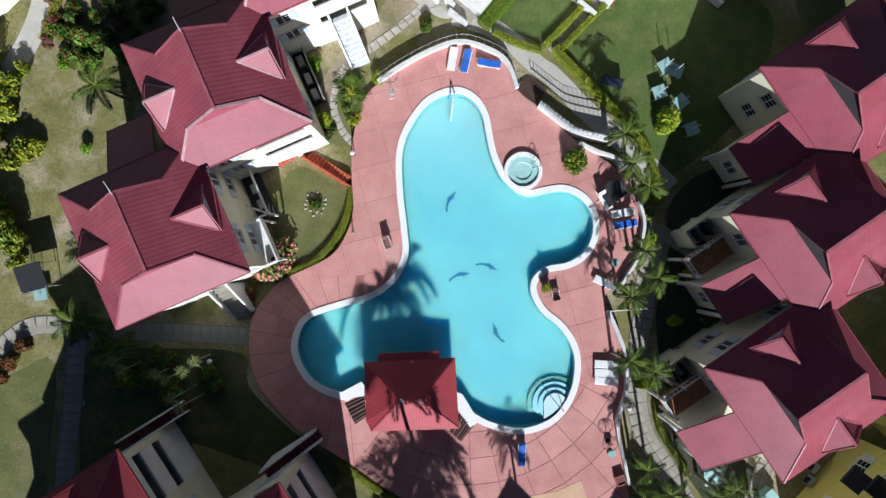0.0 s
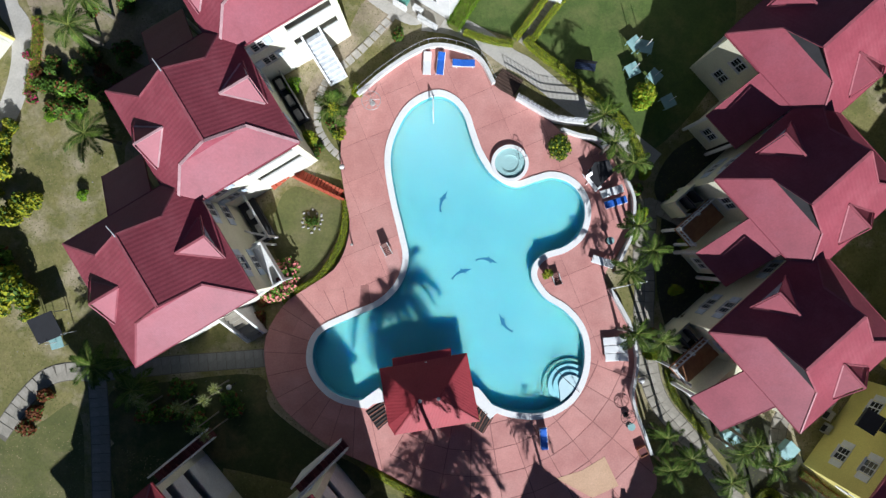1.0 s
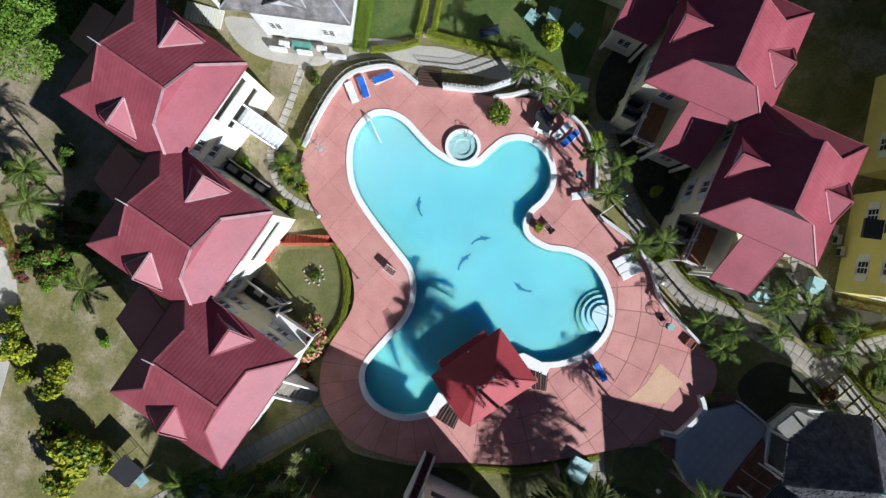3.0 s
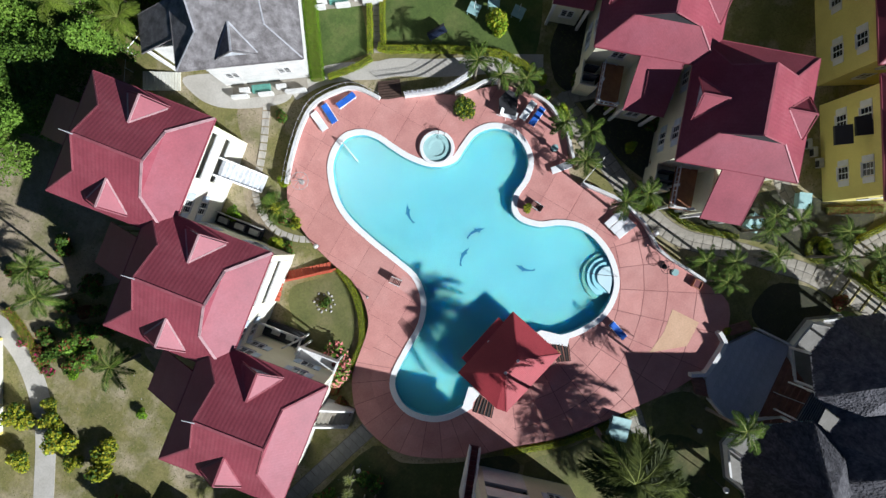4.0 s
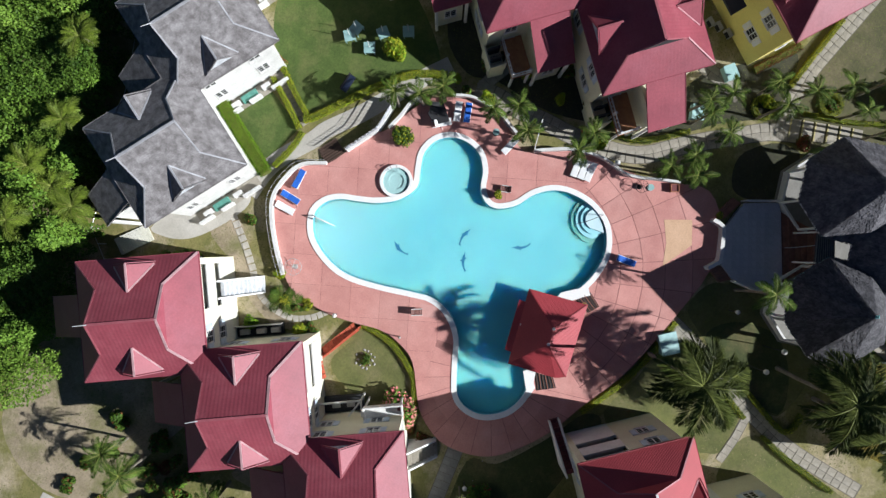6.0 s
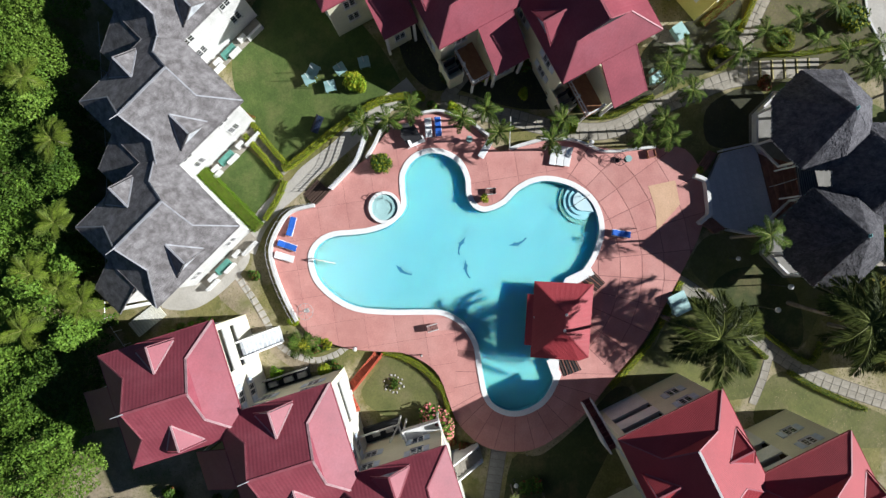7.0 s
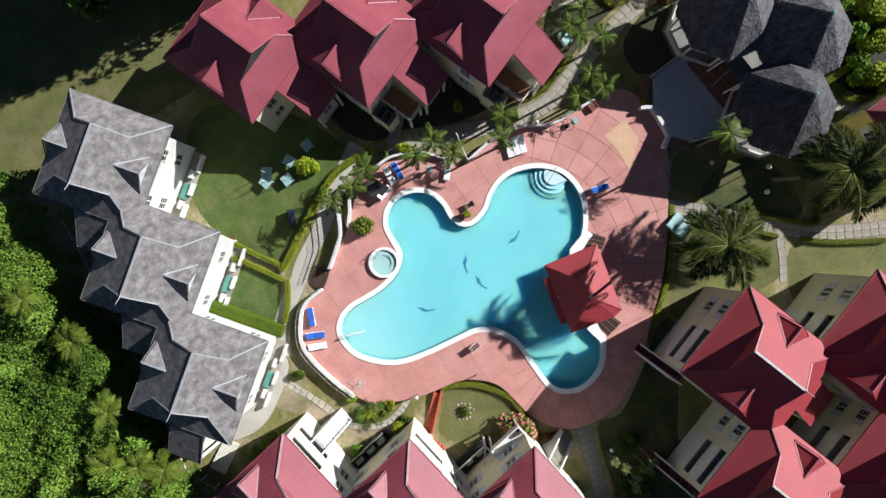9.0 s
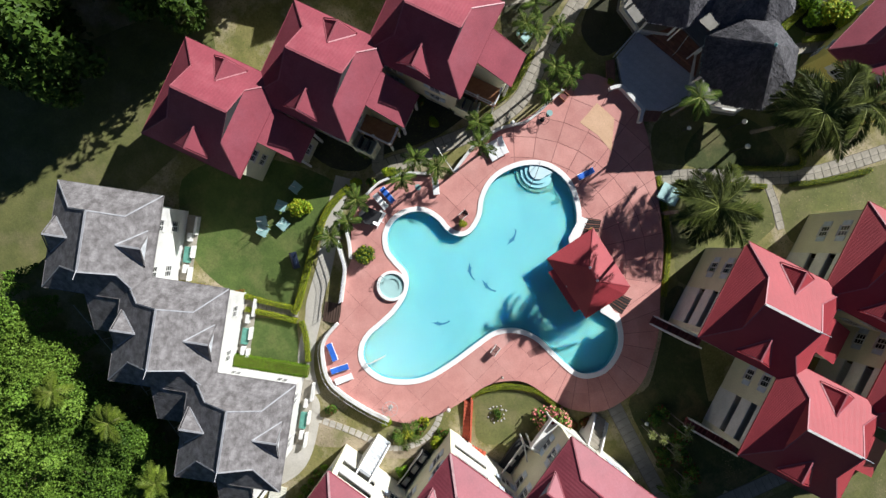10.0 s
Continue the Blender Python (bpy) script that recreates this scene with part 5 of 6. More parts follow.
for i, (x, y) in enumerate(((-35.2, 15.2), (-36.0, 13.9), (-36.6, 12.2), (-37.4, 10.0), (-34.4, 8.8), (-35.6, 8.0), (-35.6, -0.7), (-36.8, 2.6), (-35.8, 0.9), (-38.4, 1.5), (-40.6, 13.5), (-37.6, 16.4))):
    shrub("yellow_shrub", "yellow-green leafy shrub on dry grass", x, y, yellow_bush, i * 37, 0.75 + 0.25 * (i % 3), group="yellow-green shrubs")
for i, (x, y) in enumerate(((-7.6, 13.2), (-7.4, 14.4), (-8.0, 12.0), (-7.3, 11.2), (-6.9, 12.2))):
    shrub("bed_shrub", "variegated shrub in the stone-edged bed", x, y, (yellow_bush, wild_bush[0], wild_bush[1])[i % 3], i * 61, 0.62, group="bed shrubs")
for i, (x, y) in enumerate(((18.3, 4.5), (17.3, 3.1), (17.3, 0.9), (17.1, -9.4), (16.9, -11.0), (20.6, 1.8), (19.6, -5.8), (20.3, -8.6), (19.4, -12.0), (20.6, -14.6), (21.0, -2.0), (22.6, -5.6), (-5.4, 14.6), (-1.2, 19.0), (-9.9, 10.9), (27.6, -31.2), (25.8, -25.1))):
    shrub("border_shrub", "green shrub in the border by the walk", x, y, (lime_bush, wild_bush[i % 3])[i % 2], i * 77, 0.62 + 0.1 * (i % 3), group="border shrubs")
for i, (x, y) in enumerate(((-6.2, 22.9), (-6.5, 23.9), (-6.9, 24.8), (-7.3, 25.8), (-7.8, 26.7))):
    shrub("border_shrub", "low weedy green shrub beside a house wall", x, y, (green_bush, wild_bush[i % 3])[i % 2], i * 71, 0.5 + 0.08 * (i % 2), group="weedy border")
# spiky pale plants on the shaded lawn
yucca = [frond(1.25, 0.55, 0.16, 8, 40 + s, SILVER) for s in range(2)]
for i, (x, y, h) in enumerate(((-26.2, -8.7, 3.0), (-21.7, -10.0, 3.6), (-20.3, -9.4, 3.8), (-20.9, -11.4, 4.4), (-22.6, -9.7, 3.4), (-25.4, -9.4, 3.1), (-19.6, -8.7, 3.2), (-20.2, -12.0, 4.6))):
    palm("spiky silver-green yucca clump", pose(x, y, GROUND), h, yucca, 40, "yuccas", 120 + i, 0.1, 0.06, 0.52)
for i, (x, y) in enumerate(((-23.5, -8.8), (-24.5, -10.6), (-22.4, -11.6), (-19.4, -10.8), (-26.6, -10.6))):
    shrub("dark_shrub", "dense dark green shrub on the shaded lawn", x, y, wild_bush[i % 3], i * 40, 1.1, group="dark shrubs")
shrub("rust_shrub", "small dark rust-leafed tree at the path corner", 23.35, -29.9, rust_bush, 20, 0.95)
shrub("round_shrub", "large round green tree beside the road", 30.4, -37.4, round_bush, 30, 1.5)
for i, (x, y) in enumerate(((8.4, -47.6), (8.7, -45.9), (6.8, -48.6), (10.2, -46.6), (11.4, -48.6), (13.4, -47.4), (15.0, -49.2), (16.8, -47.0), (18.6, -45.2), (21.0, -44.6), (13.2, -51.0), (17.6, -50.0))):
    shrub("green_shrub", "dense green and yellow shrub behind the pavilions", x, y, (lime_bush, green_bush)[i % 2], i * 50, 1.5, group="pavilion shrubs")
shrub("rockery_shrub", "small shrub in a ring of stones", -10.7, 4.05, wild_bush[0], 10, 0.55)
for i in range(14):
    a = 2 * math.pi * i / 14
    bm = bmesh.new()
    bmesh.ops.create_icosphere(bm, subdivisions=2, radius=0.13)
    for v in bm.verts:
        v.co *= 1 + 0.3 * noise.noise(v.co * 6 + Vector((i, 0, 0)))
    r = 0.85 + 0.16 * math.sin(i * 2.7)
    single("stone", bm, STONE, "small grey edging stone round a shrub", "stone", pose(-10.7 + r * math.cos(a + 0.1 * math.sin(i * 5.1)), 4.05 + r * math.sin(a), GROUND + 0.03, 0, 0, i * 71) @ Matrix.Diagonal((1.0 + 0.35 * math.sin(i * 1.9), 0.8, 0.7, 1)), "edging stones")


def hedge(label, pts, width, height, mats, shares=None, z=GROUND, size=0.042, dens=400):
    """A clipped hedge: a dark woody core and a skin of small leaves."""
    line = smooth_line(pts, 6)
    h = thing("hedge", label, "hedge", kind="")
    part("core", ribbon(line, width * 0.78, z - 0.05, z + height * 0.86), LEAF_CORE, h)
    length = sum((Vector(b) - Vector(a)).length for a, b in zip(line, line[1:]))
    rg = np.random.default_rng(int(length * 100))
    n = int(length * (width + 2 * height) * dens)
    pos = np.array(along(line, length / n * 0.999), dtype=object)
    pos = pos[:n]
    c = np.array([[p[0].x, p[0].y, p[1]] for p in pos])
    u = rg.uniform(0, width + 2 * height, len(c))
    off = np.where(u < height, -width / 2, np.where(u > height + width, width / 2, u - height - width / 2))
    zz = np.where(u < height, u, np.where(u > height + width, 2 * height + width - u, height)) + rg.normal(size=len(c)) * 0.035
    off = off + rg.normal(size=len(c)) * 0.05
    p = np.stack([c[:, 0] - np.sin(c[:, 2]) * off, c[:, 1] + np.cos(c[:, 2]) * off, z + np.maximum(zz, 0.02)], 1)
    nrm = rg.normal(size=(len(c), 3)) + np.array([0, 0, 0.9])
    nrm /= np.linalg.norm(nrm, axis=1)[:, None]
    t = np.cross(nrm, rg.normal(size=(len(c), 3)))
    t /= np.linalg.norm(t, axis=1)[:, None]
    b = np.cross(nrm, t)
    s = size * rg.uniform(0.6, 1.3, (len(c), 1))
    verts = np.stack([p - t * s, p + b * s * 0.6, p + t * s, p - b * s * 0.6], 1).reshape(-1, 3)
    index = rg.choice(len(mats), len(c), p=shares).astype(np.int32) if len(mats) > 1 else None
    o = new("leaves", quads_mesh("leaves", verts.tolist(), np.arange(len(c) * 4).reshape(-1, 4).tolist(), mats, index))
    o.parent = h
    return h


LEAF_CORE = material("hedge_core", (0.13, 0.15, 0.02), None, 3, 0.9)
hedge("low lime-green hedge along the terrace", [(-7.55, 5.5), (-7.75, 4.0), (-8.3, 2.2), (-9.4, 0.5), (-10.8, -0.95), (-12.4, -1.65), (-14.0, -2.6)], 0.48, 0.45, [LIME, BRIGHT], [0.8, 0.2])
hedge("low lime-green hedge along the terrace", [(2.6, -23.6), (-0.8, -22.4), (-4.1, -20.9), (-6.9, -19.0), (-8.8, -17.6)], 0.48, 0.45, [LIME, BRIGHT], [0.8, 0.2])
hedge("yellowish clipped hedge along the lawn", [(18.3, 5.4), (17.4, 8.3), (15.6, 10.8), (13.2, 13.4), (10.4, 16.2), (9.6, 17.3)], 0.55, 0.7, [LIME, BRIGHT], [0.75, 0.25])
hedge("yellowish clipped hedge beside the brick path", [(14.0, 21.0), (11.8, 18.9), (9.9, 16.8)], 0.4, 0.6, [LIME, BRIGHT], [0.75, 0.25])
hedge("yellowish clipped hedge beside the brick path", [(12.6, 21.5), (10.6, 19.3), (8.7, 17.4)], 0.4, 0.6, [LIME, BRIGHT], [0.75, 0.25])
hedge("yellowish clipped hedge at the lawn's end", [(8.5, 17.0), (7.0, 17.4), (5.6, 18.0), (4.4, 18.6)], 0.45, 0.6, [LIME, BRIGHT], [0.75, 0.25])
hedge("thick bright green hedge beside a white house", [(8.6, 25.2), (6.1, 22.2), (3.5, 19.0)], 1.15, 1.0, [BRIGHT, LEAF], [0.85, 0.15])
hedge("low clipped hedge along the flagstones", [(1.0, -25.0), (-1.5, -28.9), (-4.2, -33.0)], 0.4, 0.5, [LIME, LEAF], [0.5, 0.5])
hedge("low clipped hedge along the flagstones", [(-5.3, -35.3), (-6.8, -38.7), (-8.3, -43.5)], 0.4, 0.5, [LIME, LEAF], [0.4, 0.6])
hedge("low clipped hedge round a lawn", [(-0.5, -30.6), (-2.5, -33.8), (-4.2, -37.0), (-3.2, -38.0), (-2.0, -38.2)], 0.4, 0.5, [LIME, LEAF], [0.5, 0.5])
hedge("yellow-green hedge along the flagstones", [(28.0, -26.8), (30.5, -27.6), (33.0, -28.5), (36.0, -29.6)], 0.4, 0.5, [LIME, YELL], [0.7, 0.3])
hedge("yellow-green border hedge along the walk", [(18.1, -12.5), (18.3, -14.6), (19.2, -16.4), (20.8, -18.9)], 0.4, 0.5, [LIME, LEAF], [0.5, 0.5])
hedge("flowering yellow hedge beside the concrete walk", [(-31.9, 24.5), (-32.3, 22.0), (-32.9, 19.6), (-33.6, 17.8)], 0.6, 0.6, [LIME, LEAF, MAGENTA], [0.55, 0.3, 0.15])
hedge("rust-coloured hedge behind the lawn", [(17.4, 24.9), (15.9, 23.2), (14.7, 21.9), (14.2, 20.7)], 0.55, 0.5, [RUST, YELL], [0.8, 0.2])
hedge("low lime hedge along the slab steps", [(26.05, -28.9), (26.35, -31.4), (26.75, -33.8), (27.8, -37.6), (28.8, -40.2)], 0.35, 0.4, [LIME, BRIGHT], [0.7, 0.3])
hedge("clipped lime hedge beside the pavilion path", [(7.25, -44.2), (6.3, -46.4), (5.2, -49.0)], 0.5, 0.6, [LIME, BRIGHT], [0.7, 0.3])
hedge("clipped lime hedge beside the pavilion", [(9.4, -42.8), (9.7, -44.2), (10.1, -45.9)], 0.6, 0.6, [LIME, BRIGHT], [0.7, 0.3])
hedge("rust-coloured border at the foot of a yellow wall", [(28.5, -23.0), (30.4, -24.8), (32.3, -26.6)], 0.7, 0.35, [RUST, LEAF], [0.7, 0.3])
for c in ((25.33, -25.08), (27.75, -31.16)):
    hedge("round clipped yellow-green hedge ring round a palm", [(c[0] + 1.0 * math.cos(a), c[1] + 1.0 * math.sin(a)) for a in (radians(24 * k) for k in range(16))], 0.45, 0.4, [LIME, LEAF], [0.65, 0.35])

# ---- lawns ----
def lawn(label, pts, mat, z):
    single("lawn", prism(smooth_loop(pts, 4), GROUND - 0.1, GROUND + z), mat, label, "lawn", kind="structure")


lawn("mown green lawn", [(18.5, 6.2), (17.0, 9.3), (14.0, 13.0), (10.5, 16.8), (13.5, 20.4), (16.5, 22.8), (21.5, 23.5), (28.0, 20.5), (27.0, 14.0), (23.0, 9.0)], LAWN, 0.01)
DIRT = material("bare_earth", (0.36, 0.29, 0.20), (0.25, 0.20, 0.13), 0.6, 0.95, 0.6, 5, stain=(0.15, 0.15, 0.05), stain_scale=0.28, stain_amount=1.0, grit=0.5)
lawn("bare tan earth with gravel beside the houses", [(-31.5, 22.5), (-27.0, 21.4), (-23.0, 19.0), (-19.6, 17.5), (-19.2, 22.0), (-17.5, 27.0), (-14.0, 30.5), (-19, 35), (-28, 36), (-33, 30)], DIRT, 0.006)
lawn("bare tan earth beside the house wall", [(-25.6, 13.0), (-26.6, 9.0), (-28.2, 5.5), (-28.4, 2.0), (-26.0, 4.0), (-23.0, 9.0)], DIRT, 0.006)
lawn("bare tan earth along the stepping stones", [(-6.0, 19.4), (-8.6, 17.0), (-10.4, 13.6), (-9.8, 11.0), (-8.6, 14.8), (-6.0, 17.4), (-1.6, 20.2), (-3.6, 22.6)], DIRT, 0.006)
# bed and lawn ground whose colour is darkened to carry shade
SHADED_SOIL = material("shade_darkened_soil", (0.052, 0.048, 0.028), (0.032, 0.036, 0.016), 0.6, 0.95, 0.6, 5, grit=0.5)
lawn("planted bed under the palms, darkened for shade", [(18.2, -12.6), (20.6, -13.4), (22.6, -16.2), (26.4, -18.2), (29.2, -22.4), (31.5, -26.6), (27.2, -26.6), (24.6, -25.6), (22.6, -21.6), (20.4, -18.2)], SHADED_SOIL, 0.006)
lawn("ground between the walk and the houses, darkened for their shade", [(19.2, 3.6), (22.0, 6.6), (26.5, 6.6), (24.6, -3.0), (22.6, -12.0), (19.4, -12.2), (18.2, -5.5), (19.4, 0.5)], SHADED_SOIL, 0.006)
lawn("green grass round the pavilions", [(12.0, -33.6), (16.6, -30.4), (22.4, -30.4), (23.6, -34.0), (21.0, -44.0), (12.0, -47.0), (5.0, -42.5), (3.4, -38.6), (5.4, -33.0), (7.4, -31.4)], LAWN, 0.005)
BROWN_LAWN = material("thin_brown_lawn", (0.105, 0.094, 0.042), (0.072, 0.072, 0.029), 0.5, 0.95, 0.5, 5, stain=(0.17, 0.14, 0.08), stain_scale=0.25, stain_amount=0.6, grit=0.5)
lawn("thin brownish lawn with palms", [(23.4, -26.4), (27.6, -24.0), (32.4, -27.0), (44.0, -33.0), (44.0, -42.0), (31.0, -44.0), (25.0, -41.0), (23.2, -33.0)], BROWN_LAWN, 0.004)
single("drive", prism([(20.8, -46), (22.0, -42.9), (25.6, -42.3), (28.9, -41.2), (31.0, -39.8), (33.5, -39.2), (40, -45), (36, -56), (22, -56)], GROUND - 0.1, GROUND + 0.03), CONCRETE, "pale concrete drive beyond the palms", "road", kind="structure")
single("kerb", ribbon([(21.8, -42.7), (25.6, -42.1), (28.9, -41.0), (31.0, -39.6), (33.6, -39.0)], 0.2, GROUND - 0.1, GROUND + 0.14), WHITE, "white painted kerb along the drive", "kerb", kind="structure")
OLIVE = material("olive_lawn", (0.135, 0.135, 0.042), (0.09, 0.10, 0.028), 0.5, 0.95, 0.5, 5, stain=(0.19, 0.16, 0.08), stain_scale=0.3, stain_amount=0.6, grit=0.45)
lawn("olive green mown grass inside the low hedge", [(-8.0, 5.2), (-8.5, 2.8), (-9.7, 1.0), (-11.4, -0.3), (-13.0, -0.9), (-14.4, 2.4), (-13.4, 6.0), (-11.8, 7.2), (-9.8, 6.2)], OLIVE, 0.012)
lawn("olive green grass by the hedge", [(1.2, -24.6), (-1.8, -29.4), (-4.4, -32.6), (-8.5, -31.5), (-9.0, -20.4), (-4.0, -21.8)], OLIVE, 0.004)
lawn("olive green grass by the dance floor", [(4.6, -24.4), (2.6, -26.0), (-0.6, -31.0), (-3.0, -36.2), (3.5, -38.0), (5.0, -33.6), (7.2, -30.6), (7.6, -26.2)], OLIVE, 0.004)
lawn("olive green grass beyond the flagstones", [(-5.4, -34.8), (-8.6, -32.6), (-12.0, -34.0), (-12.0, -46.0), (-9.0, -46.0), (-7.2, -40.0)], OLIVE, 0.004)
link_pave = single("link_paving", prism([(13.6, -32.4), (16.2, -30.8), (18.0, -36.0), (14.6, -36.0), (10.6, -37.0), (9.6, -33.4), (12.0, -33.2)], GROUND - 0.1, GROUND + 0.09), PAVE_DARK, "grey paving between the pavilions", "paving", kind="structure")
lawn("olive green grass before the trees", [(30.5, 20.0), (32.5, 15.0), (36.5, 11.0), (44.0, 12.0), (46.0, 40.0), (30.0, 44.0), (28.0, 36.0)], OLIVE, 0.004)
lawn("dark bed behind the pavilions", [(9.0, -44.4), (14.0, -46.0), (20.6, -43.6), (22.5, -46.0), (21.5, -53.0), (8.0, -53.0), (6.6, -47.6)], SHADED_SOIL, 0.007)
lawn("olive green lawn west of the boardwalk", [(-32.8, -9.4), (-37.0, -10.6), (-46.0, -13.0), (-46.0, -36.0), (-34.4, -30.0), (-33.4, -19.0)], OLIVE, 0.004)
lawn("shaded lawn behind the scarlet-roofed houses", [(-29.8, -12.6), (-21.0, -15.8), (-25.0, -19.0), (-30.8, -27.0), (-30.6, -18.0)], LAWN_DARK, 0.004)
# the pavilion's shadow is put into this sheet's colour
lawn("octagonal lawn with the pavilion shadow in its dark colour", [(17.0, -24.7), (20.1, -24.4), (22.3, -26.9), (22.6, -28.9), (21.9, -30.1), (17.7, -29.6), (16.4, -26.8)], SHADED_SOIL, 0.008)
lawn("small mown green lawn", [(9.2, 18.3), (8.0, 17.9), (4.6, 20.2), (6.6, 22.6), (9.2, 25.2), (11.8, 22.6)], LAWN, 0.014)
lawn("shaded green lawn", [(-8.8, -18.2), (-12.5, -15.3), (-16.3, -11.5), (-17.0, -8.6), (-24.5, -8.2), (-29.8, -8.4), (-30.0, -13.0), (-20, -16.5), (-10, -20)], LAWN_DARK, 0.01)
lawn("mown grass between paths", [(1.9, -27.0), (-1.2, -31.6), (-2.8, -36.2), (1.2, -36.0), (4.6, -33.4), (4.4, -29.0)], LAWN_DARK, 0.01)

# ---- wood to the north-west and around ----
def wood(name, label, spots, leaves, seed, mats=None, big=1.0):
    rg = np.random.default_rng(seed)
    vs, idx = [], []
    for x, y, r, h in spots:
        n = int(leaves * r * r)
        lumps = 9
        cen = rg.normal(size=(lumps, 3))
        cen /= np.linalg.norm(cen, axis=1)[:, None]
        cen *= rg.uniform(0.3, 0.75, (lumps, 1))
        d = rg.normal(size=(n, 3))
        d /= np.linalg.norm(d, axis=1)[:, None]
        p = cen[rg.integers(0, lumps, n)] + d * 0.36 * rg.uniform(0.5, 1.1, (n, 1))
        p = p * np.array([r, r, h * 0.5]) + np.array([x, y, GROUND + h * 0.55])
        p[:, 2] = np.maximum(p[:, 2], GROUND + 0.05)
        nrm = d + rg.normal(size=(n, 3)) * 0.6 + np.array([0, 0, 0.9])
        nrm /= np.linalg.norm(nrm, axis=1)[:, None]
        t = np.cross(nrm, rg.normal(size=(n, 3)))
        t /= np.linalg.norm(t, axis=1)[:, None]
        b = np.cross(nrm, t)
        s = rg.uniform(0.09, 0.24, (n, 1)) * big
        vs.append(np.stack([p - t * s, p + b * s * 0.6 + nrm * s * 0.15, p + t * s, p - b * s * 0.6 + nrm * s * 0.15], 1).reshape(-1, 3))
        tone = rg.choice(3, p=[0.5, 0.35, 0.15])
        idx.append(np.where(rg.uniform(size=n) < 0.7, tone, rg.integers(0, 3, n)).astype(np.int32))
    v = np.concatenate(vs)
    me = quads_mesh(name, v.tolist(), np.arange(len(v)).reshape(-1, 4).tolist(), mats or [WILD, BRIGHT_WILD, LEAF], np.concatenate(idx))
    return tagged(new(name, me), label, "woodland", kind="stuff")


BRIGHT_WILD = leaf_material("bright_wild_leaf", (0.15, 0.23, 0.035), (0.07, 0.13, 0.016), 0.5)
WOODLEAF = leaf_material("dark_wood_leaf", (0.05, 0.085, 0.012), (0.025, 0.05, 0.008), 0.5)
rgw = random.Random(8)
spots = []
while len(spots) < 85:
    x, y = rgw.uniform(-22, 24), rgw.uniform(31.5, 60)
    edge = 34.6 + 0.06 * x if x > -6 else 31.5
    if x > 12:
        edge = 38 + (x - 12) * 0.3
    if y > edge:
        spots.append((x, y, rgw.uniform(1.1, 2.3), rgw.uniform(5.5, 10.0)))
wood("woodland", "dense sunlit green thicket at the edge of the garden", spots, 560, 5, None, 0.8)
rgu = np.random.default_rng(9)
ux, uy = rgu.uniform(-24, 28, 330000), rgu.uniform(31.0, 62.0, 330000)
edge = np.where(ux > 12, 36.0 + (ux - 12) * 0.2, np.where(ux > -6, 33.8 + 0.06 * ux, 31.0)) + 0.8 * np.sin(ux * 1.3) + 0.5 * np.sin(ux * 3.1)
ux, uy = ux[uy > edge], uy[uy > edge]
roll = np.sin(ux * 0.9 + np.sin(uy * 0.7)) + np.sin(uy * 1.1 + 1.7 * np.sin(ux * 0.5)) + 0.7 * np.sin(ux * 2.3 + uy * 1.9) + 0.5 * np.sin(ux * 4.1 - uy * 3.7)
edge = np.where(ux > 12, 36.0 + (ux - 12) * 0.2, np.where(ux > -6, 33.8 + 0.06 * ux, 31.0))
uz = GROUND + 0.3 + (np.clip((uy - edge + 0.6) * 2.2, 0.0, 4.6) + 0.42 * (roll + 2.2)) * rgu.uniform(0.72, 1.04, len(ux))
up = np.stack([ux, uy, uz], 1)
un = rgu.normal(size=(len(ux), 3)) * 0.55 + np.array([0, 0, 1.0])
un /= np.linalg.norm(un, axis=1)[:, None]
ut = np.cross(un, rgu.normal(size=(len(ux), 3)))
ut /= np.linalg.norm(ut, axis=1)[:, None]
ub = np.cross(un, ut)
us = rgu.uniform(0.06, 0.17, (len(ux), 1))
uv = np.stack([up - ut * us, up + ub * us * 0.6, up + ut * us, up - ub * us * 0.6], 1).reshape(-1, 3)
tone = (np.sin(ux * 0.33 + 2.0) + np.sin(uy * 0.41 + ux * 0.2) + rgu.normal(size=len(ux)) * 0.7)
tagged(new("undergrowth", quads_mesh("undergrowth", uv.tolist(), np.arange(len(uv)).reshape(-1, 4).tolist(), [WILD, LEAF, BRIGHT_WILD], np.where(tone > 0.6, 2, np.where(tone < -0.8, 1, 0)).astype(np.int32))), "low tangled green undergrowth below the thicket", "woodland", kind="stuff")
spots = []
while len(spots) < 200:
    x, y, r = rgw.uniform(39, 72), rgw.uniform(-3, 27), rgw.uniform(2.4, 4.0)
    if x - r > (39.5 if y < 8 else 36.8) and (y < 13 or x > 48 or (21 < y < 26 and x < 46)):
        spots.append((x, y, r, rgw.uniform(13, 18)))
wood("woodland", "dark tall trees behind the houses", spots, 120, 6, [LEAF, WOODLEAF, WOODLEAF], 2.0)

# ---- furniture on the terrace ----
BLUE = material("blue_cushion", (0.02, 0.13, 0.55), (0.015, 0.10, 0.45), 3, 0.8, 0.15)
PLASTIC = material("white_plastic", (0.80, 0.80, 0.79), (0.74, 0.74, 0.73), 2, 0.4)
RATTAN = material("brown_slats", (0.14, 0.06, 0.05), None, 3, 0.7)
IRON = material("black_iron", (0.03, 0.03, 0.032), None, 3, 0.5, metal=0.5)
TEALG = material("teal_plastic", (0.30, 0.48, 0.46), (0.24, 0.40, 0.39), 2, 0.6)


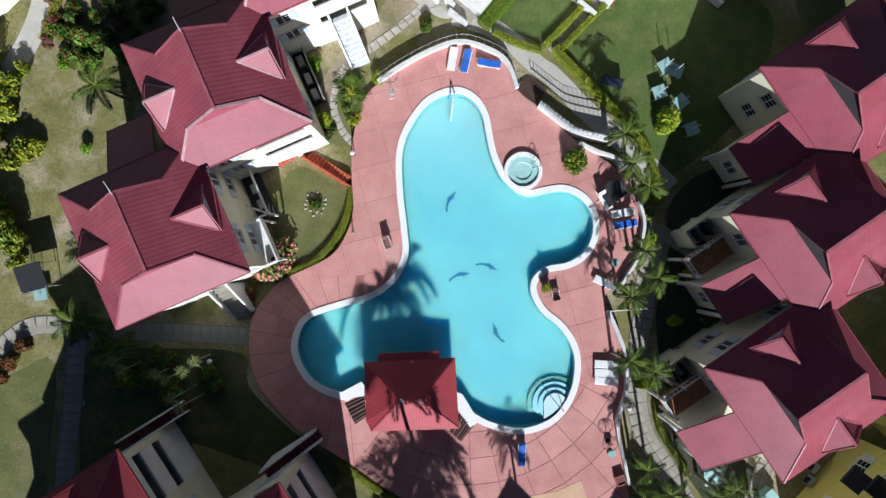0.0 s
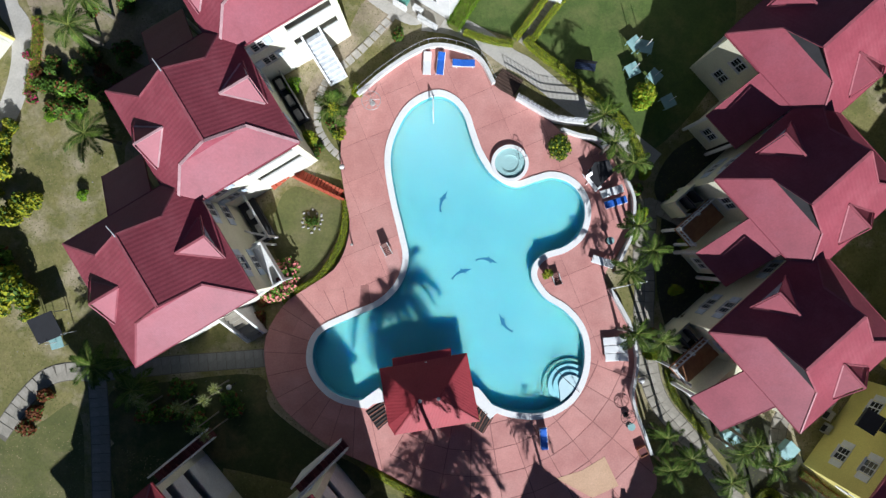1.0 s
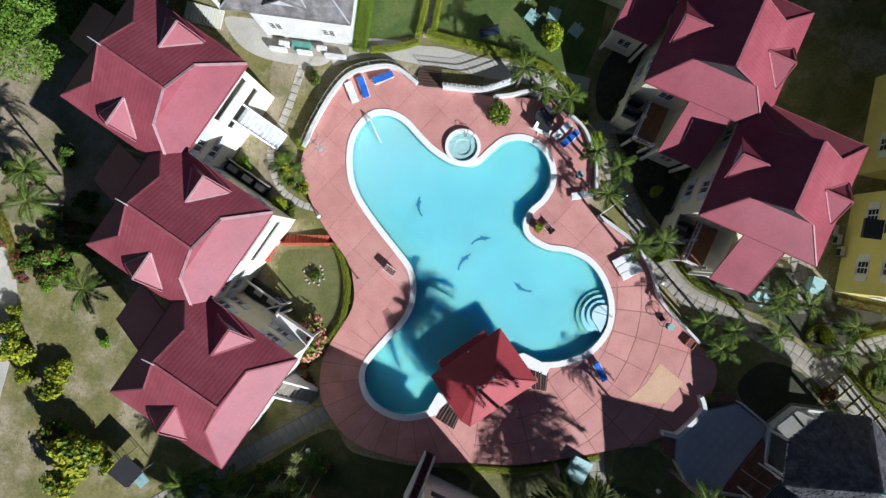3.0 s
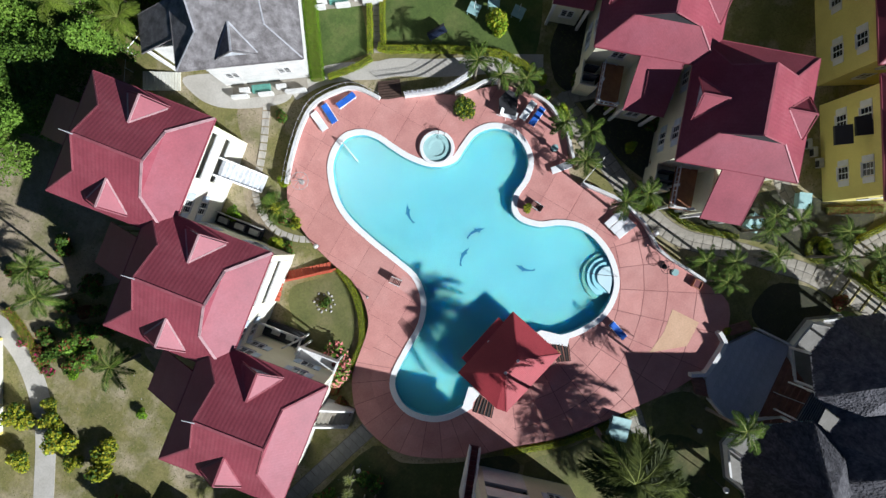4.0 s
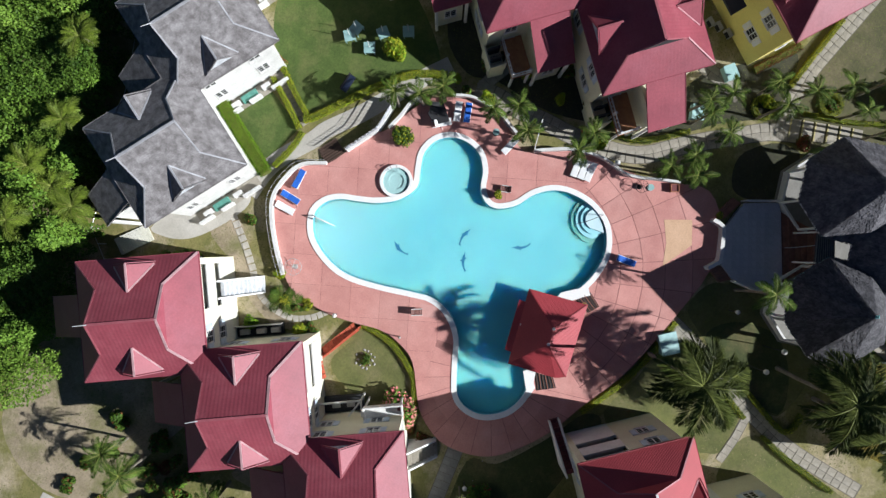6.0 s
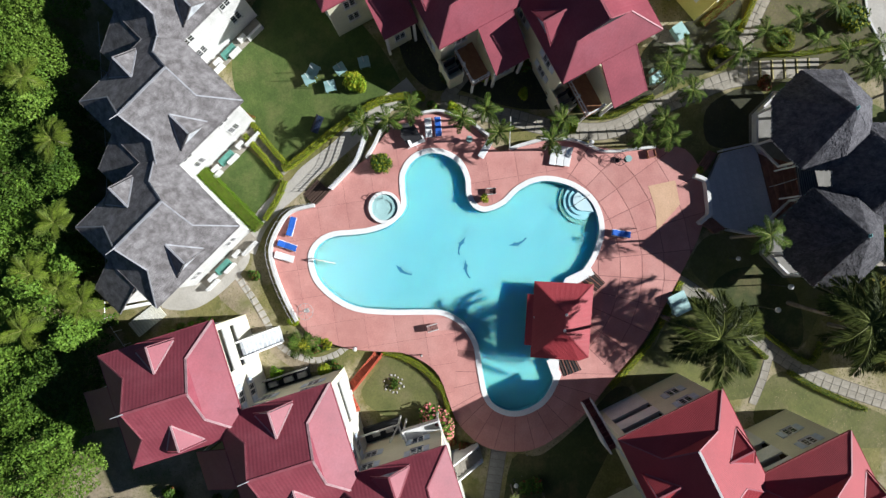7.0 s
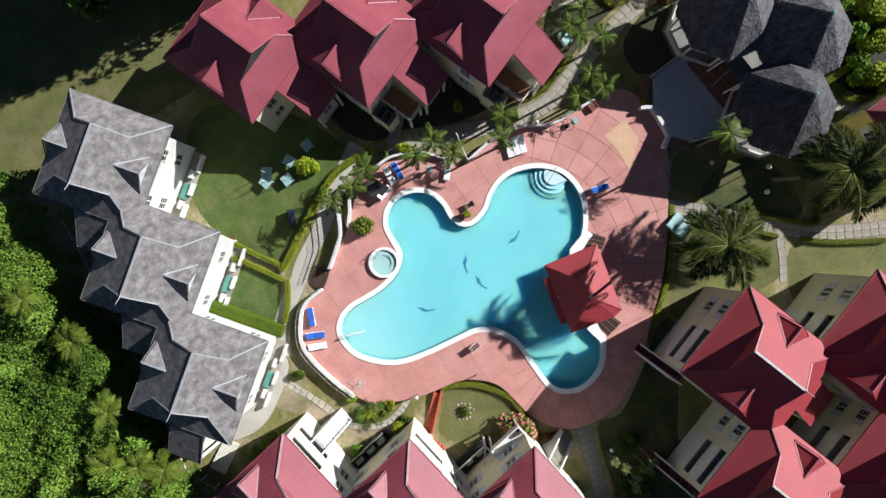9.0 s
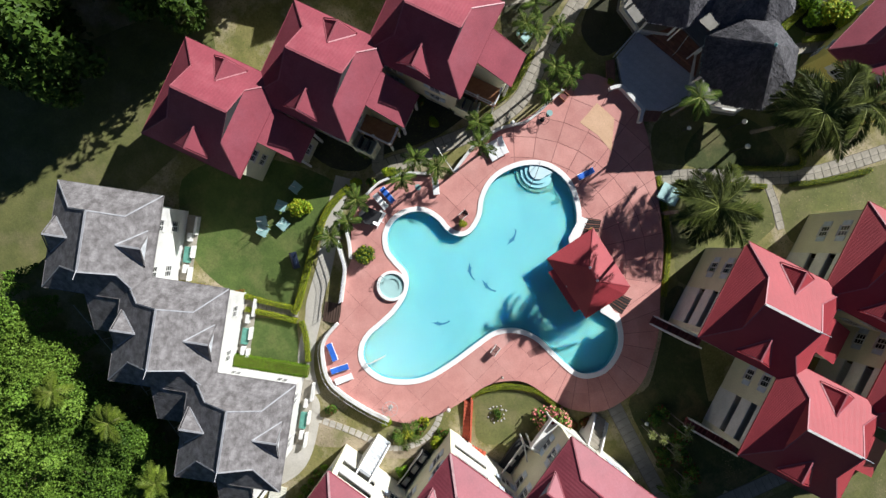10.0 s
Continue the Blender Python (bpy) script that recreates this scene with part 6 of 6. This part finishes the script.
def lounger(label, x, y, yaw, cushion, back=35.0, group="sun loungers", z=0.0):
    """A sun lounger, head towards +x."""
    t = thing("sun_lounger", label, "sun lounger", pose(x, y, z, 0, 0, yaw), group)
    for s in (-0.31, 0.31):
        part("side_rail", box(-0.98, s - 0.03, 0.27, 0.95, s + 0.03, 0.33, bevel=0.012), PLASTIC, t)
        for lx in (-0.8, 0.6):
            part("leg", box(lx - 0.03, s - 0.03, 0.0, lx + 0.03, s + 0.03, 0.27), PLASTIC, t)
    for i in range(8):
        part("slat", box(-0.95 + 0.155 * i, -0.28, 0.3, -0.83 + 0.155 * i, 0.28, 0.325), PLASTIC, t)
    b = part("backrest", box(0.0, -0.33, -0.02, 0.72, 0.33, 0.03, bevel=0.015), PLASTIC, t, at=pose(0.27, 0, 0.34, 0, -back, 0))
    if cushion:
        part("mattress", box(-0.96, -0.29, 0.33, 0.28, 0.29, 0.41, bevel=0.03), cushion, t)
        part("back_cushion", box(0.0, -0.29, 0.03, 0.7, 0.29, 0.11, bevel=0.03), cushion, b)
    else:
        part("mattress", box(-0.96, -0.3, 0.33, 0.28, 0.3, 0.365, bevel=0.012), PLASTIC, t)
    return t


lounger("white plastic sun lounger by the terrace wall", 0.9, 16.1, 80, None, 12)
lounger("white sun lounger with blue cushion by the wall", 2.05, 15.95, 77, BLUE, 10)
lounger("white sun lounger with blue cushion by the wall", 4.0, 15.75, 172, BLUE, 10)
lounger("white plastic sun lounger near the wall", 15.15, 3.25, 10, None, 22)
lounger("white sun lounger with blue cushion near the wall", 15.35, 2.3, 10, BLUE, 12)
lounger("white plastic sun lounger turned from the pool", 13.65, -2.6, -25, None, 30)
for dy, yaw in ((0.0, -3), (-0.72, -3), (-1.42, -5)):
    lounger("white plastic sun lounger in a row of three", 13.75, -9.4 + dy, yaw, None, 28, "row of white loungers")
lounger("white sun lounger with blue cushion at the pool's edge", 6.7, -16.9, 88, BLUE, 8)
lounger("white plastic sun lounger standing askew under palms", 13.6, 4.4, 120, None, 55)


def bowl_table(label, x, y, z=0.0):
    t = thing("table", label, "table", pose(x, y, z), "small tables")
    part("top", tube([(0, 0, 0.68), (0, 0, 0.72)], [0.33, 0.33], 20), TEALG, t)
    part("stem", tube([(0, 0, 0.03), (0, 0, 0.68)], 0.035, 8), IRON, t)
    part("foot", tube([(0, 0, 0), (0, 0, 0.04)], [0.28, 0.24], 14), IRON, t)


def umbrella_frame(label, x, y, mat, r=0.85, h=2.1):
    """A bare sunshade frame: pole, ribs and a rim."""
    t = thing("bare_sunshade", label, "sunshade", pose(x, y, 0), "bare sunshades")
    part("pole", tube([(0, 0, 0), (0, 0, h)], 0.03, 8), mat, t)
    part("base", tube([(0, 0, 0), (0, 0, 0.08)], [0.25, 0.2], 14), mat, t)
    rim = [(r * math.cos(a), r * math.sin(a), h - 0.28) for a in (2 * math.pi * k / 24 for k in range(25))]
    part("rim", tube(rim, 0.025, 5), mat, t)
    for k in range(8):
        a = 2 * math.pi * k / 8
        part("rib", tube([(0, 0, h), (r * math.cos(a), r * math.sin(a), h - 0.28)], 0.018, 5), mat, t)


GREYM = material("grey_metal", (0.45, 0.44, 0.42), None, 3, 0.5, metal=0.3)
umbrella_frame("bare grey sunshade frame at the terrace edge", -4.2, 13.4, GREYM, 0.8, 1.2)
# black frame added in place of the wheel-shaped shadow of a bare sunshade
umbrella_frame("black frame standing for the shadow of a bare sunshade", 13.97, -15.89, IRON, 0.62, 1.0)
bowl_table("small round teal table under a bare sunshade", 14.14, -16.75)
bowl_table("small round teal table under the palms", 14.4, -0.9)


def sling_chair(label, x, y, yaw):
    """A white-framed reclining pool chair with a dark sling."""
    t = thing("sling_chair", label, "chair", pose(x, y, 0, 0, 0, yaw), "sling chairs")
    for sy in (-0.3, 0.3):
        part("side_frame", tube([(-0.55, sy, 0.75), (-0.25, sy, 0.36), (0.55, sy, 0.4)], 0.03, 6), WHITE, t)
        part("arm", box(-0.4, sy - 0.035, 0.56, 0.35, sy + 0.035, 0.6, bevel=0.012), WHITE, t)
        for lx in (-0.25, 0.45):
            part("leg", tube([(lx, sy, 0), (lx, sy, 0.56 if lx < 0 else 0.4)], 0.025, 6), WHITE, t)
    for i in range(5):
        part("seat_slat", box(-0.24 + 0.15 * i, -0.28, 0.37, -0.12 + 0.15 * i, 0.28, 0.4), RATTAN, t)
    b = part("backrest", box(0, -0.28, -0.015, 0.48, 0.28, 0.015), RATTAN, t, at=pose(-0.26, 0, 0.38, 0, -128, 0))


sling_chair("white frame poolside chair with dark slatted seat", -4.55, 0.75, -70)
sling_chair("white frame poolside chair with dark slatted seat", 9.5, -3.5, 100)


def planter(label, x, y, me, scale=0.5, z=0.0):
    t = thing("planter", label, "planter", pose(x, y, z), "planters")
    part("pot", tube([(0, 0, 0), (0, 0, 0.15), (0, 0, 0.38), (0, 0, 0.42)], [0.2, 0.26, 0.32, 0.34], 14), TERRA, t)
    f = new("plant", me)
    f.parent = t
    f.matrix_basis = Matrix.Translation((0, 0, 0.3)) @ Matrix.Diagonal((scale, scale, scale, 1))


TERRA = material("terracotta", (0.40, 0.16, 0.09), None, 3, 0.8, 0.1)
planter("potted yellow-green plant at the pool's edge", 8.75, -3.05, yellow_bush, 0.42)
planter("potted plant beside the pool bar", 1.25, -14.4, green_bush, 0.35)
planter("potted plant at the dance floor wall", 13.75, -24.0, yellow_bush, 0.35)
crate = thing("planter_box", "square red planter box with dark soil at the wall", "planter", pose(14.93, -19.09, 0, 0, 0, 20))
for q in ((-0.4, -0.4, 0.4, -0.34), (-0.4, 0.34, 0.4, 0.4), (-0.4, -0.34, -0.34, 0.34), (0.34, -0.34, 0.4, 0.34)):
    part("side", box(q[0], q[1], 0, q[2], q[3], 0.45), TERRA, crate)
part("soil", box(-0.34, -0.34, 0, 0.34, 0.34, 0.36), MAROON, crate)


def globe_post(label, x, y, z0, h, r=0.22):
    g = thing("globe_lamp", label, "lamp", pose(x, y, z0), "globe lamps")
    part("post", tube([(0, 0, 0), (0, 0, h)], 0.05, 8), IRON, g)
    part("collar", tube([(0, 0, h - 0.1), (0, 0, h)], [0.06, 0.12], 10), IRON, g)
    bm = bmesh.new()
    bmesh.ops.create_uvsphere(bm, u_segments=16, v_segments=10, radius=r, matrix=Matrix.Translation((0, 0, h + r * 0.85)))
    for f in bm.faces:
        f.smooth = True
    part("globe", bm, WHITE, g)


for x, y, z, h in ((-7.3, 8.1, GROUND, 1.6), (-19.0, -9.0, GROUND, 1.5), (5.4, -28.3, GROUND, 1.6)):
    globe_post("white globe garden lamp on a dark post", x, y, z, h)
for x, y in ((0.9, -31.6), (3.2, -32.6)):
    globe_post("tall garden lamp with white globe", x, y, GROUND, 3.4, 0.26)
statue = thing("garden_light", "small dark bollard light on the terrace", "lamp", pose(-7.4, 1.57, 0))
part("post", tube([(0, 0, 0), (0, 0, 0.5), (0, 0, 0.62)], [0.07, 0.05, 0.12], 10), IRON, statue)
part("cap", tube([(0, 0, 0.62), (0, 0, 0.78)], [0.13, 0.05], 10), GREYM, statue)


def shade_table(label, x, y, yaw, mat=TEALG, h=2.2):
    """A square garden table with a square canvas shade on a pole."""
    t = thing("garden_table", label, "table", pose(x, y, GROUND, 0, 0, yaw), "garden tables")
    part("top", box(-0.55, -0.55, 0.7, 0.55, 0.55, 0.75, bevel=0.015), mat, t)
    for sx in (-0.45, 0.45):
        for sy in (-0.45, 0.45):
            part("leg", box(sx - 0.03, sy - 0.03, 0, sx + 0.03, sy + 0.03, 0.7), mat, t)
    part("pole", tube([(0, 0, 0), (0.1, 0, h)], 0.03, 6), WHITE, t)


shade_table("weathered teal picnic table with a white pole", 18.8, 15.6, 30)
shade_table("weathered teal picnic table standing askew", 19.7, 15.2, 70)
shade_table("weathered teal picnic table near a round shrub", 18.3, 13.4, 20)
shade_table("weathered teal picnic table in the shade", 21.0, 10.3, 20)
shade_table("weathered teal picnic table in the shade", 20.1, 12.6, 40)
shade_table("weathered teal picnic table on dry grass", -33.5, -3.5, 10)
for x, y, yaw in ((0.4, -23.4, 30), (27.4, -20.7, 40), (22.7, -18.9, 10)):
    bx = thing("storage_box", "teal green storage box with sloping lid", "box", pose(x, y, GROUND, 0, 0, yaw) @ Matrix.Diagonal((1, 1, 1, 1) if x < 1 else (0.7, 0.7, 0.8, 1)), "storage boxes")
    part("body", box(-1.0, -0.85, 0, 1.0, 0.85, 0.85, bevel=0.03), TEALG, bx)
    part("lid", roof_slab([(-1.06, -0.92, 0.9), (1.06, -0.92, 0.9), (1.06, 0.92, 1.15), (-1.06, 0.92, 1.15)], 0.06), TEALG, bx)
tent = thing("canopy", "small dark canvas canopy on poles over grass", "canopy", pose(-33.4, -2.1, GROUND, 0, 0, 15))
part("cover", roof_slab([(-1.1, -1.1, 1.9), (1.1, -1.1, 1.9), (1.1, 1.1, 2.2), (-1.1, 1.1, 2.2)], 0.06), BLACK, tent)
for sx in (-1, 1):
    for sy in (-1, 1):
        part("pole", tube([(sx, sy, 0), (sx, sy, 2.0)], 0.04, 6), POLE, tent)
NAVY = material("navy_slat", (0.03, 0.045, 0.09), None, 3, 0.5)
cart = thing("garden_bench", "dark blue garden bench on the lawn", "bench", pose(14.4, 14.3, GROUND, 0, 0, -15))
part("seat", box(-0.9, -0.35, 0.4, 0.9, 0.3, 0.46, bevel=0.012), IRON, cart)
part("backrest", box(-0.9, 0.28, 0.46, 0.9, 0.34, 0.95, bevel=0.012), IRON, cart)
for sx in (-0.8, 0.8):
    part("leg", box(sx - 0.04, -0.3, 0, sx + 0.04, 0.3, 0.4), IRON, cart)
for i in range(4):
    part("slat", box(-0.88, -0.3 + 0.15 * i, 0.46, 0.88, -0.2 + 0.15 * i, 0.49), NAVY, cart)

# ---- terrace on the pool side of the nearest maroon-roofed house ----
pergola2 = thing("side_terrace", "dark terrace with white beams beside a cream house", "terrace", pose(-19.7, 1.25, 0, 0, 0, A_L))
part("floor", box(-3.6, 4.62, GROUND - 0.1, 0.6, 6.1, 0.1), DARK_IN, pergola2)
for a, b in (((-3.5, 6.1), (0.7, 6.1)), ((0.7, 4.6), (0.7, 6.1)), ((-3.5, 4.6), (-3.5, 6.1)), ((-0.6, 4.7), (0.7, 6.1))):
    part("beam", bar((*a, 2.5), (*b, 2.5), 0.16, 0.16), WHITE, pergola2)
for x, y in ((-3.5, 6.1), (0.7, 6.1)):
    part("post", box(x - 0.08, y - 0.08, GROUND, x + 0.08, y + 0.08, 2.45), WHITE, pergola2)
for x in (-2.4, -1.0):
    part("chair_seat", box(x, 5.1, 0.45, x + 0.8, 5.6, 0.55, bevel=0.03), GREYM, pergola2)
bal = thing("balcony", "white balcony with low wall on a cream house", "balcony", pose(-19.7, 1.25, 0, 0, 0, A_L))
part("floor", box(1.0, 4.62, 2.9, 4.6, 5.7, 3.05), WHITE, bal)
part("front", box(1.0, 5.6, 3.05, 4.6, 5.72, 3.9), WHITE, bal)
part("side", box(4.5, 4.62, 3.05, 4.62, 5.6, 3.9), WHITE, bal)
part("side", box(1.0, 4.62, 3.05, 1.12, 5.6, 3.9), WHITE, bal)
for x in (1.15, 4.45):
    part("post", box(x - 0.08, 5.55, GROUND, x + 0.08, 5.7, 2.9), WHITE, bal)
part("planter_pot", tube([(4.3, 5.3, 3.05), (4.3, 5.3, 3.5)], [0.14, 0.2], 10), MAROON, bal)
tr = thing("terrace", "narrow dark terrace with grey furniture beside a house", "terrace", pose(-15.42, 11.54, 0, 0, 0, A_L))
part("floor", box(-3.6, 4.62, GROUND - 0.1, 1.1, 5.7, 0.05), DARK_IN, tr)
for q in (-3.0, -1.4, 0.0):
    part("bench", box(q, 4.85, 0.05, q + 0.9, 5.35, 0.5, bevel=0.03), GREYM, tr)
part("rail", box(-3.6, 5.62, 0.05, 1.1, 5.7, 0.9), GREYM, tr)
for x, y in ((31.8, -17.3), (31.65, -18.2), (31.3, -19.3)):
    ac = thing("cooling_unit", "grey cooling unit standing beside a yellow wall", "cooling unit", pose(x - 0.3, y, GROUND, 0, 0, 47), "cooling units")
    part("case", box(-0.45, -0.2, 0.05, 0.45, 0.2, 0.75, bevel=0.03), GREYM, ac)
    part("grille", box(-0.38, 0.2, 0.12, 0.2, 0.22, 0.68), IRON, ac)
    part("foot", box(-0.4, -0.15, 0.0, 0.4, 0.15, 0.05), IRON, ac)
# white poles and wires
gate = single("boundary_pole", tube([(14.0, -4.95, 0.55), (17.05, -4.73, 0.65)], 0.045, 6), WHITE, "white pole laid across the gap in the wall", "pole")
fence = thing("fence", "thin pale wire fence at the edge of the wood", "fence")
for a, b in (((-14.2, 26.6), (-6.9, 32.9)), ((-6.9, 32.9), (8, 34.2)), ((8, 34.2), (22, 36.5))):
    part("wire", tube([(*a, 0.9), (*b, 0.9)], 0.03, 5), POLE, fence)
    n = 6
    for i in range(n):
        f = i / n
        x, y = a[0] + (b[0] - a[0]) * f, a[1] + (b[1] - a[1]) * f
        part("post", tube([(x, y, GROUND), (x, y, 1.0)], 0.04, 6), POLE, fence)

# ---- a dark folded sunshade and rail shadows under the palms ----
fold = thing("sunshade", "folded black canvas sunshade lying under the palms", "sunshade", pose(14.3, 5.0, 0.02, 0, 0, 40))
part("cover", roof_slab([(-1.1, -0.8, 0.5), (0.9, -0.9, 0.55), (1.2, 0.2, 0.75), (0.3, 0.9, 0.6), (-0.9, 0.7, 0.5)], 0.05), BLACK, fold)
part("pole", tube([(-1.5, 0.1, 0.03), (1.2, 0.0, 0.62)], 0.03, 6), PLASTIC, fold)


def railing(label, pts, z, h, gap=0.42, mat=POLE, mid=0):
    """A thin white railing with balusters on top of a wall."""
    line = smooth_line(pts, 5)
    t = thing("railing", label, "railing")
    part("hand_rail", tube([(x, y, z + h) for x, y in line], 0.014, 6), mat, t)
    for k in range(mid):
        part("mid_rail", tube([(x, y, z + h * (k + 1) / (mid + 1)) for x, y in line], 0.04, 6), mat, t)
    me = mesh_of(tube([(0, 0, 0), (0, 0, h)], 0.01 if not mid else 0.03, 5), "baluster", mat)
    for c, a in along(line, gap):
        o = new("baluster", me)
        o.parent = t
        o.matrix_basis = pose(c.x, c.y, z)


railing("thin white railing on the terrace wall", [(x * 1.02, 8 + (y - 8) * 1.022) for x, y in WALLS[0][1]], 0.55, 0.95, 0.8)
railing("thin white railing on the wall by the steps", WALLS[1][1], 0.7, 1.2, 0.4, POLE, 2)


# ---- dry tufts and small stones on the open ground ----
def inside(px, py, poly):
    hit = np.zeros(len(px), bool)
    for (x0, y0), (x1, y1) in zip(poly, poly[1:] + poly[:1]):
        cross = ((y0 > py) != (y1 > py)) & (px < (x1 - x0) * (py - y0) / ((y1 - y0) or 1e-9) + x0)
        hit ^= cross
    return hit


def open_ground(n, seed, x0, x1, y0, y1):
    rg = np.random.default_rng(seed)
    px, py = rg.uniform(x0, x1, n), rg.uniform(y0, y1, n)
    keep = ~inside(px, py, inset(deck_line, -0.3))
    for line, half in PATHS:
        for (ax, ay), (bx, by) in zip(line, line[1:]):
            d = np.array([bx - ax, by - ay])
            f = np.clip(((px - ax) * d[0] + (py - ay) * d[1]) / (d @ d + 1e-9), 0, 1)
            keep &= np.hypot(px - ax - f * d[0], py - ay - f * d[1]) > half
    return px[keep], py[keep], rg


TUFT_DRY = leaf_material("dry_tuft", (0.30, 0.25, 0.13), (0.22, 0.18, 0.085), 0.25)
TUFT_GREEN = leaf_material("green_tuft", (0.15, 0.155, 0.045), (0.10, 0.115, 0.03), 0.3)
px, py, rg = open_ground(95000, 31, -44, 44, -46, 34)
n = len(px)
s = rg.uniform(0.03, 0.085, n)
a = rg.uniform(0, 2 * math.pi, n)
base = np.stack([px, py, np.full(n, GROUND + 0.005)], 1)
side = np.stack([np.cos(a) * s, np.sin(a) * s, np.zeros(n)], 1)
tip = np.stack([-np.sin(a) * s * 0.8, np.cos(a) * s * 0.8, s * rg.uniform(0.02, 0.08, n)], 1)
v = np.stack([base - side, base + side, base + side * 0.4 + tip, base - side * 0.6 + tip * 1.2], 1).reshape(-1, 3)
patch = np.sin(px * 0.9 + 1.3 * np.sin(py * 0.7)) + np.sin(py * 1.1 + px * 0.3)
pick = ((patch + rg.normal(size=n) * 0.8 < 0.2) | (px > -7)).astype(np.int32)
tagged(new("grass_tufts", quads_mesh("grass_tufts", v.tolist(), np.arange(n * 4).reshape(-1, 4).tolist(), [TUFT_DRY, TUFT_GREEN], pick)), "short dry and green grass tufts on the open ground", "grass", kind="stuff")
px, py, rg = open_ground(160, 32, -42, -8, -12, 30)
verts, faces = [], []
for x, y in zip(px, py):
    r, k = rg.uniform(0.02, 0.08), len(verts)
    verts += [(x + r * rg.uniform(0.7, 1.2) * math.cos(t), y + r * rg.uniform(0.7, 1.2) * math.sin(t), GROUND) for t in (0, 1.26, 2.5, 3.8, 5.0)] + [(x, y, GROUND + r * 0.7)]
    faces += [(k + j, k + (j + 1) % 5, k + 5) for j in range(5)]
tagged(new("pebbles", quads_mesh("pebbles", verts, faces, STONE)), "small pale stones scattered on dry ground", "stones", kind="stuff")
